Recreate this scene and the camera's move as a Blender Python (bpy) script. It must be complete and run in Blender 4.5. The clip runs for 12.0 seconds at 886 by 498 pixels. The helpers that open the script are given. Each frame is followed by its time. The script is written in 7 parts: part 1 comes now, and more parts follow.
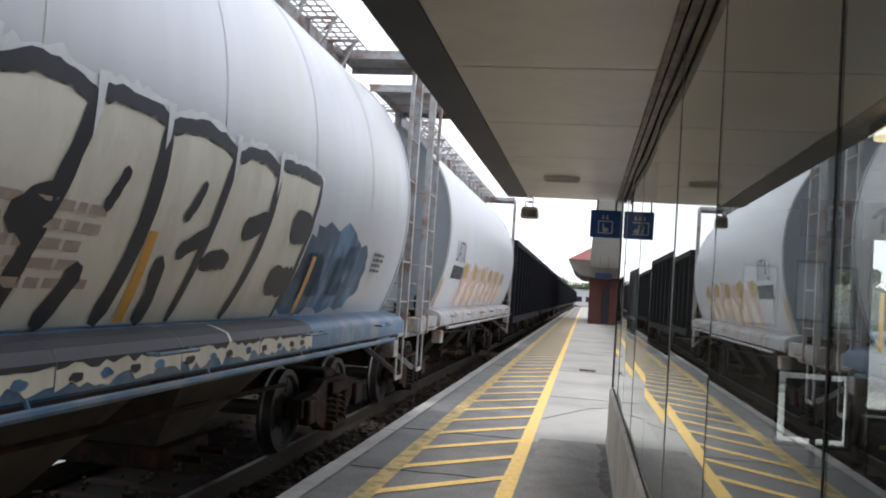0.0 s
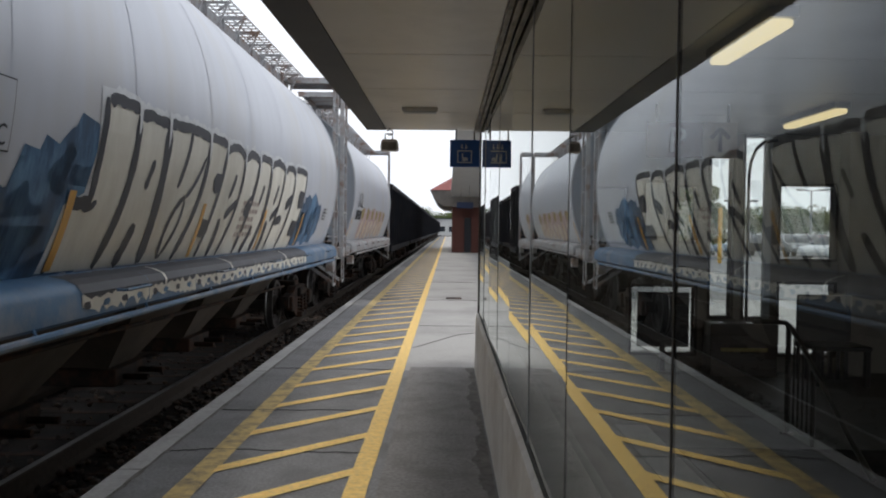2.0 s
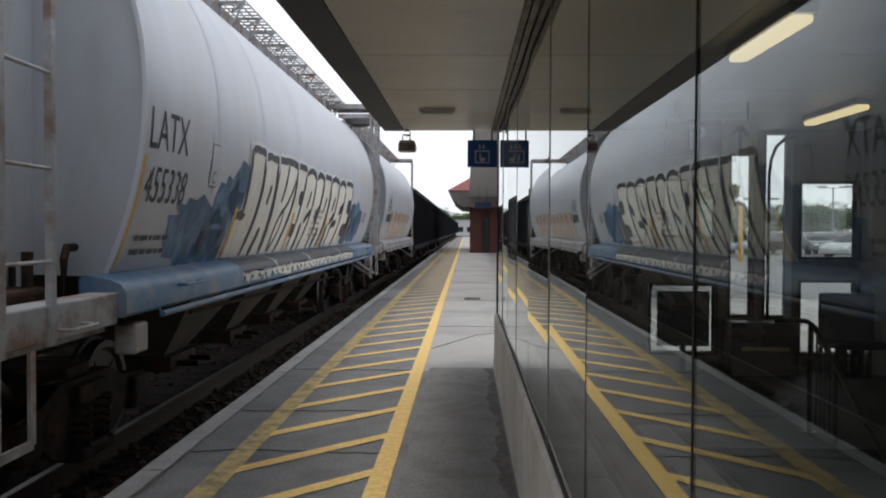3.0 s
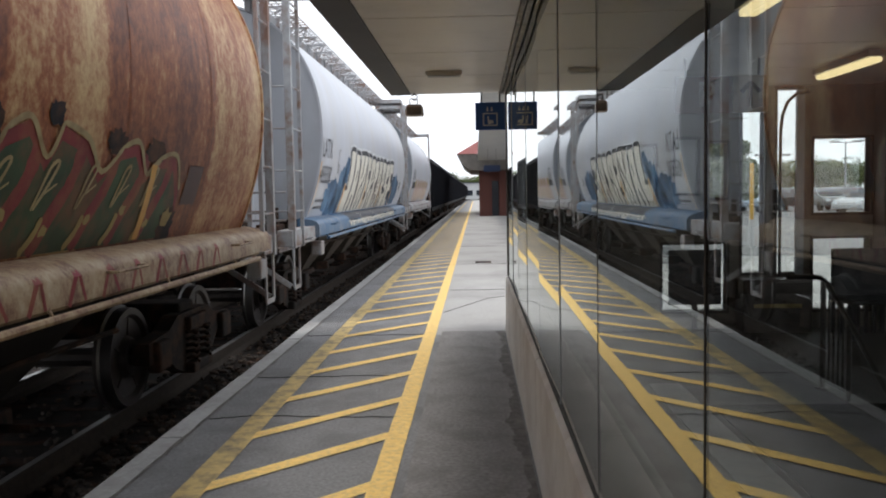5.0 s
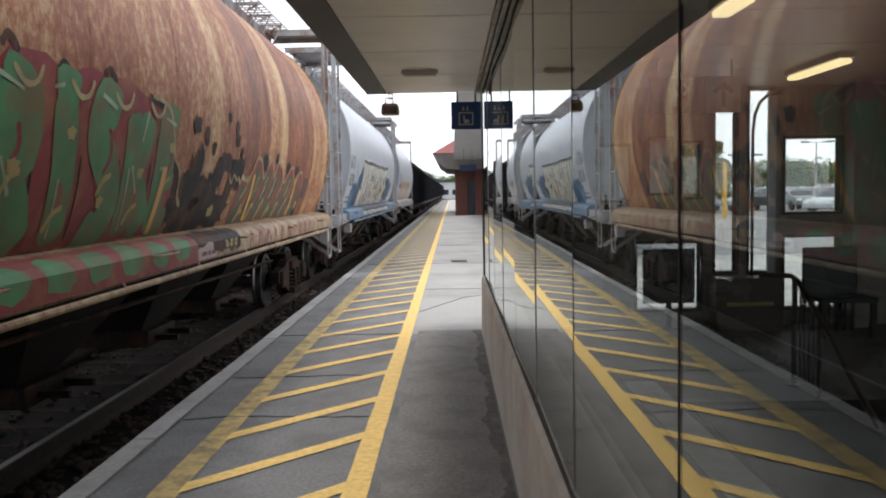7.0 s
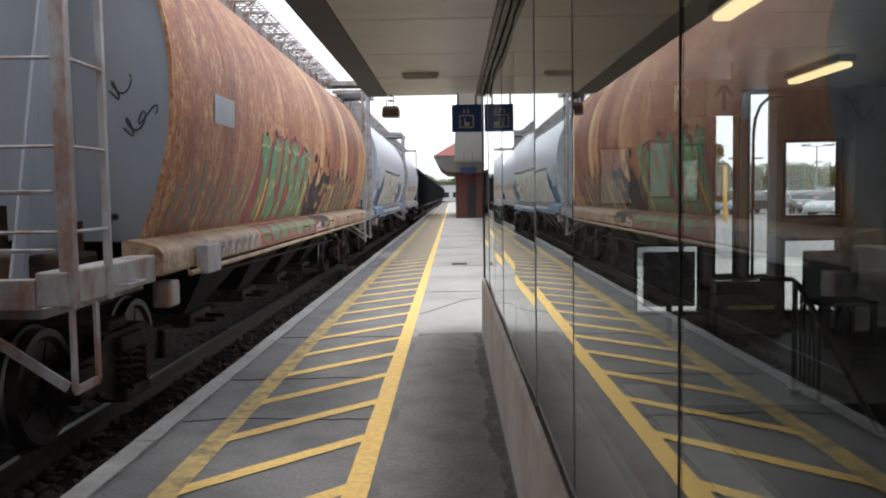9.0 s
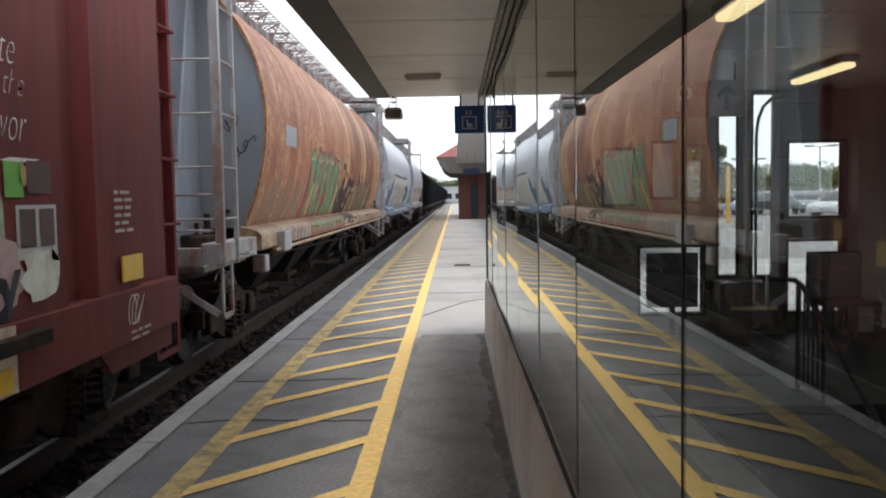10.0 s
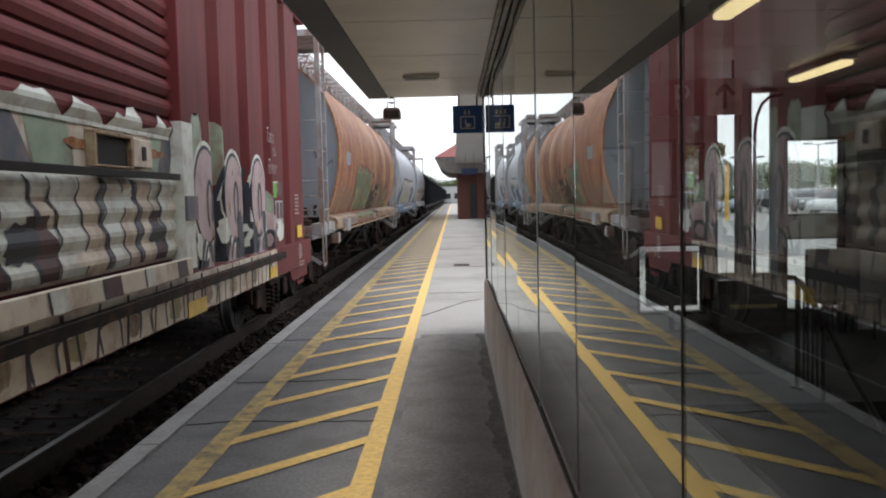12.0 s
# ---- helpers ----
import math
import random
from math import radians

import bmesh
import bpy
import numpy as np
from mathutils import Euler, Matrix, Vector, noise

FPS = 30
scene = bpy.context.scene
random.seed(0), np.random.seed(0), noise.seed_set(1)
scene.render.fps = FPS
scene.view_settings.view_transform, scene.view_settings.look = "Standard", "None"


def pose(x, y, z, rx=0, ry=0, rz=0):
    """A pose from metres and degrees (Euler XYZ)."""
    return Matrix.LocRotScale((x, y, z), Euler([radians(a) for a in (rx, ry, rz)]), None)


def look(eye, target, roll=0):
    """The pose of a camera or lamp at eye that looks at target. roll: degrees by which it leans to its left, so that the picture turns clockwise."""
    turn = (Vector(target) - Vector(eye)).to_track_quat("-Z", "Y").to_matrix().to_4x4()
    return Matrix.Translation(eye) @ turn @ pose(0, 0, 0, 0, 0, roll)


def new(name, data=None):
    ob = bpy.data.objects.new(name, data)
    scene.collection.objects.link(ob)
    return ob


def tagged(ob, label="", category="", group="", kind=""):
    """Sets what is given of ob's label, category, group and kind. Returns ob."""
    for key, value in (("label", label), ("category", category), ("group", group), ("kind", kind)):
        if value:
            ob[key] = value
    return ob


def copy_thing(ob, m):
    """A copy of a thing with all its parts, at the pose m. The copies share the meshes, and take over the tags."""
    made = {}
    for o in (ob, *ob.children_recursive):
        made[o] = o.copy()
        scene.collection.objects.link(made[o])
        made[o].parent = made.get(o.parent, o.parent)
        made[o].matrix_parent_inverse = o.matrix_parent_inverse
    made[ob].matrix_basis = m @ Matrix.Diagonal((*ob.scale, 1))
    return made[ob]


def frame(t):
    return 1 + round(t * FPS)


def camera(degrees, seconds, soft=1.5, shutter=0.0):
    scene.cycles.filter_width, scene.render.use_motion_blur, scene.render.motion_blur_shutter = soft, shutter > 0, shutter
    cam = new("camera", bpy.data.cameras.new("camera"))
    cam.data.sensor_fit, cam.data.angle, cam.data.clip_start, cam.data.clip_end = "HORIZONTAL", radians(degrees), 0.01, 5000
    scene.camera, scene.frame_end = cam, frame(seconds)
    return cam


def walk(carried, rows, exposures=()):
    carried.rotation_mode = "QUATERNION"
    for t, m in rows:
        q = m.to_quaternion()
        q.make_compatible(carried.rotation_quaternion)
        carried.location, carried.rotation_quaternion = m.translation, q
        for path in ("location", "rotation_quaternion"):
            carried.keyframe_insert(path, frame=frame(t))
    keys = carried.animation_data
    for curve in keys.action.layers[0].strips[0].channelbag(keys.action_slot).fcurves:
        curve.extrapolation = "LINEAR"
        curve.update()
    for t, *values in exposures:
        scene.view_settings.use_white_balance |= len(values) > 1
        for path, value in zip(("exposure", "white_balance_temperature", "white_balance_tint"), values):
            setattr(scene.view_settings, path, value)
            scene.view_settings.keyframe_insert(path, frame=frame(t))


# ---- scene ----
# ---- camera ----
cam = camera(56.2, 12.0, soft=2.0)
EYE = (0.0, 0.0, 1.55)
VIEW = [  # seconds, yaw, pitch, roll
    (0.0, 9.71, 2.81, -3.86), (0.5, 1.80, 3.94, -2.38), (1.0, 1.39, 2.14, -1.86), (1.5, 0.99, -0.23, -0.92),
    (2.0, 0.35, -1.39, -0.69), (2.5, 0.26, -1.46, -0.50), (3.0, 1.60, -1.37, -0.26), (3.5, 3.01, -2.72, 0.64),
    (5.5, 1.71, -3.90, 1.12), (6.0, 0.97, -3.97, 0.93), (6.5, 0.70, -3.92, 1.08), (7.0, 0.59, -3.92, 1.01),
    (9.0, 0.62, -3.74, 0.87), (9.5, 0.98, -3.68, 1.10), (10.0, 0.81, -3.65, 0.97), (10.5, 0.63, -3.68, 1.04),
    (11.0, 0.50, -3.74, 1.09), (11.5, 0.65, -3.80, 1.23), (12.0, 0.73, -3.65, 1.34)]
walk(cam, [(t, pose(*EYE, 90 + p, r, y)) for t, y, p, r in VIEW],
     exposures=[(0.0, 0.66), (0.8, 0.42), (1.5, 0.18), (2.5, 0.06), (3.5, 0.08), (5.5, 0.62), (7.0, 0.66), (9.0, 0.74), (10.5, 0.66), (12.0, 0.55)])

# ---- world and sun ----
SUN_X, SUN_Y = 0.28, 0.12          # shadow run per metre of height
world = bpy.data.worlds.new("sky")
scene.world = world
world.use_nodes = True
wn, wl = world.node_tree.nodes, world.node_tree.links
wn.clear()
sky = wn.new("ShaderNodeTexSky")
sky.sky_type = 'NISHITA'
sky.sun_disc = False
sky.sun_elevation = radians(72)
sky.sun_rotation = radians(-70)
sky.air_density, sky.dust_density, sky.ozone_density = 1.0, 4.0, 1.0
haze = wn.new("ShaderNodeHueSaturation")
haze.inputs["Saturation"].default_value = 0.3
bg = wn.new("ShaderNodeBackground")
bg.inputs["Strength"].default_value = 0.15
wo = wn.new("ShaderNodeOutputWorld")
wl.new(sky.outputs[0], haze.inputs["Color"])
cloud = wn.new("ShaderNodeMixRGB")            # a bright cloud layer over the blue
cloud.inputs[0].default_value, cloud.inputs[2].default_value = 0.85, (7.65, 7.9, 8.45, 1)
wl.new(haze.outputs[0], cloud.inputs[1])
wl.new(cloud.outputs[0], bg.inputs["Color"])
wl.new(bg.outputs[0], wo.inputs["Surface"])
sun = new("sun", bpy.data.lights.new("sun", "SUN"))
sun.data.energy, sun.data.angle, sun.data.color = 1.1, radians(10), (1.0, 0.965, 0.915)
sun.matrix_world = look((-SUN_X * 30, -SUN_Y * 30, 30), (0, 0, 0))


# ---- materials ----
def surf(name, c1, c2=None, scale=8.0, rough=0.6, metal=0.0, bump=0.0, stain=None, amount=0.4, stain_scale=0.6,
         stretch=(1, 1, 1), fine=60.0, spec=0.5, contrast=0.25, random_piece=0.0):
    """A surface: a grain of two colours, stains at a larger scale, fine relief."""
    m = bpy.data.materials.new(name)
    m.use_nodes = True
    n, l = m.node_tree.nodes, m.node_tree.links
    p = n["Principled BSDF"]
    c2 = c2 or tuple(v * 0.8 for v in c1)
    co = n.new("ShaderNodeTexCoord")
    mp = n.new("ShaderNodeMapping")
    mp.inputs["Scale"].default_value = stretch
    l.new(co.outputs["Object"], mp.inputs["Vector"])
    g = n.new("ShaderNodeTexNoise")
    g.inputs["Scale"].default_value, g.inputs["Detail"].default_value = scale, 6
    l.new(mp.outputs[0], g.inputs["Vector"])
    r = n.new("ShaderNodeValToRGB")
    r.color_ramp.elements[0].position, r.color_ramp.elements[1].position = 0.5 - contrast, 0.5 + contrast
    r.color_ramp.elements[0].color, r.color_ramp.elements[1].color = (*c2, 1), (*c1, 1)
    l.new(g.outputs[0], r.inputs[0])
    out = r.outputs[0]
    if stain:
        s = n.new("ShaderNodeTexNoise")
        s.inputs["Scale"].default_value, s.inputs["Detail"].default_value = stain_scale, 8
        s.inputs["Roughness"].default_value = 0.65
        l.new(mp.outputs[0], s.inputs["Vector"])
        sr = n.new("ShaderNodeValToRGB")
        sr.color_ramp.elements[0].position, sr.color_ramp.elements[1].position = 0.46, 0.64
        sr.color_ramp.elements[0].color, sr.color_ramp.elements[1].color = (0, 0, 0, 1), (amount,) * 3 + (1,)
        l.new(s.outputs[0], sr.inputs[0])
        mx = n.new("ShaderNodeMixRGB")
        mx.inputs[2].default_value = (*stain, 1)
        l.new(sr.outputs[0], mx.inputs[0])
        l.new(out, mx.inputs[1])
        out = mx.outputs[0]
    if random_piece:
        oi = n.new("ShaderNodeObjectInfo")
        mr = n.new("ShaderNodeMapRange")
        mr.inputs["To Min"].default_value, mr.inputs["To Max"].default_value = 1 - random_piece, 1 + random_piece
        l.new(oi.outputs["Random"], mr.inputs["Value"])
        hs = n.new("ShaderNodeHueSaturation")
        l.new(mr.outputs[0], hs.inputs["Value"])
        l.new(out, hs.inputs["Color"])
        out = hs.outputs[0]
    l.new(out, p.inputs["Base Color"])
    p.inputs["Roughness"].default_value, p.inputs["Metallic"].default_value = rough, metal
    p.inputs["Specular IOR Level"].default_value = spec
    if bump:
        f = n.new("ShaderNodeTexNoise")
        f.inputs["Scale"].default_value, f.inputs["Detail"].default_value = fine, 4
        l.new(co.outputs["Object"], f.inputs["Vector"])
        b = n.new("ShaderNodeBump")
        b.inputs["Strength"].default_value, b.inputs["Distance"].default_value = bump, 0.01
        l.new(f.outputs[0], b.inputs["Height"])
        l.new(b.outputs[0], p.inputs["Normal"])
    return m


def glow(name, colour, strength):
    m = bpy.data.materials.new(name)
    m.use_nodes = True
    n, l = m.node_tree.nodes, m.node_tree.links
    n.clear()
    e, o = n.new("ShaderNodeEmission"), n.new("ShaderNodeOutputMaterial")
    e.inputs[0].default_value, e.inputs[1].default_value = (*colour, 1), strength
    l.new(e.outputs[0], o.inputs[0])
    return m


def clear_glass(name, tint, rough=0.0):
    m = bpy.data.materials.new(name)
    m.use_nodes = True
    n, l = m.node_tree.nodes, m.node_tree.links
    n.clear()
    e, o = n.new("ShaderNodeBsdfGlass"), n.new("ShaderNodeOutputMaterial")
    e.inputs["Color"].default_value, e.inputs["Roughness"].default_value, e.inputs["IOR"].default_value = (*tint, 1), rough, 1.60
    l.new(e.outputs[0], o.inputs[0])
    return m


def frosted(name, colour):
    """A milky film on glass: daylight comes through scattered."""
    m = bpy.data.materials.new(name)
    m.use_nodes = True
    n, l = m.node_tree.nodes, m.node_tree.links
    n.clear()
    t, d, mx, o = n.new("ShaderNodeBsdfTranslucent"), n.new("ShaderNodeBsdfDiffuse"), n.new("ShaderNodeMixShader"), n.new("ShaderNodeOutputMaterial")
    t.inputs["Color"].default_value = d.inputs["Color"].default_value = (*colour, 1)
    mx.inputs[0].default_value = 0.3
    l.new(t.outputs[0], mx.inputs[1])
    l.new(d.outputs[0], mx.inputs[2])
    l.new(mx.outputs[0], o.inputs[0])
    return m


def rusty(name, dark, mid, pale, bias=0.5, zones=(), span=1.0):
    """Weathered paint: rust in upright streaks and blotches over a pale old coat; zones are (place along the span, how much of the coat is left)."""
    m = bpy.data.materials.new(name)
    m.use_nodes = True
    n, l = m.node_tree.nodes, m.node_tree.links
    p = n["Principled BSDF"]
    co = n.new("ShaderNodeTexCoord")

    def noise_at(stretch, scale, detail=8, rough=0.6):
        mp = n.new("ShaderNodeMapping")
        mp.inputs["Scale"].default_value = stretch
        l.new(co.outputs["Object"], mp.inputs["Vector"])
        t = n.new("ShaderNodeTexNoise")
        t.inputs["Scale"].default_value, t.inputs["Detail"].default_value, t.inputs["Roughness"].default_value = scale, detail, rough
        l.new(mp.outputs[0], t.inputs["Vector"])
        return t.outputs[0]

    bands, blotch, fine_n = noise_at((0.0, 1.15, 0.04), 1.0, 2), noise_at((1, 1.2, 0.55), 2.6, 9, 0.75), noise_at((1, 1.15, 0.85), 13.0, 10, 0.8)
    a = n.new("ShaderNodeMath"); a.operation = 'MULTIPLY_ADD'
    a.inputs[1].default_value = 0.4
    l.new(bands, a.inputs[0]); l.new(blotch, a.inputs[2])
    b = n.new("ShaderNodeMath"); b.operation = 'MULTIPLY_ADD'
    b.inputs[1].default_value = 1.4
    l.new(fine_n, b.inputs[0]); l.new(a.outputs[0], b.inputs[2])
    if zones:
        xyz = n.new("ShaderNodeSeparateXYZ")
        l.new(co.outputs["Object"], xyz.inputs[0])
        wav = noise_at((1, 0.6, 0.5), 2.0, 5)
        w1 = n.new("ShaderNodeMath"); w1.operation = 'MULTIPLY_ADD'
        w1.inputs[1].default_value = 0.16
        l.new(wav, w1.inputs[0]); l.new(xyz.outputs[1], w1.inputs[2])
        zm = n.new("ShaderNodeMapRange")
        zm.inputs["From Min"].default_value, zm.inputs["From Max"].default_value = -span / 2 + 0.08, span / 2 + 0.08
        l.new(w1.outputs[0], zm.inputs["Value"])
        zr = n.new("ShaderNodeValToRGB")
        for i, (at, v) in enumerate(zones):
            ze = zr.color_ramp.elements[i] if i < 2 else zr.color_ramp.elements.new(at)
            ze.position, ze.color = at, (v, v, v, 1)
        l.new(zm.outputs[0], zr.inputs[0])
        z2 = n.new("ShaderNodeMath"); z2.operation = 'MULTIPLY_ADD'
        z2.inputs[1].default_value = 0.44
        l.new(zr.outputs[0], z2.inputs[0]); l.new(b.outputs[0], z2.inputs[2])
        b = n.new("ShaderNodeMath"); b.operation = 'SUBTRACT'
        b.inputs[1].default_value = 0.22
        l.new(z2.outputs[0], b.inputs[0])
    mr = n.new("ShaderNodeMapRange")
    mr.inputs["From Min"].default_value, mr.inputs["From Max"].default_value = 1.13 + (bias - 0.5), 1.73 + (bias - 0.5)
    l.new(b.outputs[0], mr.inputs["Value"])
    r = n.new("ShaderNodeValToRGB")
    r.color_ramp.elements[0].color, r.color_ramp.elements[1].color = (*dark, 1), (*pale, 1)
    e = r.color_ramp.elements.new(0.45)
    e.color = (*mid, 1)
    e = r.color_ramp.elements.new(0.72)
    e.color = (*[(x + y) / 2 for x, y in zip(mid, pale)], 1)
    l.new(mr.outputs[0], r.inputs[0])
    l.new(r.outputs[0], p.inputs["Base Color"])
    p.inputs["Roughness"].default_value = 0.55
    p.inputs["Specular IOR Level"].default_value = 0.4
    bu = n.new("ShaderNodeBump")
    bu.inputs["Strength"].default_value, bu.inputs["Distance"].default_value = 0.25, 0.006
    l.new(fine_n, bu.inputs["Height"])
    l.new(bu.outputs[0], p.inputs["Normal"])
    return m


ASPHALT = surf("asphalt", (0.275, 0.273, 0.277), (0.155, 0.153, 0.155), 45, 0.9, bump=0.9, stain=(0.13, 0.127, 0.126), amount=0.6, stain_scale=1.6, fine=160)
ASPHALT_NEW = surf("worn_asphalt", (0.29, 0.277, 0.27), (0.165, 0.157, 0.152), 40, 0.9, bump=1.0, stain=(0.13, 0.12, 0.114), amount=0.5, stain_scale=3.0, fine=140)
CONCRETE = surf("concrete", (0.40, 0.39, 0.375), (0.32, 0.312, 0.30), 30, 0.85, bump=0.3, stain=(0.19, 0.183, 0.175), amount=0.55, stain_scale=0.5, fine=120)
EDGE = surf("edge_concrete", (0.42, 0.415, 0.40), (0.31, 0.305, 0.30), 26, 0.85, bump=0.4, stain=(0.19, 0.18, 0.17), amount=0.5, stain_scale=1.5, random_piece=0.08)
KERB = surf("kerb_concrete", (0.66, 0.635, 0.59), (0.57, 0.545, 0.50), 9, 0.8, bump=0.35, stain=(0.42, 0.37, 0.325), amount=0.6, stain_scale=2.0, random_piece=0.06)
YELLOW = surf("yellow_paint", (0.86, 0.60, 0.20), (0.74, 0.48, 0.14), 18, 0.75, bump=0.35, stain=(0.40, 0.31, 0.17), amount=0.5, stain_scale=24.0, fine=140)
YELLOW_WORN = surf("worn_yellow_paint", (0.60, 0.44, 0.18), (0.46, 0.34, 0.14), 22, 0.8, bump=0.35, stain=(0.14, 0.125, 0.10), amount=0.8, stain_scale=6.0, fine=140)
GRIME = surf("grime", (0.15, 0.14, 0.13), (0.075, 0.069, 0.064), 25, 0.95, bump=1.0, stain=(0.2, 0.185, 0.17), amount=0.8, stain_scale=6)
SOFFIT = surf("soffit_metal", (0.80, 0.765, 0.70), (0.74, 0.705, 0.645), 1.2, 0.38, bump=0.0, stain=(0.42, 0.39, 0.34), amount=0.35, stain_scale=0.9, contrast=0.3)
SEAM = surf("dark_seam", (0.05, 0.048, 0.045), rough=0.8)
FASCIA = surf("dark_fascia", (0.055, 0.06, 0.072), (0.04, 0.045, 0.055), 4, 0.55, stain=(0.08, 0.08, 0.085), amount=0.4)
BRONZE = surf("bronze_frame", (0.06, 0.048, 0.038), (0.04, 0.033, 0.028), 12, 0.45, metal=0.3)
TRACKM = surf("worn_channel", (0.30, 0.26, 0.21), (0.17, 0.145, 0.12), 16, 0.5, metal=0.4, stain=(0.05, 0.04, 0.035), amount=0.7, stain_scale=7)
GLASS = clear_glass("glass", (0.965, 0.985, 0.975))
FROSTED = frosted("frosted_film", (0.40, 0.42, 0.42))
BLUE = surf("sign_blue", (0.02, 0.10, 0.36), (0.016, 0.08, 0.30), 6, 0.45)
SIGN_WHITE = surf("sign_white", (0.72, 0.74, 0.76), rough=0.5)
WHITE = surf("white_car_paint", (0.535, 0.56, 0.62), (0.475, 0.50, 0.55), 2.2, 0.42, bump=0.03, stain=(0.50, 0.49, 0.47), amount=0.5, stain_scale=0.9, stretch=(1, 1.6, 0.35), fine=9)
GREY_CAR = surf("grey_car_paint", (0.275, 0.305, 0.345), (0.215, 0.24, 0.275), 3, 0.5, stain=(0.26, 0.25, 0.24), amount=0.5, stain_scale=1.1, stretch=(1, 1, 0.4))
PALE_STEEL = surf("pale_steel", (0.37, 0.38, 0.395), (0.27, 0.275, 0.285), 9, 0.55, stain=(0.17, 0.085, 0.045), amount=0.85, stain_scale=3.2)
PALE_END = surf("pale_grey_end_paint", (0.43, 0.45, 0.49), (0.36, 0.38, 0.41), 3, 0.5, stain=(0.30, 0.29, 0.28), amount=0.5, stain_scale=1.1, stretch=(1, 1, 0.4))
RUSTY_STEEL = surf("rust_streaked_steel", (0.37, 0.375, 0.385), (0.27, 0.265, 0.265), 7, 0.6, stain=(0.19, 0.075, 0.035), amount=0.85, stain_scale=3.4, stretch=(1, 1, 0.5))
BLUE_SILL = surf("blue_sill_paint", (0.06, 0.145, 0.26), (0.045, 0.11, 0.20), 5, 0.5, stain=(0.22, 0.23, 0.25), amount=0.8, stain_scale=2)
CREAM = surf("cream_spray_paint", (0.77, 0.75, 0.67), (0.68, 0.66, 0.58), 3, 0.6, stain=(0.46, 0.42, 0.34), amount=0.4, stain_scale=2, stretch=(1, 1.5, 0.5))
BLACK_SPRAY = surf("black_spray_paint", (0.035, 0.037, 0.05), (0.025, 0.027, 0.035), 5, 0.55)
FADED_BLACK = surf("faded_black_spray_paint", (0.026, 0.026, 0.032), (0.016, 0.016, 0.02), 5, 0.6, stain=(0.17, 0.075, 0.035), amount=0.6, stain_scale=3.5, spec=0.15)
BLUE_SPRAY = surf("blue_spray_paint", (0.045, 0.14, 0.29), (0.028, 0.07, 0.135), 2.2, 0.55, stain=(0.17, 0.33, 0.50), amount=0.75, stain_scale=2.2, stretch=(1, 1.6, 0.6), contrast=0.14)
TAN = surf("tan_hopper_paint", (0.105, 0.092, 0.075), (0.06, 0.053, 0.044), 4, 0.65, stain=(0.14, 0.11, 0.09), amount=0.7, stain_scale=1.4, stretch=(1, 1, 0.5), spec=0.12)
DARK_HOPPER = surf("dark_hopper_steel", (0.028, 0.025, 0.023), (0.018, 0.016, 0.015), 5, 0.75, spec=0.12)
AMBER = surf("amber_reflective_strip", (0.68, 0.36, 0.04), (0.58, 0.29, 0.03), 10, 0.4)
YELLOW_PLATE = surf("yellow_reflective_plate", (0.86, 0.55, 0.02), (0.74, 0.45, 0.02), 14, 0.45, stain=(0.45, 0.26, 0.05), amount=0.4, stain_scale=9)
COAT = []                               # old coat left along the rusted car
for at, v in ((-21.1, 0.6), (-20.2, 0.55), (-19.6, 0.4), (-18.0, 0.55), (-17.0, 0.5), (-15.6, 0.5), (-15.2, 0.75), (-14.9, 0.5), (-14.1, 0.5), (-13.85, 0.95), (-13.6, 0.95), (-13.4, 0.55), (-12.75, 0.6),
              (-12.6, 0.18), (-11.95, 0.2), (-11.5, 0.22), (-11.42, 0.75), (-11.0, 0.6), (-10.75, 0.98), (-10.45, 0.98), (-10.35, 0.15), (-9.5, 0.22), (-8.5, 0.15), (-8.35, 0.82), (-7.6, 0.66), (-6.95, 0.8)):
    COAT.append(((at + 21.1) / 14.15, v))
RUST = rusty("rusted_car_paint", (0.125, 0.04, 0.022), (0.30, 0.098, 0.038), (0.56, 0.39, 0.20), zones=COAT, span=14.15)
RUST_SILL = rusty("rusted_sill_paint", (0.14, 0.06, 0.04), (0.33, 0.235, 0.14), (0.46, 0.39, 0.27), 0.56)
GREEN_SPRAY = surf("green_spray_paint", (0.085, 0.27, 0.115), (0.05, 0.155, 0.07), 4, 0.6, stain=(0.20, 0.095, 0.045), amount=0.7, stain_scale=2.5)
DARK_GREEN = surf("dark_green_spray_paint", (0.045, 0.10, 0.045), (0.025, 0.045, 0.024), 4, 0.6, stain=(0.19, 0.075, 0.04), amount=0.75, stain_scale=2.2)
OLD_CREAM = surf("old_cream_spray_paint", (0.46, 0.38, 0.20), (0.34, 0.27, 0.14), 6, 0.6, stain=(0.2, 0.12, 0.06), amount=0.6, stain_scale=5)
BLACK_STEEL = surf("black_latch_steel", (0.022, 0.018, 0.016), (0.014, 0.012, 0.011), 12, 0.8)
WORN_SPRAY = surf("worn_spray_paint", (0.19, 0.20, 0.14), (0.13, 0.125, 0.09), 6, 0.65, stain=(0.26, 0.11, 0.045), amount=0.9, stain_scale=3.0)
RED_SPRAY = surf("dark_red_spray_paint", (0.27, 0.03, 0.042), (0.17, 0.02, 0.028), 4, 0.6, stain=(0.27, 0.11, 0.05), amount=0.85, stain_scale=2.5)
MINT_SPRAY = surf("mint_spray_paint", (0.40, 0.50, 0.36), (0.25, 0.30, 0.22), 4, 0.6, stain=(0.22, 0.12, 0.09), amount=0.7, stain_scale=3)
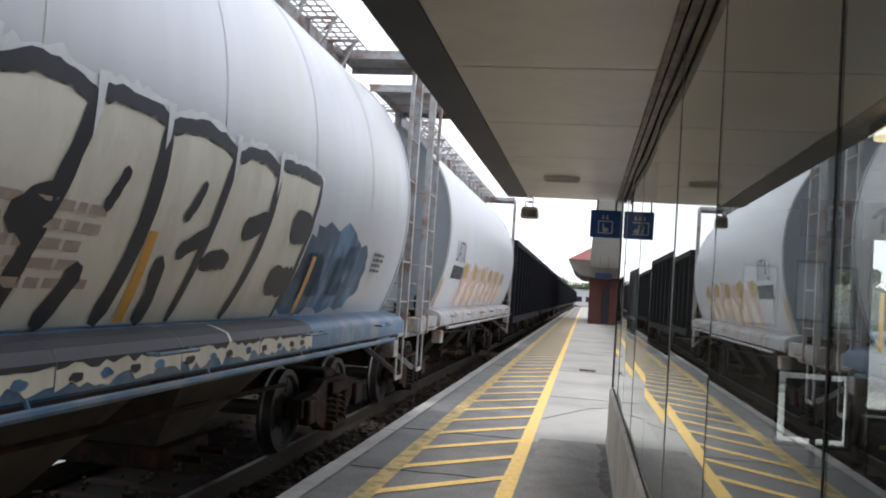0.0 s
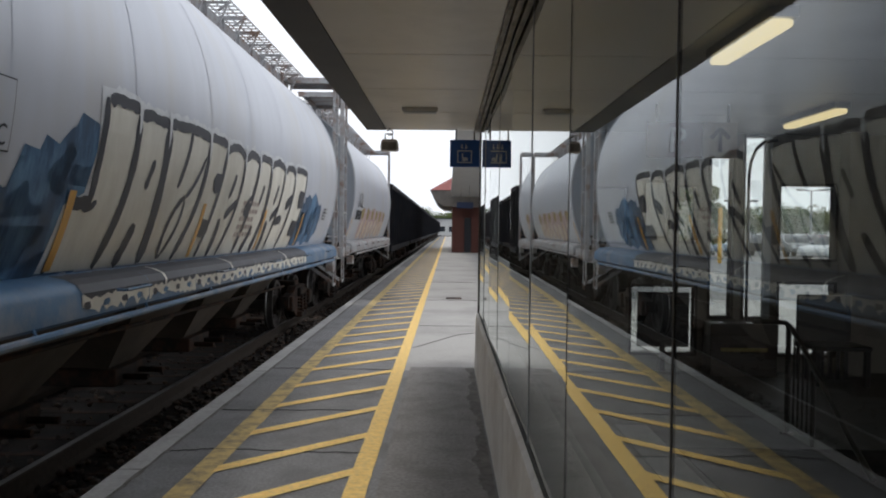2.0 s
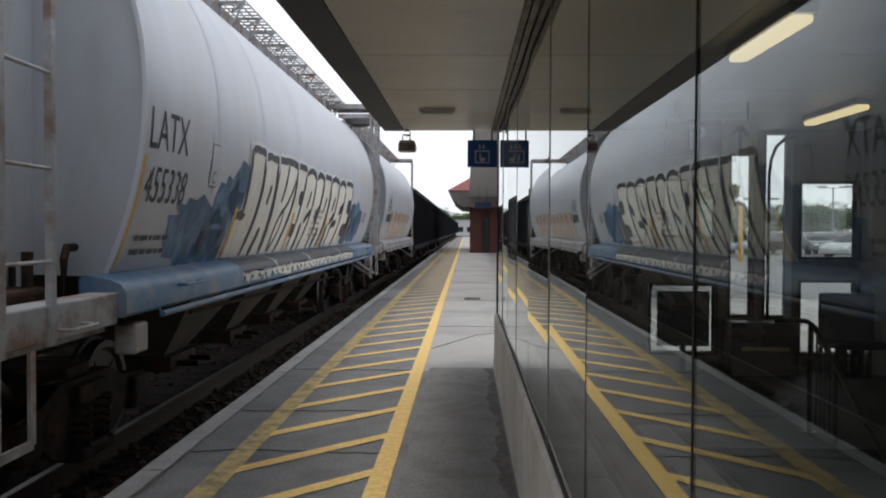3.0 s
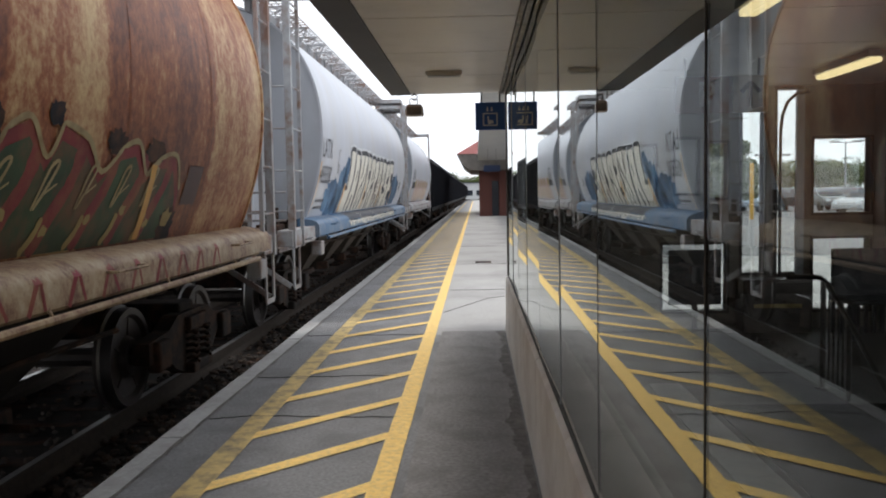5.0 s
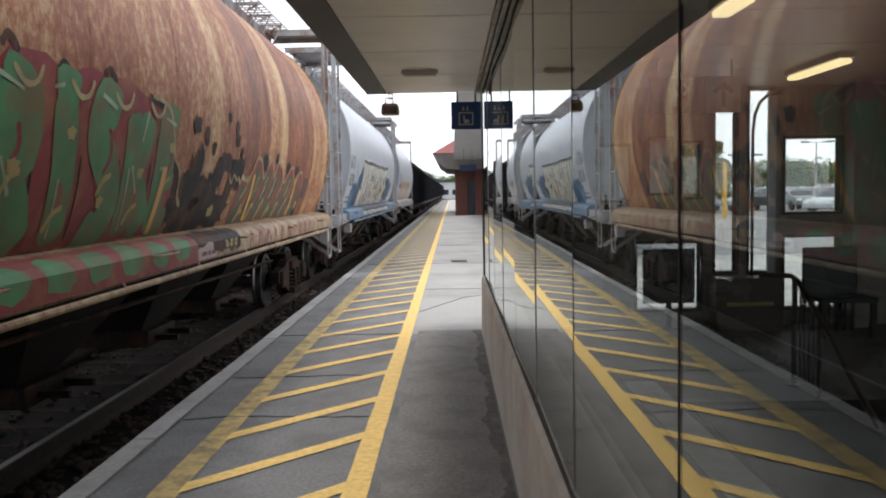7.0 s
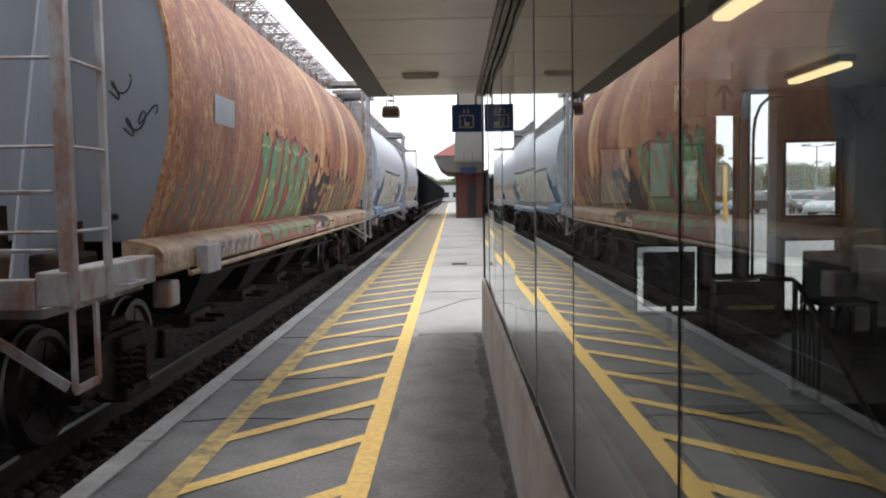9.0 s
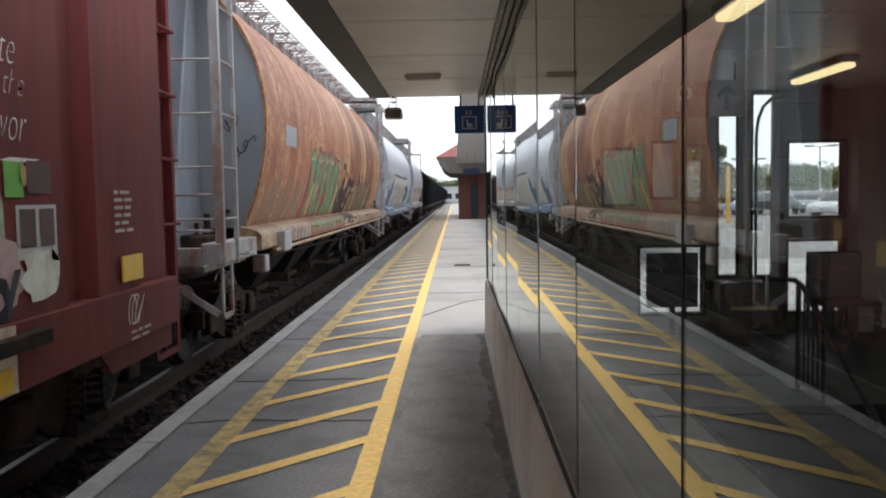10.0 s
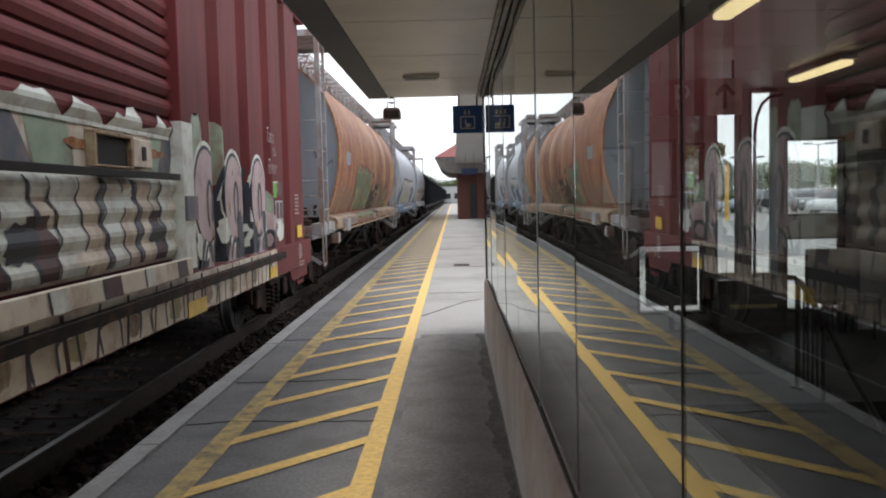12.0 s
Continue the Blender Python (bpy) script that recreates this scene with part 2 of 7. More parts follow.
OCHRE_SPRAY = surf("ochre_spray_paint", (0.45, 0.36, 0.13), (0.33, 0.25, 0.10), 4, 0.6, stain=(0.22, 0.13, 0.06), amount=0.5, stain_scale=4)
GREEN_TAG = surf("bright_green_tag", (0.16, 0.45, 0.07), rough=0.5)
SLATE_SPRAY = surf("slate_spray_paint", (0.17, 0.18, 0.21), (0.11, 0.115, 0.135), 4, 0.65, stain=(0.3, 0.2, 0.15), amount=0.6, stain_scale=4)
FADED_RED = surf("faded_red_stencil", (0.44, 0.36, 0.32), (0.36, 0.29, 0.26), 6, 0.6, stain=(0.5, 0.45, 0.38), amount=0.6, stain_scale=5)
PALE_MINT = surf("pale_mint_spray_paint", (0.78, 0.80, 0.73), (0.68, 0.70, 0.63), 4, 0.65, stain=(0.30, 0.17, 0.11), amount=0.4, stain_scale=7)
BOX_RED = surf("boxcar_red_paint", (0.185, 0.034, 0.034), (0.115, 0.023, 0.024), 4, 0.7, spec=0.25, bump=0.05, stain=(0.10, 0.03, 0.026), amount=0.65, stain_scale=1.6, stretch=(1, 2.0, 0.25), fine=20)
PINK_SPRAY = surf("pink_spray_paint", (0.58, 0.44, 0.44), (0.47, 0.34, 0.35), 4, 0.6, stain=(0.34, 0.2, 0.18), amount=0.5, stain_scale=3)
SAND_SPRAY = surf("sand_spray_paint", (0.76, 0.68, 0.56), (0.66, 0.57, 0.46), 5, 0.65, stain=(0.30, 0.14, 0.08), amount=0.55, stain_scale=4)
BROWN_SPRAY = surf("dark_brown_spray_paint", (0.11, 0.055, 0.055), (0.07, 0.04, 0.04), 5, 0.6)
CHALK = surf("white_marker", (0.75, 0.72, 0.70), rough=0.8)
COAL_CAR = surf("blue_black_car_paint", (0.011, 0.012, 0.018), (0.007, 0.008, 0.011), 3, 0.8, stain=(0.02, 0.016, 0.014), amount=0.5, stain_scale=1.5, spec=0.12)
TRUCK = surf("grimy_truck_steel", (0.028, 0.024, 0.021), (0.017, 0.014, 0.0125), 10, 0.75, bump=0.2, stain=(0.11, 0.05, 0.028), amount=0.5, stain_scale=5, spec=0.12)
WHEEL = surf("wheel_steel", (0.06, 0.05, 0.045), (0.035, 0.03, 0.027), 12, 0.55, metal=0.4)
TREAD = surf("polished_tread", (0.22, 0.215, 0.21), rough=0.4, metal=1.0)
RAIL = surf("rail_steel", (0.065, 0.05, 0.04), (0.04, 0.032, 0.026), 20, 0.7, spec=0.2)
TIE = surf("tie_wood", (0.02, 0.017, 0.015), (0.012, 0.010, 0.009), 10, 0.9, bump=0.5, stain=(0.09, 0.04, 0.02), amount=0.6, stain_scale=2.5, random_piece=0.25, spec=0.12)
BALLAST = surf("ballast_stone", (0.085, 0.076, 0.07), (0.028, 0.025, 0.023), 7, 0.9, bump=0.4, stain=(0.16, 0.085, 0.05), amount=0.4, stain_scale=9, spec=0.12)
GRAVEL = surf("gravel_ground", (0.07, 0.066, 0.06), (0.035, 0.032, 0.03), 16, 0.95, bump=0.8, stain=(0.13, 0.12, 0.08), amount=0.5, stain_scale=0.05, fine=25, spec=0.12)
# near-black: the shade under the train is put into the ballast colour
BED = surf("shade_dark_ballast", (0.018, 0.016, 0.0145), (0.009, 0.008, 0.0075), 22, 0.95, bump=0.8, stain=(0.04, 0.027, 0.02), amount=0.4, stain_scale=2, fine=30, spec=0.12)
WALL_IN = surf("dark_inner_wall", (0.25, 0.225, 0.19), (0.20, 0.18, 0.15), 3, 0.6, stain=(0.045, 0.04, 0.035), amount=0.4)
FLOOR_IN = surf("dark_floor_tile", (0.075, 0.07, 0.066), (0.05, 0.047, 0.044), 9, 0.6, stain=(0.03, 0.03, 0.03), amount=0.4, spec=0.2)
# paler copy of the floor colour, for the bands of window light
FLOOR_LIT = surf("lit_floor_tile", (0.30, 0.30, 0.285), (0.24, 0.24, 0.23), 9, 0.6, stain=(0.16, 0.155, 0.15), amount=0.4, spec=0.2)
FLOOR_BLACK = surf("near_black_floor", (0.022, 0.02, 0.019), (0.014, 0.013, 0.012), 40, 0.9, spec=0.1)
TUBE = glow("fluorescent_tube", (1.0, 0.80, 0.42), 0.85)
ALU = surf("aluminium_frame", (0.35, 0.36, 0.37), (0.29, 0.30, 0.31), 14, 0.4, metal=0.5)
BLACK = surf("black_panel", (0.012, 0.012, 0.013), rough=0.35)
RAIL_IN = surf("steel_handrail", (0.07, 0.065, 0.06), rough=0.4, metal=0.6)
NAVY = surf("navy_sign", (0.012, 0.03, 0.09), rough=0.5)
BRICK = surf("red_brick", (0.13, 0.045, 0.034), (0.085, 0.03, 0.024), 20, 0.85, bump=0.3, stain=(0.10, 0.04, 0.03), amount=0.5)
EAVE = surf("grey_brown_eave", (0.15, 0.135, 0.12), (0.10, 0.09, 0.08), 3, 0.7)
ROOF_RED = surf("red_roof", (0.21, 0.055, 0.05), (0.16, 0.045, 0.04), 5, 0.7)
PALE_WALL = surf("pale_grey_panel", (0.52, 0.53, 0.53), (0.44, 0.45, 0.45), 2, 0.6)
CAR_GLASS = surf("car_window_glass", (0.03, 0.035, 0.045), rough=0.08)
TYRE = surf("tyre_rubber", (0.02, 0.02, 0.02), rough=0.85)
LEAF = surf("leaves", (0.10, 0.14, 0.035), (0.05, 0.08, 0.022), 2, 0.7, stain=(0.08, 0.09, 0.03), amount=0.5, spec=0.15)
BARK = surf("bark", (0.10, 0.08, 0.06), rough=0.9)
LAMP_GREY = surf("weathered_lamp_metal", (0.58, 0.50, 0.45), (0.45, 0.385, 0.345), 15, 0.6)
YELLOW_POST = surf("yellow_post_paint", (0.65, 0.36, 0.03), rough=0.5)
STEEL_POST = surf("galvanised_pole", (0.30, 0.31, 0.32), rough=0.45, metal=0.6)


# ---- building blocks ----
def box(bm, x0, x1, y0, y1, z0, z1, bevel=0.0):
    vs = [bm.verts.new((x, y, z)) for x in (x0, x1) for y in (y0, y1) for z in (z0, z1)]
    fs = [bm.faces.new([vs[i] for i in q]) for q in ((0, 1, 3, 2), (4, 6, 7, 5), (0, 4, 5, 1), (2, 3, 7, 6), (0, 2, 6, 4), (1, 5, 7, 3))]
    if bevel:
        es = list({e for f in fs for e in f.edges})
        bmesh.ops.bevel(bm, geom=es, offset=bevel, segments=2, affect='EDGES', profile=0.5)
    return vs


def bar(bm, a, b, r, sides=8, r2=None):
    """A round bar from a to b."""
    a, b = Vector(a), Vector(b)
    q = (b - a).to_track_quat("Z", "Y")
    rings = []
    for c, rr in ((a, r), (b, r if r2 is None else r2)):
        rings.append([bm.verts.new(c + q @ Vector((rr * math.cos(k * math.tau / sides), rr * math.sin(k * math.tau / sides), 0))) for k in range(sides)])
    for k in range(sides):
        j = (k + 1) % sides
        bm.faces.new((rings[0][k], rings[0][j], rings[1][j], rings[1][k]))
    bm.faces.new(rings[0][::-1])
    bm.faces.new(rings[1])


def beam(bm, a, b, w, h, up=(0, 0, 1)):
    """A square bar of width w and height h from a to b."""
    a, b = Vector(a), Vector(b)
    d = (b - a).normalized()
    s = d.cross(Vector(up))
    s = (s if s.length > 1e-4 else Vector((1, 0, 0))).normalized()
    t = s.cross(d).normalized()
    rings = [[bm.verts.new(c + s * (i * w / 2) + t * (j * h / 2)) for i, j in ((-1, -1), (1, -1), (1, 1), (-1, 1))] for c in (a, b)]
    for k in range(4):
        j = (k + 1) % 4
        bm.faces.new((rings[0][k], rings[0][j], rings[1][j], rings[1][k]))
    bm.faces.new(rings[0][::-1])
    bm.faces.new(rings[1])


def prism(bm, outline, axis, a, b):
    """A flat outline (two coordinates in order) drawn out along an axis from a to b."""
    def at(p, v):
        c = list(p)
        c.insert(axis, v)
        return bm.verts.new(c)
    r0, r1 = [at(p, a) for p in outline], [at(p, b) for p in outline]
    n = len(outline)
    for k in range(n):
        j = (k + 1) % n
        bm.faces.new((r0[k], r0[j], r1[j], r1[k]))
    bm.faces.new(r0[::-1])
    bm.faces.new(r1)


def mesh_of(name, bm, material, smooth=False):
    bmesh.ops.recalc_face_normals(bm, faces=bm.faces[:])
    me = bpy.data.meshes.new(name)
    bm.to_mesh(me)
    bm.free()
    me.materials.append(material)
    if smooth:
        me.polygons.foreach_set("use_smooth", [True] * len(me.polygons))
        me.set_sharp_from_angle(angle=radians(35))
    return me


def part(name, bm, material, parent, label="", smooth=False):
    ob = new(name, mesh_of(name, bm, material, smooth))
    ob.parent = parent
    return tagged(ob, label)


def solid(name, bm, material, label="", category="", kind="", smooth=False, group=""):
    return tagged(new(name, mesh_of(name, bm, material, smooth)), label, category, group, kind)


def empty(name, m, label, category, group=""):
    ob = new(name)
    ob.empty_display_size = 0.2
    ob.matrix_basis = m
    return tagged(ob, label, category, group)


def boxed(name, material, dims, parent, bevel=0.0, label=""):
    bm = bmesh.new()
    box(bm, *dims, bevel)
    return part(name, bm, material, parent, label)


def letters(text, size, shear=0.0, offset=0.0):
    """The built-in font's letters as flat outlines: a bmesh in x and y."""
    cu = bpy.data.curves.new("letters", "FONT")
    cu.body, cu.size, cu.shear, cu.offset, cu.resolution_u = text, size, shear, offset, 3
    ob = new("letters", cu)
    me = bpy.data.meshes.new_from_object(ob.evaluated_get(bpy.context.evaluated_depsgraph_get()))
    bpy.data.objects.remove(ob)
    bm = bmesh.new()
    bm.from_mesh(me)
    return bm


def shape(points):
    bm = bmesh.new()
    bm.faces.new([bm.verts.new((x, y, 0)) for x, y in points])
    return bm


def lay(bm, fit, rows=(), triangles=True):
    """Lays a flat drawing (x, y) on a surface: cut at the heights in rows, then each point goes where fit sends it."""
    if triangles:
        bmesh.ops.triangulate(bm, faces=bm.faces[:])
    for h in rows:
        bmesh.ops.bisect_plane(bm, geom=bm.verts[:] + bm.edges[:] + bm.faces[:], plane_co=(0, h, 0), plane_no=(0, 1, 0))
    for v in bm.verts:
        v.co = fit(v.co.x, v.co.y)
    return bm


def joined(bms):
    out = bmesh.new()
    for b in bms:
        me = bpy.data.meshes.new("piece")
        b.to_mesh(me)
        b.free()
        out.from_mesh(me)
        bpy.data.meshes.remove(me)
    return out


# ---- the place: platform, track, canopy, waiting room ----
EDGE_X, TRACK_X, RAIL_Z = -2.08, -3.75, -0.20
GLASS_X, END_Y, SOFFIT_Z, KERB_Z = 0.36, 9.30, 2.65, 0.61

bm = bmesh.new()
box(bm, -1500, 1500, -300, 2500, -1.0, -0.50)
solid("ground", bm, GRAVEL, "grey gravel ground with dry patches reaching the horizon", "ground", "structure")

bm = bmesh.new()
box(bm, EDGE_X + 0.17, 0.9, -8, 9.03, -0.5, 0.0)
box(bm, EDGE_X + 0.17, -0.512, 9.03, 170, -0.5, 0.0)
solid("platform", bm, ASPHALT, "dark worn asphalt railway platform with a lighter edge", "platform", "structure")
bm = bmesh.new()
box(bm, -0.51, 2.6, 9.045, 170, -0.5, -0.002)
platform_far = solid("platform_slab", bm, CONCRETE, "pale grey concrete platform beyond the waiting room", "platform", "structure")
bm = bmesh.new()
box(bm, -0.40, 0.9, 9.03, 9.26, -0.5, 0.0015)
solid("pavement_patch", bm, ASPHALT_NEW, "dark asphalt strip beside the waiting room kerb", "pavement", "structure")
bm = bmesh.new()
box(bm, -0.40, 0.28, -8, 9.028, -0.02, 0.003)
solid("pavement_strip", bm, ASPHALT_NEW, "coarse dark asphalt strip along the kerb", "pavement", "structure")

edge_strip = empty("platform_edge", pose(0, 0, 0), "row of worn pale concrete edge blocks above the track", "platform edge")
edge_strip["kind"] = "structure"
EDGE_LEN = 1.83
bm = bmesh.new()
box(bm, EDGE_X, EDGE_X + 0.158, 0.006, EDGE_LEN - 0.006, -0.32, 0.004, 0.012)
edge_mesh = mesh_of("edge_block", bm, EDGE)
for i in range(60):
    ob = new("edge_block", edge_mesh)
    ob.location = (random.uniform(-0.006, 0.006), -7.6 + i * EDGE_LEN, random.uniform(-0.004, 0.002))
    ob.rotation_euler = (0, 0, random.uniform(-0.002, 0.002))
    ob.parent = edge_strip

# painted lines and hatching
def painted_line(name, x0, x1, y0, y1, material, label):
    bm = bmesh.new()
    n = int((y1 - y0) / 0.12)
    left, right = [], []
    for k in range(n + 1):
        y = y0 + (y1 - y0) * k / n
        left.append(bm.verts.new((x0 + random.uniform(-0.0025, 0.0025), y, 0.006)))
        right.append(bm.verts.new((x1 + random.uniform(-0.0025, 0.0025), y, 0.006)))
    for k in range(n):
        bm.faces.new((left[k], right[k], right[k + 1], left[k + 1]))
    solid(name, bm, material, label, "painted line", "structure")


painted_line("edge_line", -1.605, -1.45, -7, 150, YELLOW_WORN, "faded rough yellow line along the platform edge")
painted_line("inner_line", -0.592, -0.46, -7, 150, YELLOW, "bright yellow painted line along the platform")
hatching = empty("hatching", pose(0, 0, 0), "slanted yellow stripes between the two platform lines", "painted hatching")
hatching["kind"] = "structure"
bm = bmesh.new()
W = 0.083
pts = []
for k in range(9):
    f = k / 8
    pts.append((-1.46 + 0.885 * f, 0.93 * f))
top = [bm.verts.new((x, y + W + random.uniform(-0.004, 0.004), 0.0075)) for x, y in pts]
low = [bm.verts.new((x, y - W + random.uniform(-0.004, 0.004), 0.0075)) for x, y in pts]
for k in range(8):
    bm.faces.new((low[k], low[k + 1], top[k + 1], top[k]))
stripe_mesh = mesh_of("stripe", bm, YELLOW)
for i in range(-6, 66):
    ob = new("stripe", stripe_mesh)
    ob.location = (random.uniform(-0.004, 0.004), 4.30 + 0.935 * i + random.uniform(-0.015, 0.015), 0)
    ob.parent = hatching

# grime along the foot of the kerb
bm = bmesh.new()
n = 320
far_side = [(0.30, -2 + 11.2 * k / n) for k in range(n + 1)]
near_side = [(0.225 + 0.025 * math.sin(k * 0.11) + 0.015 * math.sin(k * 0.43) + random.uniform(-0.012, 0.012), -2 + 11.2 * k / n) for k in range(n, -1, -1)]
bm.faces.new([bm.verts.new((x, y, 0.0048)) for x, y in far_side + near_side])
bmesh.ops.triangulate(bm, faces=bm.faces[:])
solid("dirt_strip", bm, GRIME, "ragged dark grime along the foot of the kerb", "dirt", "structure")

# ragged dark joint between edge blocks and asphalt
bm = bmesh.new()
last = None
for k in range(420):
    y = -7.5 + 0.12 * k
    a, b = EDGE_X + 0.158 + random.uniform(-0.006, 0.004), EDGE_X + 0.182 + random.uniform(-0.006, 0.012)
    row = bm.verts.new((a, y, 0.0062)), bm.verts.new((b, y, 0.0062))
    if last:
        bm.faces.new((last[0], last[1], row[1], row[0]))
    last = row
solid("edge_joint", bm, GRIME, "ragged dark joint behind the platform edge blocks", "seam", "structure")

# seams and cracks in the paving
bm = bmesh.new()
for a, b in (((-1.89, 9.037), (-0.58, 9.037)), ((-1.89, 5.65), (-1.6, 5.72)), ((-1.6, 5.72), (-0.58, 5.66)), ((-1.89, 6.95), (-0.58, 7.0)), ((-0.44, 10.7), (0.15, 12.1)), ((0.15, 12.1), (0.6, 12.5)), ((-0.44, 13.2), (0.9, 13.2)), ((-0.44, 24), (0.9, 24)),
             ((-1.89, 18.0), (0.9, 18.0))):
    n = 12
    last = None
    for k in range(n + 1):
        f = k / n
        p = Vector((a[0] + (b[0] - a[0]) * f, a[1] + (b[1] - a[1]) * f + random.uniform(-0.015, 0.015), 0.0045))
        if last:
            beam(bm, last, p, 0.009, 0.004)
        last = p
solid("paving_seam", bm, SEAM, "dark cracks and filled seams across the paving", "seam", "structure")
bm = bmesh.new()
box(bm, -0.03, 0.32, 18.3, 18.75, -0.05, 0.006, 0.004)
solid("manhole_cover", bm, TRUCK, "flat dark steel access cover set in the platform", "access cover", "structure")

# track
def rail_outline(x):
    half = [(0.075, 0), (0.075, 0.02), (0.012, 0.05), (0.009, 0.12), (0.036, 0.135), (0.036, 0.165), (0.028, 0.172)]
    return [(x + a, RAIL_Z - 0.172 + b) for a, b in half] + [(x - a, RAIL_Z - 0.172 + b) for a, b in reversed(half)]


for side in (-1, 1):
    bm = bmesh.new()
    x = TRACK_X + side * 0.753
    o = rail_outline(x)
    prism(bm, o, 1, -25, 600)
    r = solid("rail", bm, RAIL, "worn steel rail with a rusty web on timber ties", "rail", "structure")
    r.data.materials.append(TREAD)
    for p in r.data.polygons:
        if p.normal.z > 0.9 and p.center.z > RAIL_Z - 0.01:
            p.material_index = 1

# ballast bed, coloured as dark as the shade beneath the cars
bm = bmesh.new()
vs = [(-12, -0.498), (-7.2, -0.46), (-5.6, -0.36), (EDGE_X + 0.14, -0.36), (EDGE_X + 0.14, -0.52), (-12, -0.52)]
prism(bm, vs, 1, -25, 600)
solid("ballast_bed", bm, BED, "bed of crushed ballast with the shade under the train put into its colour", "ballast", "structure")
bm = bmesh.new()
box(bm, -1.3, 1.3, -0.11, 0.11, -0.14, 0.0, 0.008)
tie_mesh = mesh_of("tie", bm, TIE)
ties = empty("railway_ties", pose(0, 0, 0), "dark creosoted timber ties half sunk in ballast", "ties")
ties["kind"] = "structure"
for i in range(150):
    ob = new("tie", tie_mesh)
    ob.location = (TRACK_X + random.uniform(-0.03, 0.03), -3 + i * 0.52, RAIL_Z - 0.155)
    ob.rotation_euler = (0, 0, random.uniform(-0.02, 0.02))
    ob.parent = ties

verts, faces = [], []
rng = np.random.default_rng(3)
ICO = bmesh.new()
bmesh.ops.create_icosphere(ICO, subdivisions=1, radius=1.0)
iv = np.array([v.co[:] for v in ICO.verts])
ifc = np.array([[v.index for v in f.verts] for f in ICO.faces])
ICO.free()
for i in range(5200):
    y = 1.0 + 33 * rng.random() ** 1.7
    x = rng.uniform(-2.95, EDGE_X + 0.02) if rng.random() < 0.62 else rng.uniform(-6.0, -3.0)
    if abs(abs(x - TRACK_X) - 0.753) < 0.09:
        continue
    s = rng.uniform(0.018, 0.042)
    q = iv * rng.uniform(0.65, 1.15, (len(iv), 1)) * np.array([s * rng.uniform(0.8, 1.4), s * rng.uniform(0.8, 1.4), s * 0.8])
    a = rng.uniform(0, 6.28)
    q = np.c_[q[:, 0] * math.cos(a) - q[:, 1] * math.sin(a), q[:, 0] * math.sin(a) + q[:, 1] * math.cos(a), q[:, 2]]
    q = q + np.array([x, y, -0.355 + s * 0.35 + rng.uniform(0, 0.02)])
    faces.extend((ifc + len(verts)).tolist())
    verts.extend(q.tolist())
me = bpy.data.meshes.new("ballast_stones")
me.from_pydata(verts, [], faces)
me.materials.append(BALLAST)
tagged(new("ballast_stones", me), "loose crushed ballast stones between rail and platform", "ballast", kind="stuff")

# kerb wall under the glass
kerb = empty("wall_kerb", pose(0, 0, 0), "low stained concrete kerb wall under the glazing", "kerb wall")
kerb["kind"] = "structure"
bm = bmesh.new()
prism(bm, [(0.298, -0.3), (0.56, -0.3), (0.56, KERB_Z), (0.345, KERB_Z), (0.325, KERB_Z - 0.02), (0.318, 0.1)], 1, 0.004, 1.536)
kerb_mesh = mesh_of("kerb_block", bm, KERB)
for i in range(9):
    ob = new("kerb_block", kerb_mesh)
    ob.location = (random.uniform(-0.002, 0.002), END_Y + 0.01 - 1.54 * (i + 1), 0)
    ob.parent = kerb

# glazing: butt-jointed panes, each a touch out of line
glazing = empty("wall_glass", pose(0, 0, 0), "frameless glass wall of tall panes on a concrete kerb", "glass wall")
glazing["kind"] = "structure"
joints = [END_Y - 0.03] + [8.14 - 1.14 * k for k in range(12)]
TURN = [0.25, -0.35, 0.3, -0.15, 0.28, -0.22, 0.08, 0.0, 0.1, 0.0, 0.1, 0.0]
for i, (b, a) in enumerate(zip(joints, joints[1:])):
    bm = bmesh.new()
    h = (b - a) / 2 - 0.004
    box(bm, -0.005, 0.005, -h, h, KERB_Z + 0.012, SOFFIT_Z - 0.002)
    ob = part("glass_pane", bm, GLASS, glazing)
    ob.location = (GLASS_X, (a + b) / 2, 0)
    ob.rotation_euler = (0, 0, radians(TURN[i]))
    ob.visible_shadow = False
    if i:
        boxed("silicone_joint", SEAM if i in (6, 7) else ALU, (GLASS_X - 0.006, GLASS_X + 0.008, b - (0.004 if i in (6, 7) else 0.0012), b + (0.004 if i in (6, 7) else 0.0012), KERB_Z + 0.01, SOFFIT_Z), glazing)
boxed("gasket", SEAM, (GLASS_X - 0.011, GLASS_X + 0.02, -4.6, END_Y, KERB_Z, KERB_Z + 0.014), glazing)
boxed("corner_post", BRONZE, (GLASS_X - 0.018, GLASS_X + 0.03, END_Y - 0.03, END_Y + 0.02, KERB_Z, SOFFIT_Z), glazing, 0.004)

# canopy
bm = bmesh.new()
box(bm, -0.70, 7.0, -6, END_Y, SOFFIT_Z + 0.012, SOFFIT_Z + 0.35)
solid("canopy_roof", bm, FASCIA, "deep flat canopy roof over platform and waiting room", "canopy", "structure")
bm = bmesh.new()
edges_y = [END_Y] + [7.87 - 1.3 * k for k in range(11)]
for b, a in zip(edges_y, edges_y[1:]):
    box(bm, -0.695, GLASS_X - 0.06, a + 0.008, b - 0.008, SOFFIT_Z, SOFFIT_Z + 0.02, 0.002)
    box(bm, GLASS_X + 0.06, 7.0, a + 0.008, b - 0.008, SOFFIT_Z, SOFFIT_Z + 0.02, 0.002)
solid("ceiling", bm, SOFFIT, "beige metal soffit panels with thin dark joints", "ceiling", "structure")
bm = bmesh.new()
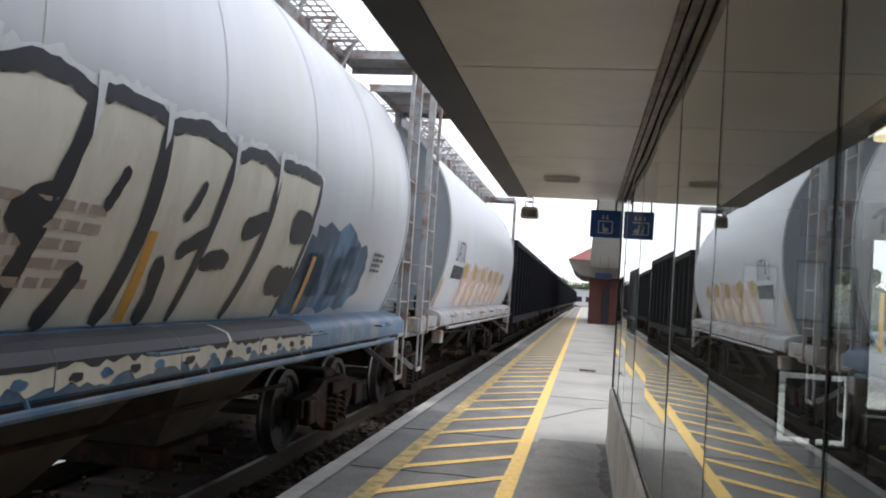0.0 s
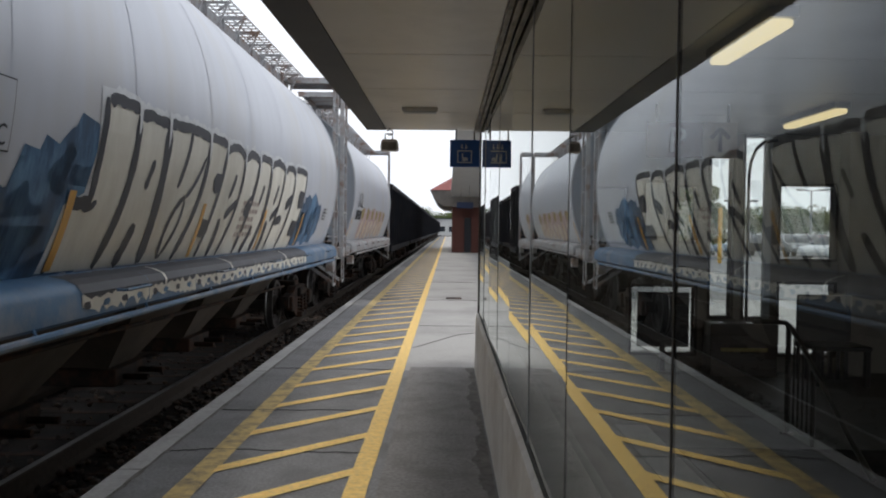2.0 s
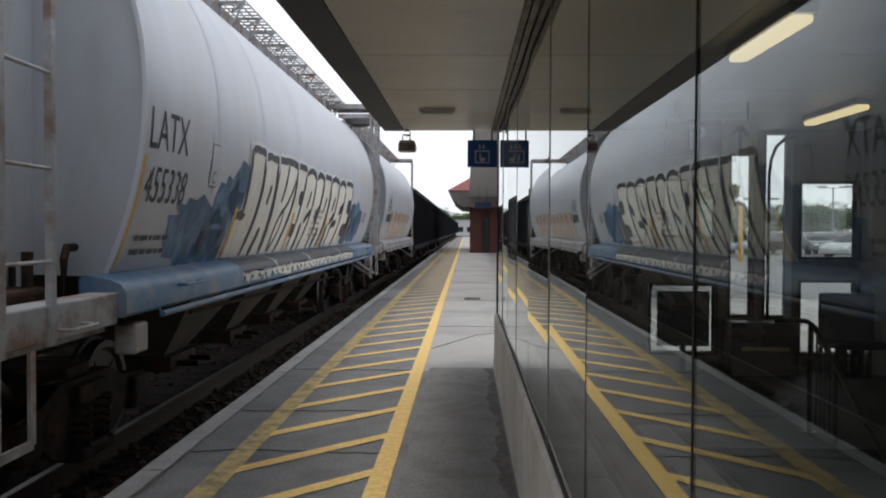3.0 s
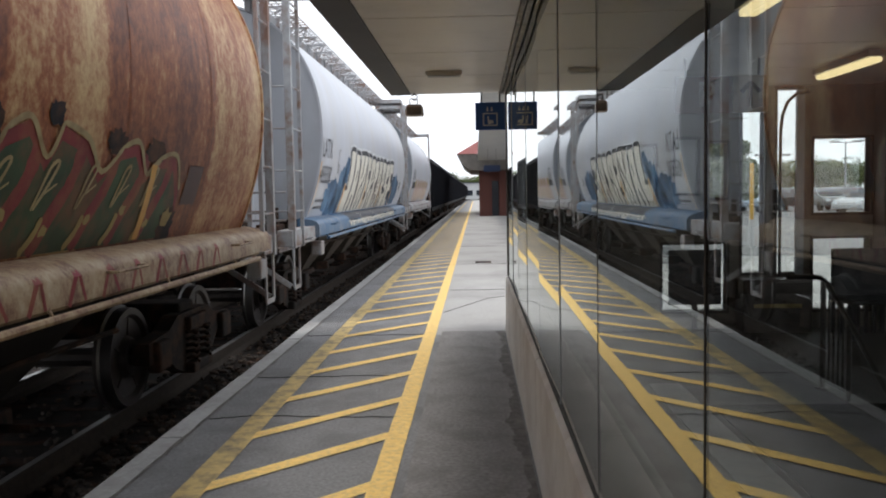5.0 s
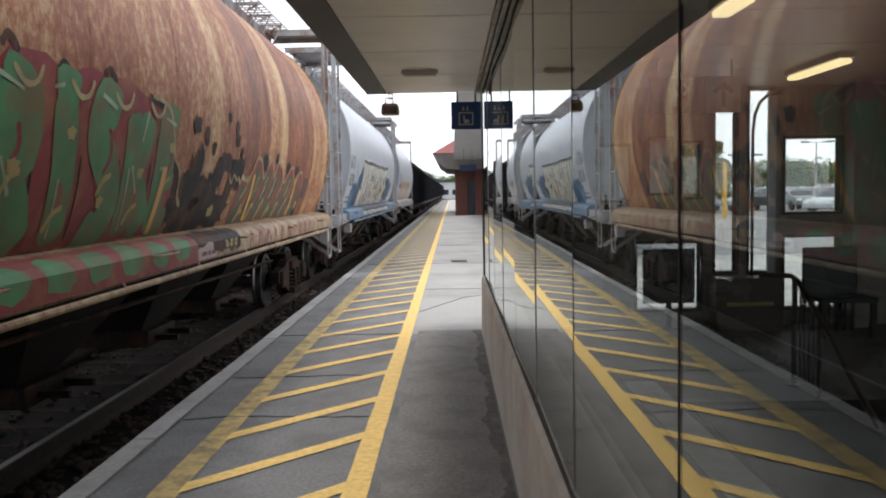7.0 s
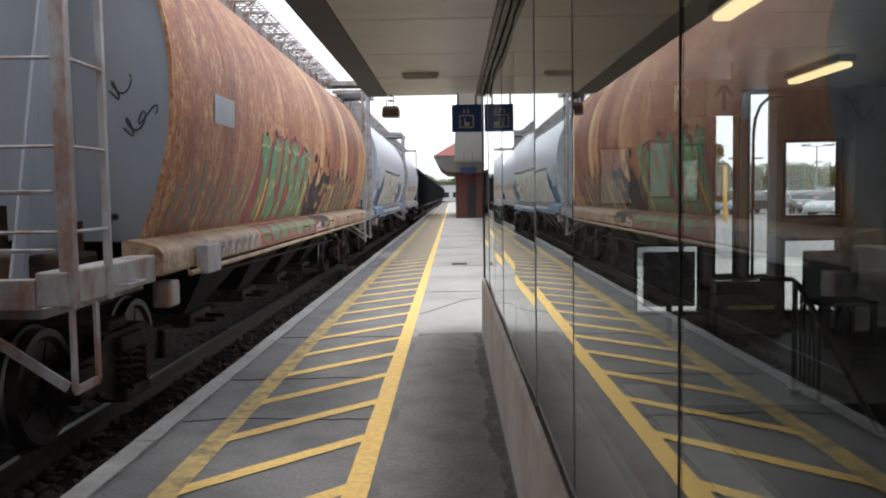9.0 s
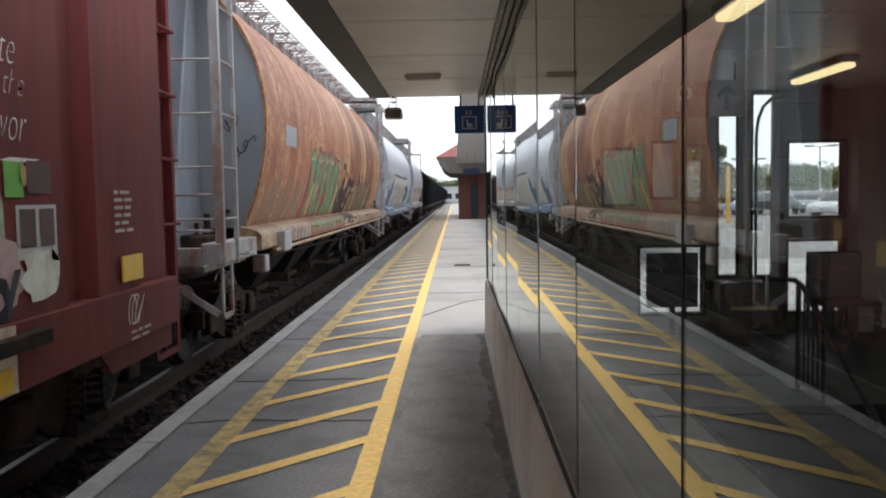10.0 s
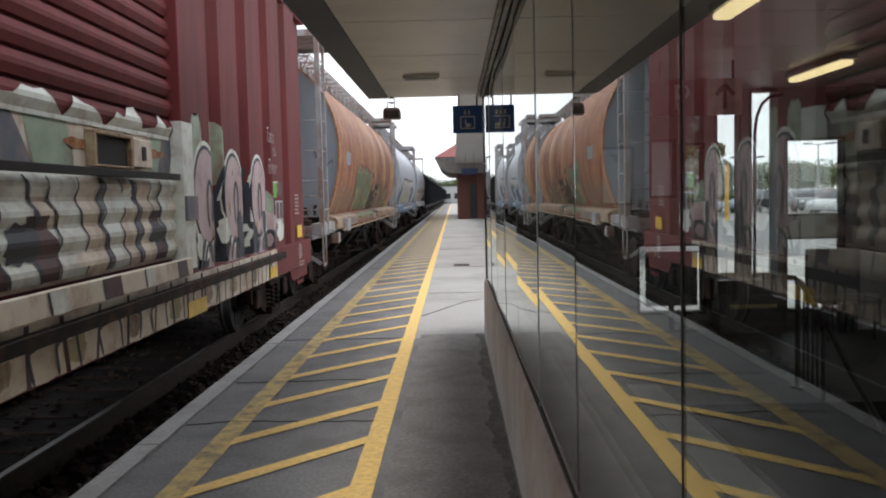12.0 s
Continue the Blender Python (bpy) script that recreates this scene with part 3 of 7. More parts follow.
prism(bm, [(-0.945, SOFFIT_Z + 0.03), (-0.92, SOFFIT_Z - 0.004), (-0.698, SOFFIT_Z - 0.004), (-0.698, SOFFIT_Z + 0.34), (-0.945, SOFFIT_Z + 0.34)], 1, -6, END_Y + 0.01)
solid("canopy_fascia", bm, FASCIA, "dark metal fascia along the canopy edge", "fascia", "structure")
bm = bmesh.new()
for x0, x1, z in ((GLASS_X - 0.085, GLASS_X - 0.055, 0.03), (GLASS_X - 0.045, GLASS_X - 0.012, 0.02), (GLASS_X + 0.012, GLASS_X + 0.06, 0.02)):
    box(bm, x0, x1, -6, END_Y, SOFFIT_Z - z, SOFFIT_Z + 0.03, 0.004)
solid("trim_channel", bm, TRACKM, "rust-spotted metal head channel along the glass", "trim", "structure")

# waiting room behind the glass
bm = bmesh.new()
box(bm, 0.56, 7.0, -6, END_Y, -0.3, 0.0)
solid("floor", bm, FLOOR_IN, "dark tiled waiting room floor", "floor", "structure")
# the long gap up to y 5.5 is added, out of view, to light the room
bm = bmesh.new()
box(bm, 7.0, 7.2, 5.5, END_Y + 0.1, -0.3, SOFFIT_Z + 0.34)
box(bm, 7.0, 7.2, -6, 5.5, -0.3, 0.9)
box(bm, 7.0, 7.2, -6, 5.5, 2.45, SOFFIT_Z + 0.34)
solid("wall_east", bm, WALL_IN, "dark inner side wall of the waiting room with an added opening for daylight", "wall", "structure")
# unseen back wall, left open at mid height to let more daylight in
bm = bmesh.new()
box(bm, 0.5, 7.2, -6.2, -6, -0.3, 0.9)
box(bm, 0.5, 7.2, -6.2, -6, 2.45, SOFFIT_Z + 0.34)
solid("wall_south", bm, WALL_IN, "dark inner back wall of the waiting room with an added opening for daylight", "wall", "structure")

# window light falling along the floor, laid on as two pale bands
bm = bmesh.new()
box(bm, 0.57, 0.98, -5.9, END_Y - 0.1, -0.02, 0.005)
box(bm, 1.36, 1.61, -5.9, 6.6, -0.02, 0.005)
solid("floor_light_band", bm, FLOOR_LIT, "pale bands of window light painted on the dark waiting room floor", "floor strip", "structure")
# thin sheet that makes this part of the floor near-black
bm = bmesh.new()
box(bm, 1.66, 3.4, -3.0, 5.9, 0.0, 0.011, 0.003)
solid("floor_black_sheet", bm, FLOOR_BLACK, "thin near-black sheet on the waiting room floor", "mat", "structure")

# end wall with its openings: x0, x1, z0, z1
OPEN = [(2.06, 2.76, 0.20, 0.935), (2.53, 2.76, 1.45, 2.04), (2.925, 3.155, 0.615, 2.58), (3.30, 3.545, 0.61, 2.61), (3.695, 4.30, 1.265, 2.07), (3.695, 4.30, 0.20, 0.98), (1.66, 1.98, 1.43, 2.02), (2.20, 2.44, 1.50, 2.09)]
bm = bmesh.new()
xs = sorted({0.56, 7.0} | {v for o in OPEN for v in o[:2]})
zs = sorted({0.0, SOFFIT_Z} | {v for o in OPEN for v in o[2:]})
for x0, x1 in zip(xs, xs[1:]):
    for z0, z1 in zip(zs, zs[1:]):
        cx, cz = (x0 + x1) / 2, (z0 + z1) / 2
        hole = any(o[0] < cx < o[1] and o[2] < cz < o[3] for o in OPEN)
        if not hole:
            box(bm, x0, x1, END_Y - 0.06, END_Y + 0.06, z0, z1)
bmesh.ops.remove_doubles(bm, verts=bm.verts[:], dist=0.0005)
solid("wall_north", bm, WALL_IN, "dark framed end wall with tall narrow openings", "wall", "structure")
for i, (x0, x1, z0, z1) in enumerate(OPEN):
    w = empty("window_%d" % (i + 1), pose((x0 + x1) / 2, END_Y, z0), "plain glazed opening in a dark metal frame" if i < 6 else "milky frosted pane in a dark metal frame", "window")
    w["kind"] = "structure"
    hx = (x1 - x0) / 2
    bm = bmesh.new()
    box(bm, -hx, hx, -0.004, 0.004, 0.0, z1 - z0)
    pane = part("pane", bm, GLASS if i < 6 else FROSTED, w)
    pane.visible_shadow = False
    for nm, d in (("window_frame", (-hx - 0.03, -hx, -0.075, 0.075, -0.03, z1 - z0 + 0.03)), ("window_frame", (hx, hx + 0.03, -0.075, 0.075, -0.03, z1 - z0 + 0.03)),
                  ("window_frame", (-hx, hx, -0.075, 0.075, z1 - z0, z1 - z0 + 0.03)), ("window_sill", (-hx, hx, -0.075, 0.075, -0.03, 0))):
        boxed(nm, BRONZE, d, w)
boxed_post = boxed("trim_post", ALU, (3.50, 3.58, END_Y - 0.10, END_Y - 0.065, 0.0, 2.6), None)
tagged(boxed_post, "pale aluminium door post", "trim", kind="structure")


# ---- the train ----
SPEED = 3.05
WHEEL_R = 0.42


def side(z):
    """Half width of a round-sided hopper body at height z above the rail."""
    if z >= 2.65:
        return 1.63 * max(0.0, 1 - ((z - 2.65) / 1.80) ** 2.15) ** (1 / 2.05)
    return 1.63 - 0.27 * ((2.65 - z) / 1.2) ** 2


CUTS = [1.5 + 0.12 * k for k in range(20)]


def wheelset(parent, y):
    bm = bmesh.new()
    bar(bm, (-0.86, 0, 0), (0.86, 0, 0), 0.08, 10)
    axle = part("wheelset", bm, WHEEL, parent)
    for s in (-1, 1):
        bm = bmesh.new()
        prof = [(0.70, 0.10), (0.70, 0.38), (0.685, 0.445), (0.715, 0.445), (0.73, WHEEL_R), (0.82, WHEEL_R - 0.006), (0.82, 0.36), (0.785, 0.33), (0.775, 0.18), (0.83, 0.15), (0.83, 0.10)]
        n = 28
        rings = [[bm.verts.new((s * x, r * math.cos(k * math.tau / n), r * math.sin(k * math.tau / n))) for x, r in prof] for k in range(n)]
        for k in range(n):
            for j in range(len(prof) - 1):
                bm.faces.new((rings[k][j], rings[(k + 1) % n][j], rings[(k + 1) % n][j + 1], rings[k][j + 1]))
        w = part("wheel", bm, WHEEL, axle, smooth=True)
        w.data.materials.append(TREAD)
        for p in w.data.polygons:
            r = math.hypot(p.center.y, p.center.z)
            if r > 0.40 and 0.72 < abs(p.center.x) < 0.825:
                p.material_index = 1
        # casting holes show the turning
        for k in range(5):
            bm = bmesh.new()
            a = k * math.tau / 5
            beam(bm, (s * 0.782, 0.18 * math.cos(a), 0.18 * math.sin(a)), (s * 0.785, 0.33 * math.cos(a), 0.33 * math.sin(a)), 0.022, 0.012, (1, 0, 0))
            part("wheel_rib", bm, WHEEL, axle)
    axle.matrix_basis = pose(0, y, WHEEL_R)
    WHEELSETS.append((axle, y))
    return axle


WHEELSETS = []


def truck(parent, y):
    """A freight truck: side frames, bolster, springs; the wheelsets roll on their own."""
    for s in (-1, 1):
        bm = bmesh.new()
        x0, x1 = s * 0.92, s * 1.06
        a, b = min(x0, x1), max(x0, x1)
        prism(bm, [(-1.08, 0.38), (-1.08, 0.56), (-0.62, 0.60), (-0.40, 0.70), (0.40, 0.70), (0.62, 0.60), (1.08, 0.56), (1.08, 0.38), (0.72, 0.40), (0.50, 0.24),
                   (0.30, 0.17), (-0.30, 0.17), (-0.50, 0.24), (-0.72, 0.40)], 0, a, b)
        for v in bm.verts:
            v.co.y += y
        part("side_frame", bm, TRUCK, parent)
        for d in (-0.86, 0.86):
            bm = bmesh.new()
            box(bm, min(s * 1.0, s * 1.12), max(s * 1.0, s * 1.12), y + d - 0.14, y + d + 0.14, 0.30, 0.56, 0.03)
            part("axle_box", bm, TRUCK, parent)
        for d in (-0.16, 0.16):
            bm = bmesh.new()
            pts = [(s * 1.10 + 0.055 * math.cos(k * 0.9), y + d + 0.075 * math.sin(k * 0.9), 0.24 + 0.30 * k / 35) for k in range(36)]
            tube(bm, pts, 0.016, 5)
            part("spring", bm, TRUCK, parent)
        bm = bmesh.new()
        box(bm, min(s * 0.9, s * 1.15), max(s * 0.9, s * 1.15), y - 0.26, y + 0.26, 0.14, 0.24, 0.02)
        part("spring_plank", bm, TRUCK, parent)
        bm = bmesh.new()
        box(bm, min(s * 0.9, s * 1.12), max(s * 0.9, s * 1.12), y - 0.24, y + 0.24, 0.52, 0.66, 0.02)
        part("spring_seat", bm, TRUCK, parent)
    bm = bmesh.new()
    box(bm, -1.0, 1.0, y - 0.2, y + 0.2, 0.45, 0.78, 0.03)
    part("bolster", bm, TRUCK, parent)
    for d in (-0.86, 0.86):
        wheelset(parent, y + d)


def tube(bm, pts, r, sides=6):
    """One bent round bar through the points."""
    rings = []
    for i, p in enumerate(pts):
        d = Vector(pts[min(i + 1, len(pts) - 1)]) - Vector(pts[max(i - 1, 0)])
        q = d.to_track_quat("Z", "X")
        rings.append([bm.verts.new(Vector(p) + q @ Vector((r * math.cos(k * math.tau / sides), r * math.sin(k * math.tau / sides), 0))) for k in range(sides)])
    for a, b in zip(rings, rings[1:]):
        for k in range(sides):
            bm.faces.new((a[k], a[(k + 1) % sides], b[(k + 1) % sides], b[k]))
    bm.faces.new(rings[0][::-1]); bm.faces.new(rings[-1])


def coupler(parent, y, d):
    bm = bmesh.new()
    box(bm, -0.12, 0.12, min(y - d * 0.9, y), max(y - d * 0.9, y), 0.72, 0.95, 0.02)
    box(bm, -0.2, 0.2, min(y, y + d * 0.34), max(y, y + d * 0.34), 0.66, 1.0, 0.05)
    part("coupler", bm, TRUCK, parent)
    bm = bmesh.new()
    pts = [(0.35, y + d * 0.45 * math.sin(k / 10 * math.pi), 0.80 - 0.38 * math.sin(k / 10 * math.pi)) for k in range(11)]
    tube(bm, pts, 0.022, 6)
    part("air_hose", bm, TYRE, parent)


def grab(bm, x, y0, y1, z, out=0.09, r=0.011):
    for p, q in (((x, y0, z), (x + out, y0, z)), ((x + out, y0, z), (x + out, y1, z)), ((x + out, y1, z), (x, y1, z))):
        bar(bm, p, q, r, 6)


def hopper(label, y0, y1, body_m, end_m, sill_m, bay_m, steel_m, deck=1.66, seams=7):
    """A round-sided covered hopper; y0 and y1 are the ends of its body along the train."""
    L = y1 - y0
    H = L / 2
    car = empty("covered_hopper", pose(TRACK_X, (y0 + y1) / 2, RAIL_Z), label, "railway car", "freight cars")
    # shell
    zs = [1.42 + 0.08 * k for k in range(int((4.44 - 1.42) / 0.08) + 1)] + [4.449]
    ring = [(side(z), z) for z in zs] + [(0.3, 4.452)]
    ring = ring + [(-x, z) for x, z in reversed(ring)]
    bm = bmesh.new()
    stations = [-H, -H + 0.04] + [-H + 0.04 + (L - 0.08) * k / 24 for k in range(1, 24)] + [H - 0.04, H]
    rows = []
    for i, y in enumerate(stations):
        k = 0.992 if i in (0, len(stations) - 1) else 1.0
        rows.append([bm.verts.new((x * k, y, z)) for x, z in ring])
    n = len(ring)
    for a, b in zip(rows, rows[1:]):
        for j in range(n - 1):
            bm.faces.new((a[j], a[j + 1], b[j + 1], b[j]))
    body = part("body", bm, body_m, car, smooth=True)
    for s in (-1, 1):
        bm = bmesh.new()
        o = [(x * 0.988, z) for x, z in ring[::2]]
        prism(bm, o, 1, s * (H - 0.05) - 0.015, s * (H - 0.05) + 0.015)
        part("end_sheet", bm, end_m, car)
        bm = bmesh.new()
        for a, b in zip(ring, ring[1:]):
            beam(bm, (a[0], s * (H - 0.012), a[1]), (b[0], s * (H - 0.012), b[1]), 0.03, 0.03, (0, 1, 0))
        part("end_rim", bm, body_m, car)
    for k in range(seams):
        y = -H + L * (k + 1) / (seams + 1) + random.uniform(-0.08, 0.08)
        bm = bmesh.new()
        rr = [bm.verts.new((x + 0.003, y - 0.02, z)) for x, z in ring[:n // 2]]
        r2 = [bm.verts.new((x + 0.003, y + 0.02, z)) for x, z in ring[:n // 2]]
        for j in range(n // 2 - 1):
            bm.faces.new((rr[j], rr[j + 1], r2[j + 1], r2[j]))
        part("seam", bm, body_m, car, smooth=True)
    # side sills run out to the end decks
    E = H + deck
    LEAD = 0.75                                  # the leading deck is short
    for s in (-1, 1):
        bm = bmesh.new()
        o = [(1.30, 1.18), (1.585, 1.18), (1.605, 1.20), (1.605, 1.34), (1.57, 1.39), (1.50, 1.42), (1.34, 1.45), (1.30, 1.43)]
        prism(bm, [(s * a, b) for a, b in o], 1, -H - 0.25, H + 0.25)
        part("side_sill", bm, sill_m, car, smooth=True)
        for d in (-1, 1):
            boxed("sill_end", steel_m, (min(s * 1.36, s * 1.55), max(s * 1.36, s * 1.55), min(d * (H + 0.252), d * (H + (LEAD if d > 0 else deck))), max(d * (H + 0.252), d * (H + (LEAD if d > 0 else deck))), 1.14, 1.34), car, 0.012)
        bm = bmesh.new()
        bar(bm, (s * 1.63, -H + 0.3, 1.15), (s * 1.63, H - 0.3, 1.15), 0.023, 8)
        k = -H + 0.3
        while k < H:
            bar(bm, (s * 1.60, k, 1.20), (s * 1.63, k, 1.15), 0.010, 5)
            k += 1.6
        part("side_pipe", bm, sill_m, car)
        if s > 0:
            for k in range(6):
                bm = bmesh.new()
                y = -H + 0.9 + (L - 1.8) * k / 5
                grab(bm, 1.60, y - 0.22, y + 0.22, 1.33, 0.07)
                part("grab_iron", bm, sill_m, car)
    # hopper bays
    nb = 3 if L < 12.5 else 4
    span = L - 4.6
    for k in range(nb):
        yc = -span / 2 + span * (k + 0.5) / nb
        w = span / nb / 2
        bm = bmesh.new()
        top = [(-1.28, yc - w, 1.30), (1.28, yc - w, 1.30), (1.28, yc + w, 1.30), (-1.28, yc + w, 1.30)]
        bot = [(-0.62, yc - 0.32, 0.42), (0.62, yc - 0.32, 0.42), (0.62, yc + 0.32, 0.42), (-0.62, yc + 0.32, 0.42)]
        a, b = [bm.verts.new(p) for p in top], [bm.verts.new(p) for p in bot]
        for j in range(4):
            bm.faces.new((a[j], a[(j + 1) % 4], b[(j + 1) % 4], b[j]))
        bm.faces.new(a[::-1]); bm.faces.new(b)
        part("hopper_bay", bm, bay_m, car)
        bm = bmesh.new()
        box(bm, -0.72, 0.72, yc - 0.40, yc + 0.40, 0.26, 0.42, 0.02)
        for d in (-0.2, 0.2):
            bar(bm, (-0.95, yc + d, 0.33), (0.95, yc + d, 0.33), 0.03, 6)
        part("outlet_gate", bm, TRUCK, car)
    boxed("centre_sill", TRUCK, (-0.3, 0.3, -E + 0.1, H + LEAD - 0.1, 0.72, 1.05), car)
    bm = bmesh.new()
    bar(bm, (1.12, -H + 2.4, 0.95), (1.12, H - 2.4, 0.80), 0.02, 6)
    part("brake_rod", bm, TRUCK, car)
    # end decks, slope braces, ladders
    for d in (-1, 1):
        y_in, y_out = d * H, d * (H + (LEAD if d > 0 else deck))
        s0, s1, foot = (0.15, 0.60, 0.45) if d > 0 else (1.10, 1.60, 0.92)
        bm = bmesh.new()
        box(bm, -1.355, 1.355, min(y_in, y_out - d * 0.103), max(y_in, y_out - d * 0.103), 1.06, 1.115)
        part("end_deck", bm, steel_m, car)
        boxed("end_sill", steel_m, (-1.355, 1.355, min(y_out, y_out - d * 0.1), max(y_out, y_out - d * 0.1), 1.12, 1.30), car, 0.01)
        for x in (-0.85, 0.85):
            bm = bmesh.new()
            q = [(y_in - d * 0.03, 4.05), (y_in - d * 0.03, 1.12), (y_in + d * foot, 1.12), (y_in + d * foot * 0.87, 1.30), (y_in + d * 0.10, 4.05)]
            prism(bm, q, 0, x - 0.012, x + 0.012)
            part("end_gusset", bm, end_m, car)
            bm = bmesh.new()
            beam(bm, (x, y_in + d * (foot + 0.01), 1.14), (x, y_in + d * 0.09, 4.06), 0.14, 0.02, (1, 0, 0))
            part("gusset_flange", bm, end_m, car)
        for s in (-1, 1):
            for k, yy in enumerate((y_in + d * s0, y_in + d * s1)):
                bm = bmesh.new()
                x0, hw = (1.53, 0.022) if k == 0 else (1.49, 0.036)
                box(bm, min(s * x0, s * 1.575), max(s * x0, s * 1.575), yy - hw, yy + hw, 1.12, 4.45, 0.005)
                part("ladder_stile", bm, steel_m, car)
            for z in (1.57, 2.06, 2.56, 3.06, 3.56, 4.06):
                bm = bmesh.new()
                bar(bm, (s * 1.56, y_in + d * (s0 - 0.02), z), (s * 1.56, y_in + d * (s1 + 0.02), z), 0.012, 6)
                part("rung", bm, steel_m, car)
            for z in (1.57, 2.06, 2.56, 3.06):
                bm = bmesh.new()
                bar(bm, (s * 1.50, y_in + d * (s1 + 0.02), z), (s * 1.02, y_in + d * (s1 + 0.02), z), 0.012, 6)
                part("end_rung", bm, steel_m, car)
            boxed("end_stile", steel_m, (min(s * 1.0, s * 1.05), max(s * 1.0, s * 1.05), y_in + d * (s1 + 0.02) - 0.02, y_in + d * (s1 + 0.02) + 0.02, 1.31, 3.2), car)
            # stirrup step and its brace under the corner
            bm = bmesh.new()
            ya, yb = y_in + d * (s1 - 0.32), y_in + d * s1
            for p, q in (((s * 1.54, ya, 1.12), (s * 1.54, ya, 0.64)), ((s * 1.54, yb, 1.12), (s * 1.54, yb, 0.64)), ((s * 1.54, ya, 0.64), (s * 1.54, yb, 0.64))):
                beam(bm, p, q, 0.05, 0.02, (1, 0, 0))
            beam(bm, (s * 1.50, yb, 0.66), (s * 0.85, yb, 1.10), 0.06, 0.02, (0, 1, 0))
            part("stirrup_step", bm, steel_m, car)
            bm = bmesh.new()
            grab(bm, s * 1.55, y_in + d * (s0 - 0.35), y_in + d * (s0 - 0.05), 1.20, s * 0.1)
            part("corner_grab", bm, steel_m, car)
            bm = bmesh.new()
            box(bm, min(s * 1.45, s * 1.60), max(s * 1.45, s * 1.60), y_in - d * 0.02 - 0.11, y_in - d * 0.02 + 0.11, 0.92, 1.12, 0.02)
            part("jacking_pad", bm, steel_m, car)
            # plate from the ladder head to the running board, on a turned-down edge
            bm = bmesh.new()
            ya, yb = sorted((y_in - d * 0.10, y_in + d * (s1 + 0.03)))
            box(bm, min(s * 0.60, s * 1.57), max(s * 0.60, s * 1.57), ya, yb, 4.525, 4.555, 0.004)
            box(bm, min(s * 1.545, s * 1.575), max(s * 1.545, s * 1.575), ya, yb, 4.43, 4.524, 0.004)
            for yy in (ya + 0.015, yb - 0.015):
                box(bm, min(s * 0.62, s * 1.544), max(s * 0.62, s * 1.544), yy - 0.012, yy + 0.012, 4.45, 4.524)
            beam(bm, (s * 0.70, y_in + d * s0, 4.49), (s * 0.70, y_in - d * 0.3, 4.50), 0.05, 0.06)
            part("ladder_head", bm, steel_m, car)
        bm = bmesh.new()
        box(bm, -0.24, 0.24, y_in + d * 0.25 - 0.18, y_in + d * 0.25 + 0.22, 1.12, 1.42, 0.04)
        bar(bm, (0.30, y_in + d * 0.4, 1.35), (0.75, y_in + d * 0.4, 1.35), 0.06, 10)
        bar(bm, (0.9, y_in + d * 0.3, 1.12), (0.9, y_in + d * 0.3, 1.5), 0.025, 6)
        part("brake_cylinder", bm, TRUCK, car)
        if d < 0:                                # hand brake gear and rails on the deep deck
            bm = bmesh.new()
            box(bm, 0.45, 1.15, y_in - 0.75, y_in - 0.30, 1.116, 1.38, 0.03)
            bar(bm, (0.55, y_in - 0.52, 1.38), (0.55, y_in - 0.52, 1.72), 0.05, 10)
            bar(bm, (1.05, y_in - 0.40, 1.38), (1.05, y_in - 0.40, 1.60), 0.035, 10)
            part("brake_gear", bm, TRUCK, car)
            for z in (1.46, 1.80):
                bm = bmesh.new()
                tube(bm, [(-1.46, y_in - s1, z), (-1.2, y_in - s1 + 0.02, z), (1.2, y_in - s1 + 0.02, z), (1.46, y_in - s1, z)], 0.014, 6)
                part("crossover_rail", bm, steel_m, car)
            bm = bmesh.new()
            tube(bm, [(1.18, y_in - 0.05, 1.62), (1.18, y_in - 0.16, 1.62), (1.18, y_in - 0.20, 1.55), (1.18, y_in - 0.20, 1.13)], 0.028, 8)
            part("vent_pipe", bm, TRUCK, car)
        coupler(car, y_out, d)
        truck(car, d * (H - (0.60 if d > 0 else 0.37)))
    # running boards
    for s in (-1, 1):
        bm = bmesh.new()
        x0, x1 = s * 0.46, s * 1.0
        n = int((L + 0.6) / 0.17)
        for k in range(n + 1):
            y = -H - 0.3 + (L + 0.6) * k / n
            beam(bm, (x0, y, 4.565), (x1, y, 4.565), 0.016, 0.016)
        for k in range(6):
            x = x0 + (x1 - x0) * k / 5
            beam(bm, (x, -H - 0.3, 4.565), (x, H + 0.3, 4.565), 0.012, 0.016)
        board = part("running_board", bm, steel_m, car, "open steel grating walkway on the roof")
        k = -H
        while k <= H:
            bm = bmesh.new()
            beam(bm, (s * 1.0, k, 4.535), (s * 0.42, k, 4.535), 0.035, 0.03)
            beam(bm, (s * 0.70, k, 4.535), (s * 0.70, k, side_top(0.70)), 0.035, 0.02)
            beam(bm, (s * 1.0, k, 4.535), (s * 0.74, k + 0.4, 4.535), 0.03, 0.02)
            beam(bm, (s * 0.98, k, 4.52), (s * 0.84, k, side_top(0.84)), 0.03, 0.02)
            k += 0.8
            part("board_bracket", bm, steel_m, car)
        bm = bmesh.new()
        beam(bm, (s * 0.66, -H - 0.2, 4.41), (s * 0.66, H + 0.2, 4.41), 0.014, 0.24)
        part("roof_coaming", bm, steel_m, car)
    return car, H


def side_top(x):
    """Height of the hopper roof at a distance x from the centre line."""
    lo, hi = 2.65, 4.449
    for _ in range(40):
        mid = (lo + hi) / 2
        lo, hi = (mid, hi) if side(mid) > x else (lo, mid)
    return lo


def on_body(off):
    return lambda y, z: Vector((side(z) + off, y, z))


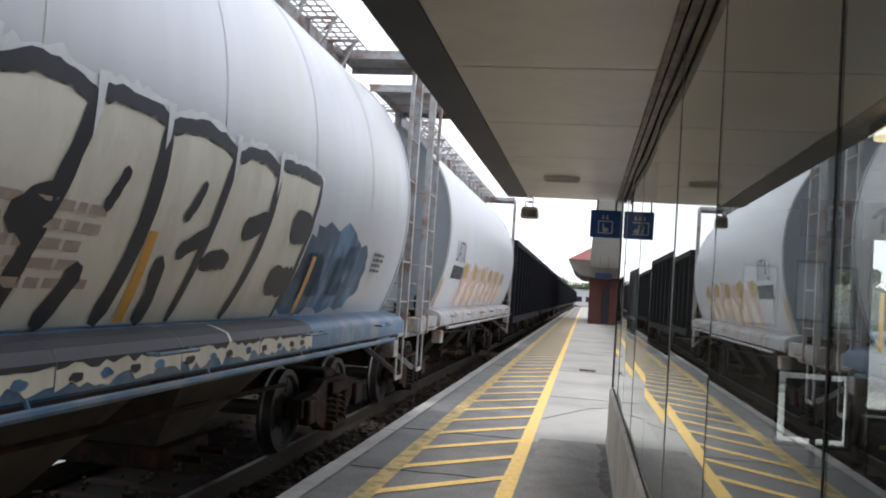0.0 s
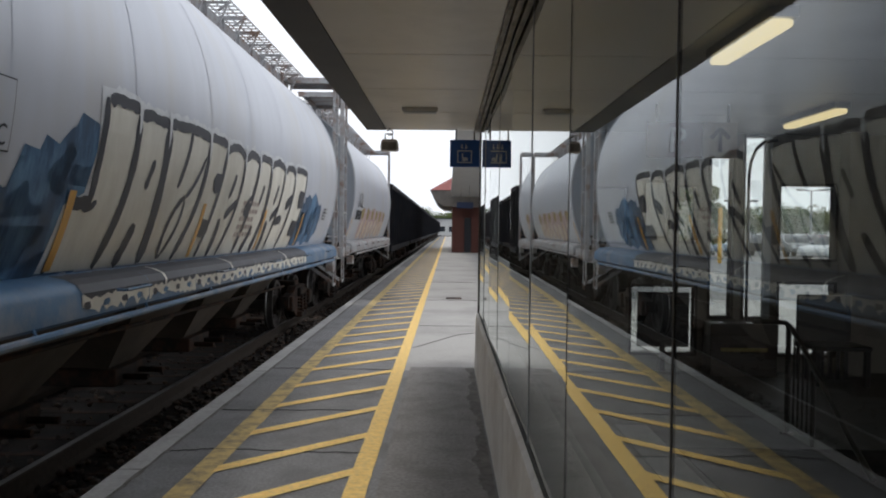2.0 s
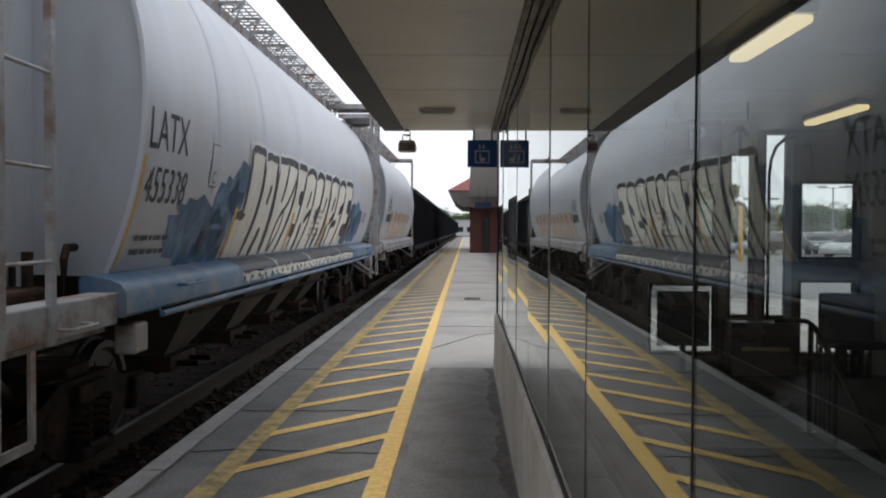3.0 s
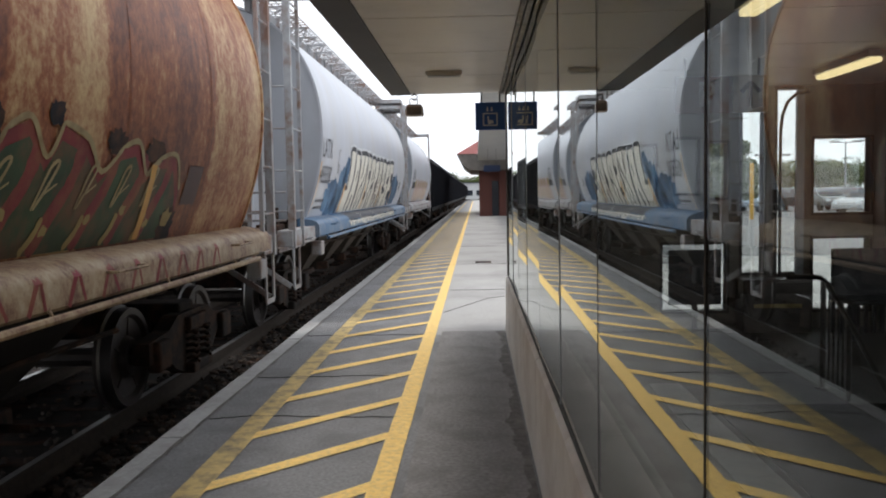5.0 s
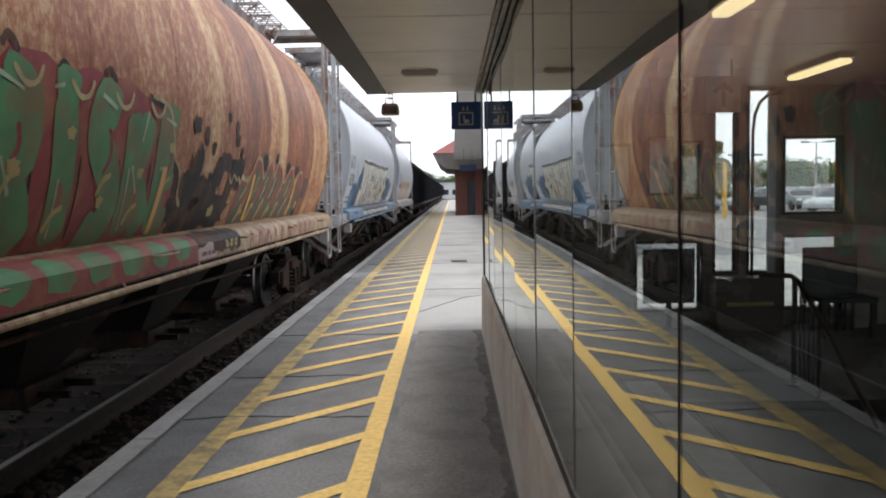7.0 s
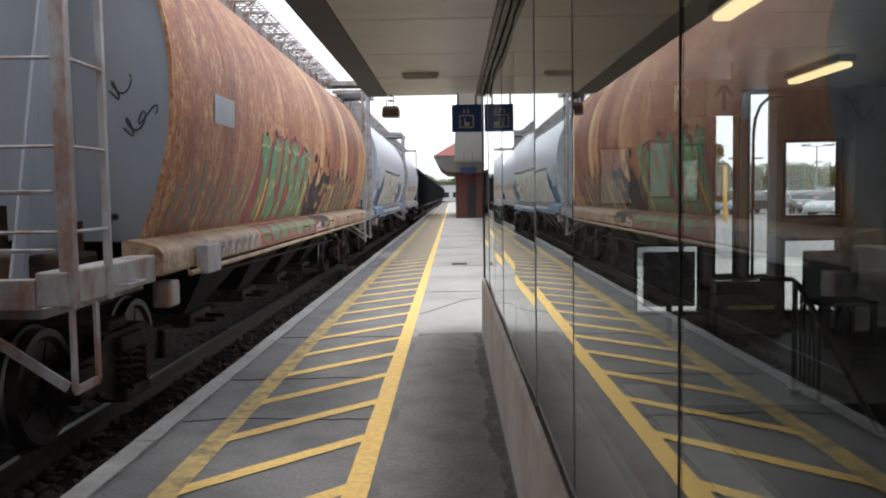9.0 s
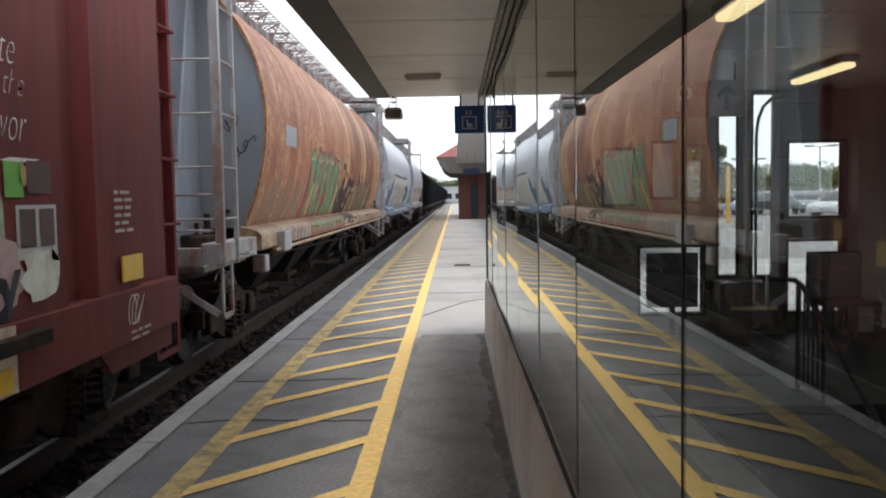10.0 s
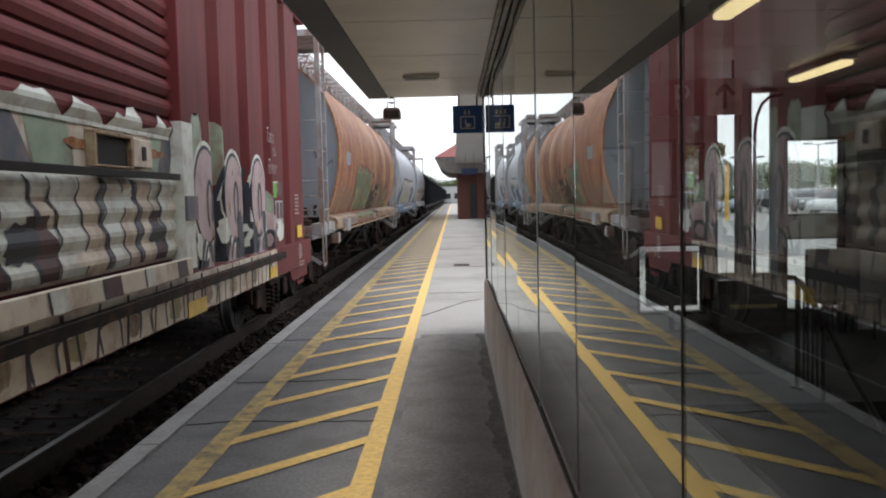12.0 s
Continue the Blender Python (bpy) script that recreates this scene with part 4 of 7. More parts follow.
def on_sill(off):
    """Follows the sill's upright face and its rounded shoulder."""
    def f(y, z):
        x = 1.605
        for z0, z1, x0, x1 in ((1.34, 1.39, 1.605, 1.57), (1.39, 1.42, 1.57, 1.50), (1.42, 1.45, 1.50, 1.34)):
            if z > z0:
                x = x0 + (x1 - x0) * min(1.0, (z - z0) / (z1 - z0))
        return Vector((x + off, y, z + off * 0.5))
    return f


SILL_CUTS = [1.34, 1.39, 1.42]


def paint(car, name, bms, material, fit, label="", rows=CUTS):
    if isinstance(bms, list) and len(bms) > 14:
        return tagged(part(name, lay(joined(bms), fit, rows), material, car, label), kind="stuff")
    for bm in (bms if isinstance(bms, list) else [bms]):
        part(name, lay(bm, fit, rows), material, car, label)


def moved(bm, dx, dy, sx=1.0, sy=1.0, lean=0.0):
    for v in bm.verts:
        x, y = v.co.x * sx, v.co.y * sy
        v.co = (x + lean * y + dx, y + dy, 0)
    return bm


def blob(cx, cy, w, h, wob=0.25, n=22, lean=0.0, spikes=0.0):
    """A ragged sprayed patch."""
    pts = []
    for k in range(n):
        a = k * math.tau / n
        r = 1 + random.uniform(-wob, wob) + (spikes if k % 2 and math.sin(a) > 0 else 0)
        x, y = math.cos(a) * r, math.sin(a) * r
        p = 0.75
        x, y = math.copysign(abs(x) ** p, x), math.copysign(abs(y) ** p, y)
        pts.append((cx + w / 2 * x + lean * h / 2 * y, cy + h / 2 * y))
    return shape(pts)


def strip(y, z0, z1, w=0.1, lean=0.0):
    return shape([(y, z0), (y + w, z0), (y + w + lean, z1), (y + lean, z1)])


def lines_of_bars(y, z, w, rows, h=0.035, gap=0.07):
    out = []
    for k in range(rows):
        x = y
        while x < y + w * random.uniform(0.75, 1.0):
            d = random.uniform(0.05, 0.16)
            out.append(strip(x, z - k * gap, z - k * gap + h, d))
            x += d + 0.03
    return out


# the white hopper with the tall lettering
latx, H1 = hopper("white covered hopper with blue sills and tall black-outlined graffiti", -3.72, 9.6, WHITE, PALE_END, BLUE_SILL, TAN, PALE_STEEL)
O1 = (-3.72 + 9.6) / 2                         # its middle along the train
paint(latx, "reporting_mark", [moved(letters("LATX", 0.40), -3.61 - O1, 2.30, 0.80)], BLACK_SPRAY, on_body(0.005), "black stencilled reporting mark")
paint(latx, "car_number", [moved(letters("455338", 0.36), -3.56 - O1, 1.93, 0.76, lean=0.02)], BLACK_SPRAY, on_body(0.005), "black stencilled car number")
paint(latx, "graffiti_blue", [blob(-2.1 - O1, 1.70, 1.5, 0.52, 0.16, 34, spikes=0.25), blob(-1.5 - O1, 1.62, 1.6, 0.34, 0.08, 30), blob(-1.22 - O1, 2.02, 0.62, 0.62, 0.15, 30, spikes=0.25, lean=0.3), blob(-1.35 - O1, 1.82, 1.2, 0.74, 0.15, 34, spikes=0.2, lean=0.2), blob(-0.95 - O1, 1.88, 0.8, 0.9, 0.12, 30, lean=0.2),
                              blob(6.9 - O1, 1.84, 1.5, 0.72, 0.18, 34, spikes=0.3), blob(7.6 - O1, 1.80, 1.1, 0.62, 0.15, 30, spikes=0.3), blob(6.5 - O1, 1.75, 0.9, 0.6, 0.1)], BLUE_SPRAY, on_body(0.004), "blue sprayed cloud behind the letters")


def jagged(y0, y1, top, low, rise, drop, step=0.07):
    """A sprayed band with a ragged top and drips below."""
    n = int((y1 - y0) / step)
    up = [(y0 + (y1 - y0) * k / n, top + random.uniform(-rise, rise)) for k in range(n + 1)]
    down = [(y0 + (y1 - y0) * k / n, low + random.uniform(-drop, drop)) for k in range(n, -1, -1)]
    return shape(up + down)


def stroke(pts, w, ragged=0.0):
    """A sprayed line along a few points, thinner at its ends."""
    if 2 < len(pts) < 8:                         # round the bends
        soft_pts = []
        for i in range(len(pts) - 1):
            p0, p1, p2, p3 = pts[max(i - 1, 0)], pts[i], pts[i + 1], pts[min(i + 2, len(pts) - 1)]
            for j in range(5):
                f = j / 5
                soft_pts.append(tuple(0.5 * (2 * b + (c - a) * f + (2 * a - 5 * b + 4 * c - d) * f * f + (3 * b - a - 3 * c + d) * f ** 3) for a, b, c, d in zip(p0, p1, p2, p3)))
        pts = soft_pts + [pts[-1]]
        ragged *= 0.5
    left, right = [], []
    n = len(pts)
    for i, (x, z) in enumerate(pts):
        p, q = pts[max(0, i - 1)], pts[min(n - 1, i + 1)]
        dx, dz = q[0] - p[0], q[1] - p[1]
        d = math.hypot(dx, dz) or 1.0
        h = w / 2 * (0.55 if i in (0, n - 1) else 1.0) * (1 + random.uniform(-ragged, ragged))
        left.append((x - dz / d * h, z + dx / d * h))
        right.append((x + dz / d * h, z - dx / d * h))
    return shape(left + right[::-1])


def rough_line(a, b, n, wob):
    return [(a[0] + (b[0] - a[0]) * k / n + random.uniform(-wob, wob), a[1] + (b[1] - a[1]) * k / n + random.uniform(-wob, wob)) for k in range(n + 1)]


# ten tall letters: foot and head along the car, inner strokes in a unit cell (across, up, width)
CELLS = [(-0.92, -0.40, -1.25, -0.60), (-0.40, 0.21, -0.60, 0.22), (0.21, 1.29, 0.22, 0.95), (1.29, 1.86, 0.95, 1.62), (1.86, 2.58, 1.62, 2.30),
         (2.58, 3.25, 2.30, 2.95), (3.25, 3.86, 2.95, 3.72), (3.86, 4.70, 3.72, 4.45), (4.70, 5.42, 4.45, 5.15), (5.42, 6.30, 5.15, 6.05)]
LOW, HIGH = 1.46, 2.52
HOLE_A = [(0.13, [(0.50, 0.52), (0.56, 0.62), (0.62, 0.72)]), (0.22, [(0.42, -0.01), (0.47, 0.12), (0.52, 0.28)])]
HOLE_R = [(0.14, [(0.52, 0.54), (0.60, 0.64), (0.66, 0.76)]), (0.20, [(0.52, -0.01), (0.52, 0.14), (0.40, 0.34)]), (0.16, [(1.0, 0.50), (0.80, 0.44), (0.60, 0.36)])]
BARS_E = [(0.34, [(1.02, 0.64), (0.78, 0.65), (0.56, 0.63)]), (0.30, [(1.02, 0.26), (0.80, 0.25), (0.50, 0.27)])]
INNER = [[(0.10, [(0.02, 0.40), (0.20, 0.37), (0.36, 0.41)])], HOLE_A,
         [(0.13, [(0.50, 1.0), (0.47, 0.82), (0.36, 0.56)]), (0.11, [(0.62, 0.50), (0.40, 0.30), (0.50, 0.02)]), (0.10, [(0.62, 0.50), (0.68, 0.26), (0.52, 0.02)]), (0.10, [(0.95, 0.84), (0.80, 0.62), (0.64, 0.50)])],
         BARS_E, HOLE_R, [(0.26, [(1.02, 0.52), (0.82, 0.50), (0.66, 0.40)]), (0.20, [(1.02, 0.34), (0.84, 0.40), (0.72, 0.44)])], HOLE_A, HOLE_R,
         [(0.24, [(1.02, 0.66), (0.76, 0.58), (0.56, 0.56)]), (0.20, [(0.02, 0.32), (0.30, 0.36), (0.52, 0.34)])], BARS_E]


def in_cell(c, u, v):
    t0, t1, f0, f1 = c
    lo, hi = f0 + (f1 - f0) * u, t0 + (t1 - t0) * u
    return lo + (hi - lo) * v ** 0.85 - O1, LOW + (HIGH - LOW) * v


def wavy(pts, w, n=9, ragged=0.12):
    """A fat sprayed line through three points, uneven along its edges."""
    (x0, z0), (x1, z1), (x2, z2) = pts
    out = []
    for k in range(n + 1):
        f = k / n
        out.append(((1 - f) ** 2 * x0 + 2 * f * (1 - f) * (2 * x1 - (x0 + x2) / 2) + f * f * x2, (1 - f) ** 2 * z0 + 2 * f * (1 - f) * (2 * z1 - (z0 + z2) / 2) + f * f * z2))
    return stroke(out, w, ragged)


HEADS = [2.53, 2.50, 2.52, 2.52, 2.50, 2.49, 2.51, 2.51, 2.50, 2.53]
foot_line = [(-1.25, LOW), (-1.20, 1.86), (-0.98, 1.86), (-0.92, 2.2)]
crest_line = []
for c, top in zip(CELLS, HEADS):
    n = max(6, int((c[1] - c[0]) / 0.045))
    arc = 0.07 if c in (CELLS[4], CELLS[5], CELLS[7], CELLS[8]) else 0.02
    crest_line += [(c[0] + (c[1] - c[0]) * k / n, top + arc * (math.sin(math.pi * k / n) - 0.8) + random.uniform(-0.011, 0.011)) for k in range(n + 1)]
field = foot_line + crest_line + [(6.22, 2.1), (6.05, LOW)]
edge = [(x - 0.10, z) for x, z in foot_line[:2]] + [(-1.08, 1.94), (-1.02, 2.2), (-1.03, 2.6)] + [(x, z + 0.105 + random.uniform(-0.02, 0.02)) for x, z in crest_line] + [(6.40, 2.58), (6.31, 2.1), (6.13, LOW)]
paint(latx, "graffiti_halo", shape([(x - O1, z) for x, z in edge]), SIGN_WHITE, on_body(0.006), "white sprayed edge round the letters")
paint(latx, "graffiti_letter", shape([(x - O1, z) for x, z in field]), CREAM, on_body(0.0085), "tall cream graffiti letters")
marks = [stroke(rough_line((-1.27 - O1, LOW), (-1.21 - O1, 1.87), 6, 0.006), 0.05), stroke(rough_line((-1.22 - O1, 1.88), (-0.96 - O1, 1.88), 5, 0.008), 0.08),
         stroke(rough_line((-0.99 - O1, 1.86), (-0.95 - O1, 2.54), 9, 0.008), 0.085), stroke(rough_line((6.33 - O1, 2.54), (6.08 - O1, LOW), 12, 0.012), 0.075)]
for k, (c, top) in enumerate(zip(CELLS, HEADS)):
    n = max(6, int((c[1] - c[0]) / 0.05))
    arc = 0.07 if k in (4, 5, 7, 8) else 0.02
    marks.append(stroke([(c[0] - O1 + (c[1] - c[0]) * j / n, top + 0.02 + arc * (math.sin(math.pi * j / n) - 0.8) + random.uniform(-0.009, 0.009)) for j in range(n + 1)], 0.085, 0.16))
    if k < 9:                                      # the line to the next letter, fat below its middle
        a, b, m = in_cell(c, 1.0, 0.98), in_cell(c, 1.0, 0.0), in_cell(c, 1.0, 0.48)
        marks.append(wavy([a, (m[0] + 0.035 * (-1) ** k, m[1]), b], (0.11, 0.15, 0.10, 0.085, 0.085, 0.11, 0.125, 0.085, 0.10)[k], 12))
    w = (c[1] - c[0] + c[3] - c[2]) / 2
    for width, pts in INNER[k]:
        marks.append(wavy([in_cell(c, u, max(0.0, v)) for u, v in pts], width * (w * 0.85 if width > 0.15 else 0.55), 7, 0.14))
notches = [shape([(c[1] - O1 - 0.035, 2.60), (c[1] - O1 + 0.035, 2.60), (c[1] - O1 + 0.02, 2.42), (c[1] - O1 - 0.015, 2.36 - 0.03 * (k % 3))]) for k, c in enumerate(CELLS[:9])]
for i, bm in enumerate(marks):
    part("graffiti_mark", lay(bm, on_body(0.011 + 0.0001 * i), CUTS), BLACK_SPRAY, latx, "black sprayed letter edge")
paint(latx, "graffiti_notch", notches, SIGN_WHITE, on_body(0.0165), "white notch between two letter heads")
paint(latx, "stencil_frame", [shape([(-2.22 - O1, 2.10), (-2.02 - O1, 2.10), (-2.02 - O1, 2.46), (-2.22 - O1, 2.46)])], BLACK_SPRAY, on_body(0.005), "thin stencilled frame")
paint(latx, "stencil_field", [shape([(-2.212 - O1, 2.108), (-2.028 - O1, 2.108), (-2.028 - O1, 2.452), (-2.212 - O1, 2.452)])], WHITE, on_body(0.007), "white field in the frame")
paint(latx, "stencil_letter", [moved(letters("C", 0.15), -2.16 - O1, 2.13, 0.9)], BLACK_SPRAY, on_body(0.009), "small black stencilled letter")
paint(latx, "stencil_block", lines_of_bars(2.75 - O1, 1.98, 0.75, 5, 0.045, 0.085), FADED_RED, on_body(0.0135), "faded red stencilled lines")
paint(latx, "stencil_line", lines_of_bars(-3.5 - O1, 1.66, 0.8, 1) + lines_of_bars(-3.5 - O1, 1.56, 0.7, 1) + lines_of_bars(8.35 - O1, 2.05, 0.4, 4, 0.03, 0.055), BLACK_SPRAY, on_body(0.012), "small black stencilled lines")
paint(latx, "reflective_strip", strip(-3.715 - O1, 1.47, 2.24, 0.07, 0.02), AMBER, on_body(0.012), "amber reflective strip")
for y in (-1.28, 1.36, 3.9, 6.48):
    paint(latx, "reflective_strip", strip(y - O1, 1.47, 1.95, 0.09), AMBER, on_body(0.014), "amber reflective strip")

for k in range(7):
    y = -1.25 + 1.10 * k - O1
    paint(latx, "graffiti_sill", jagged(y, y + 1.09, 1.345, 1.235, 0.012, 0.035, 0.055), CREAM, on_sill(0.003), "pale drips sprayed along the sill", SILL_CUTS)
    paint(latx, "graffiti_sill_dark", jagged(y, y + 1.095, 1.438, 1.318, 0.003, 0.022, 0.06), BLACK_SPRAY, on_sill(0.005), "black sprayed band along the sill", SILL_CUTS)
    for j in range(4):
        x = y + 0.1 + 0.26 * j + random.uniform(-0.04, 0.04)
        paint(latx, "graffiti_drip", blob(x, 1.265, 0.10, 0.045, 0.3, 12), (BLACK_SPRAY, BLUE_SPRAY)[j % 2], on_sill(0.007), "dark fleck in the pale drips", SILL_CUTS)
        if j == k % 3 and k % 2:
            paint(latx, "graffiti_drip", stroke([(x, 1.43), (x + 0.02, 1.37), (x - 0.01, 1.30)], 0.035, 0.3), CREAM, on_sill(0.0085), "pale run over the dark band", SILL_CUTS)

bm = bmesh.new()
bar(bm, (0, -H1 + 0.02, 0), (0, -H1 + 0.10, 0), 0.36, 28)
for v in bm.verts:
    v.co.x, v.co.z = v.co.x * 0.6, v.co.z + 1.92
part("end_opening", bm, BLACK, latx, "round black opening in the end sheet")
bm = bmesh.new()
for k in range(4):
    box(bm, -0.22, 0.04 - 0.06 * (k % 2), -H1 + 0.012, -H1 + 0.03, 2.95 - 0.06 * k, 2.975 - 0.06 * k)
part("stencil_line", bm, BLACK_SPRAY, latx, "small black stencilled lines")

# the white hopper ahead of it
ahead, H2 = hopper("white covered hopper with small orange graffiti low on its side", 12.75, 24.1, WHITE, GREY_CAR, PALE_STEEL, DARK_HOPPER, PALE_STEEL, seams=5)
O2 = (12.75 + 24.1) / 2
paint(ahead, "reporting_mark", [moved(letters("LATX", 0.5), 13.6 - O2, 2.25, 0.8)], BLACK_SPRAY, on_body(0.005), "black stencilled reporting mark")
paint(ahead, "car_number", lines_of_bars(13.5 - O2, 1.95, 1.3, 1, 0.22), BLACK_SPRAY, on_body(0.005), "small black stencilled number")
paint(ahead, "graffiti_orange", [blob(15.2 + 0.9 * k - O2, 1.85, 0.85, 0.75, 0.25, 26, spikes=0.3, lean=0.3) for k in range(8)], PINK_SPRAY, on_body(0.005), "faded orange and pink graffiti")
paint(ahead, "graffiti_tan", [blob(15.3 + 0.9 * k - O2, 1.72, 0.6, 0.5, 0.3, 20, lean=0.3) for k in range(8)], SAND_SPRAY, on_body(0.007), "sand coloured graffiti fill")
paint(ahead, "graffiti_flame", [blob(15.0 + 1.3 * k - O2, 2.1, 0.5, 0.28, 0.3, 18, spikes=0.5) for k in range(6)], OCHRE_SPRAY, on_body(0.009), "orange sprayed flames")
for y in (12.87, 16.2, 20.2, 23.9):
    paint(ahead, "reflective_strip", strip(y - O2, 1.47, 1.95, 0.08), AMBER, on_body(0.011), "amber reflective strip")

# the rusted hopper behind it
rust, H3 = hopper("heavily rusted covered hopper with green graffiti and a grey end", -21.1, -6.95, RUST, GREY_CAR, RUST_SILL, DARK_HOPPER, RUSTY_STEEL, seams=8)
O3 = (-21.1 - 6.95) / 2
paint(rust, "data_plate", [shape([(-19.96 - O3, 2.43), (-19.28 - O3, 2.43), (-19.28 - O3, 2.69), (-19.96 - O3, 2.69)])], GREY_CAR, on_body(0.006), "grey painted plate")
red, green, mint, dark, gold = [], [], [], [], []


def column(y, z0, z1, w, lean=0.1):
    """An upright letter stroke with uneven rounded ends."""
    pts = []
    for k in range(7):
        f = k / 6
        pts.append((y + w / 2 * math.cos(math.pi * (1 - f)) * 1.05, z1 + 0.07 * math.sin(math.pi * f) + random.uniform(-0.01, 0.01)))
    for k in range(1, 4):
        f = k / 4
        pts.append((y + w / 2 * random.uniform(0.8, 1.12), z1 + (z0 - z1) * f))
    for k in range(7):
        f = k / 6
        pts.append((y + w / 2 * math.cos(math.pi * f), z0 - 0.05 * math.sin(math.pi * f)))
    for k in range(1, 4):
        f = k / 4
        pts.append((y - w / 2 * random.uniform(0.8, 1.12), z0 + (z1 - z0) * f))
    return shape([(p + lean * (q - 1.9), q) for p, q in pts])


# the first tag: fat green letters on a dark red ground; strokes in a unit cell
TAG = [[[(0.10, 0.95), (0.55, 0.97), (0.95, 0.92)], [(0.55, 0.95), (0.52, 0.5), (0.45, 0.0)]],
       [[(0.28, 0.0), (0.30, 0.5), (0.30, 0.98)], [(0.30, 0.95), (0.80, 0.88), (0.74, 0.55), (0.34, 0.50)], [(0.40, 0.50), (0.62, 0.28), (0.88, 0.0)]],
       [[(0.50, 0.0), (0.52, 0.4), (0.50, 1.0)], [(0.30, 0.97), (0.55, 1.0), (0.80, 0.96)]],
       [[(0.85, 0.90), (0.42, 0.97), (0.22, 0.70), (0.62, 0.48), (0.78, 0.20), (0.40, 0.02), (0.10, 0.08)]],
       [[(0.25, 0.0), (0.24, 0.5), (0.28, 0.97)], [(0.85, 0.97), (0.62, 0.72), (0.34, 0.52)], [(0.34, 0.52), (0.60, 0.30), (0.95, 0.02)]],
       [[(0.85, 0.88), (0.40, 0.92), (0.24, 0.50), (0.34, 0.08), (0.85, 0.05)], [(0.28, 0.50), (0.55, 0.50), (0.80, 0.54)]]]
ground = [(-18.25, 1.46), (-18.15, 1.9), (-18.05, 2.30), (-17.8, 2.44), (-17.45, 2.40), (-17.3, 2.50), (-16.95, 2.52), (-16.72, 2.45), (-16.4, 2.53), (-16.1, 2.50), (-15.85, 2.54), (-15.5, 2.46), (-15.15, 2.42), (-15.0, 2.24),
          (-14.92, 2.05), (-14.72, 1.94), (-14.66, 1.76), (-14.52, 1.66), (-14.46, 1.46)]
red.append(shape([(y + 0.02 * math.sin(z * 40) - O3, z) for y, z in ground]))
for k, strokes in enumerate(TAG):
    y, w, top = -18.02 + 0.57 * k - O3, 0.50, 0.86 + 0.03 * (k % 2)
    for pts in strokes:
        cell = [(y + w * u + 0.16 * (v - 0.5) * -1, 1.49 + top * v) for u, v in pts]
        green.append(stroke(cell, 0.285, 0.10))
        mint.append(stroke([(p - 0.055, q + 0.03) for p, q in cell[:2]], 0.045, 0.3))
    dark.append(stroke([(y + w + 0.02, 1.50), (y + w, 1.75), (y + w - 0.05, 2.0)], 0.028, 0.3))
    gold.append(blob(y + 0.28, 1.72 + 0.2 * (k % 3), 0.10, 0.07, 0.35, 12, spikes=0.5))
    gold.append(stroke([(y + 0.2, 1.56 + 0.2 * (k % 2)), (y + 0.26, 1.66 + 0.2 * (k % 2)), (y + 0.36, 1.70 + 0.2 * (k % 2))], 0.04, 0.3))
dark += [stroke([(y - 0.09 - O3, z - 0.01), (y - 0.02 - O3, z + 0.05), (y + 0.08 - O3, z - 0.02)], 0.05, 0.3) for y, z in ground[3:11:2]]
dark.append(stroke([(y + 0.05 - O3, z) for y, z in ground[11:]], 0.07, 0.3))
for k in range(6):                               # black scrawl over the letters
    dark.append(blob(-14.5 + 0.36 * k - O3, 1.76 + 0.22 * (k % 2), 0.22, 0.34, 0.35, 18, spikes=0.35, lean=0.2))
# the second tag: a dark green band with red edges, yellow flicks and black clouds above
crest = [(-12.72, 1.46), (-12.62, 1.92), (-12.30, 1.90), (-12.22, 1.99), (-12.05, 2.15), (-11.84, 2.13), (-11.60, 1.93), (-11.45, 2.08), (-11.25, 2.15), (-11.05, 1.96), (-10.92, 2.15), (-10.62, 2.08), (-10.40, 1.90),
         (-10.15, 2.06), (-9.92, 2.10), (-9.72, 1.90), (-9.50, 2.02), (-9.22, 2.04), (-9.05, 1.80), (-8.92, 1.46)]
red.append(shape([(y - O3, z) for y, z in crest]))
inner = [(y * 0.975 - 0.27 - O3, 1.46 + (z - 1.46) * 0.88) for y, z in crest]
second = [shape(inner)]
pale = [stroke([(y - O3, z + 0.015) for y, z in crest[i:i + 4]], 0.035, 0.2) for i in (1, 4, 7, 10, 13, 15)]
for k in range(7):
    y = -12.15 + 0.46 * k - O3
    red.append(stroke([(y - 0.20, 1.46), (y - 0.10, 1.66), (y + 0.03, 1.84), (y + 0.10, 2.04)], 0.11, 0.3))
    pale.append(stroke([(y - 0.32, 1.70), (y - 0.22, 1.92), (y - 0.14, 1.94), (y - 0.30, 1.70)], 0.022, 0.3))
    pale.append(stroke([(y - 0.24, 1.78), (y - 0.12, 1.84)], 0.022))
    gold.append(blob(y - 0.12, 1.58 + 0.05 * (k % 3), 0.07, 0.06, 0.4, 10, spikes=0.4))
    gold.append(stroke([(y - 0.30, 1.47), (y - 0.22, 1.56), (y - 0.18, 1.66)], 0.05, 0.3))
for y, z, w, h in ((-14.1, 1.62, 1.3, 0.36), (-13.35, 1.60, 0.9, 0.30), (-13.3, 2.06, 0.5, 0.16), (-12.85, 2.02, 0.55, 0.2), (-11.62, 2.12, 0.26, 0.2), (-11.0, 2.20, 0.14, 0.12), (-10.25, 2.1, 0.22, 0.14), (-9.62, 2.06, 0.3, 0.16),
                   (-9.1, 1.52, 0.3, 0.26), (-13.0, 2.42, 0.12, 0.14), (-13.3, 2.5, 0.10, 0.10), (-14.3, 2.35, 0.2, 0.14)):
    dark.append(blob(y - O3, z, w, h, 0.28, 22, spikes=0.3))
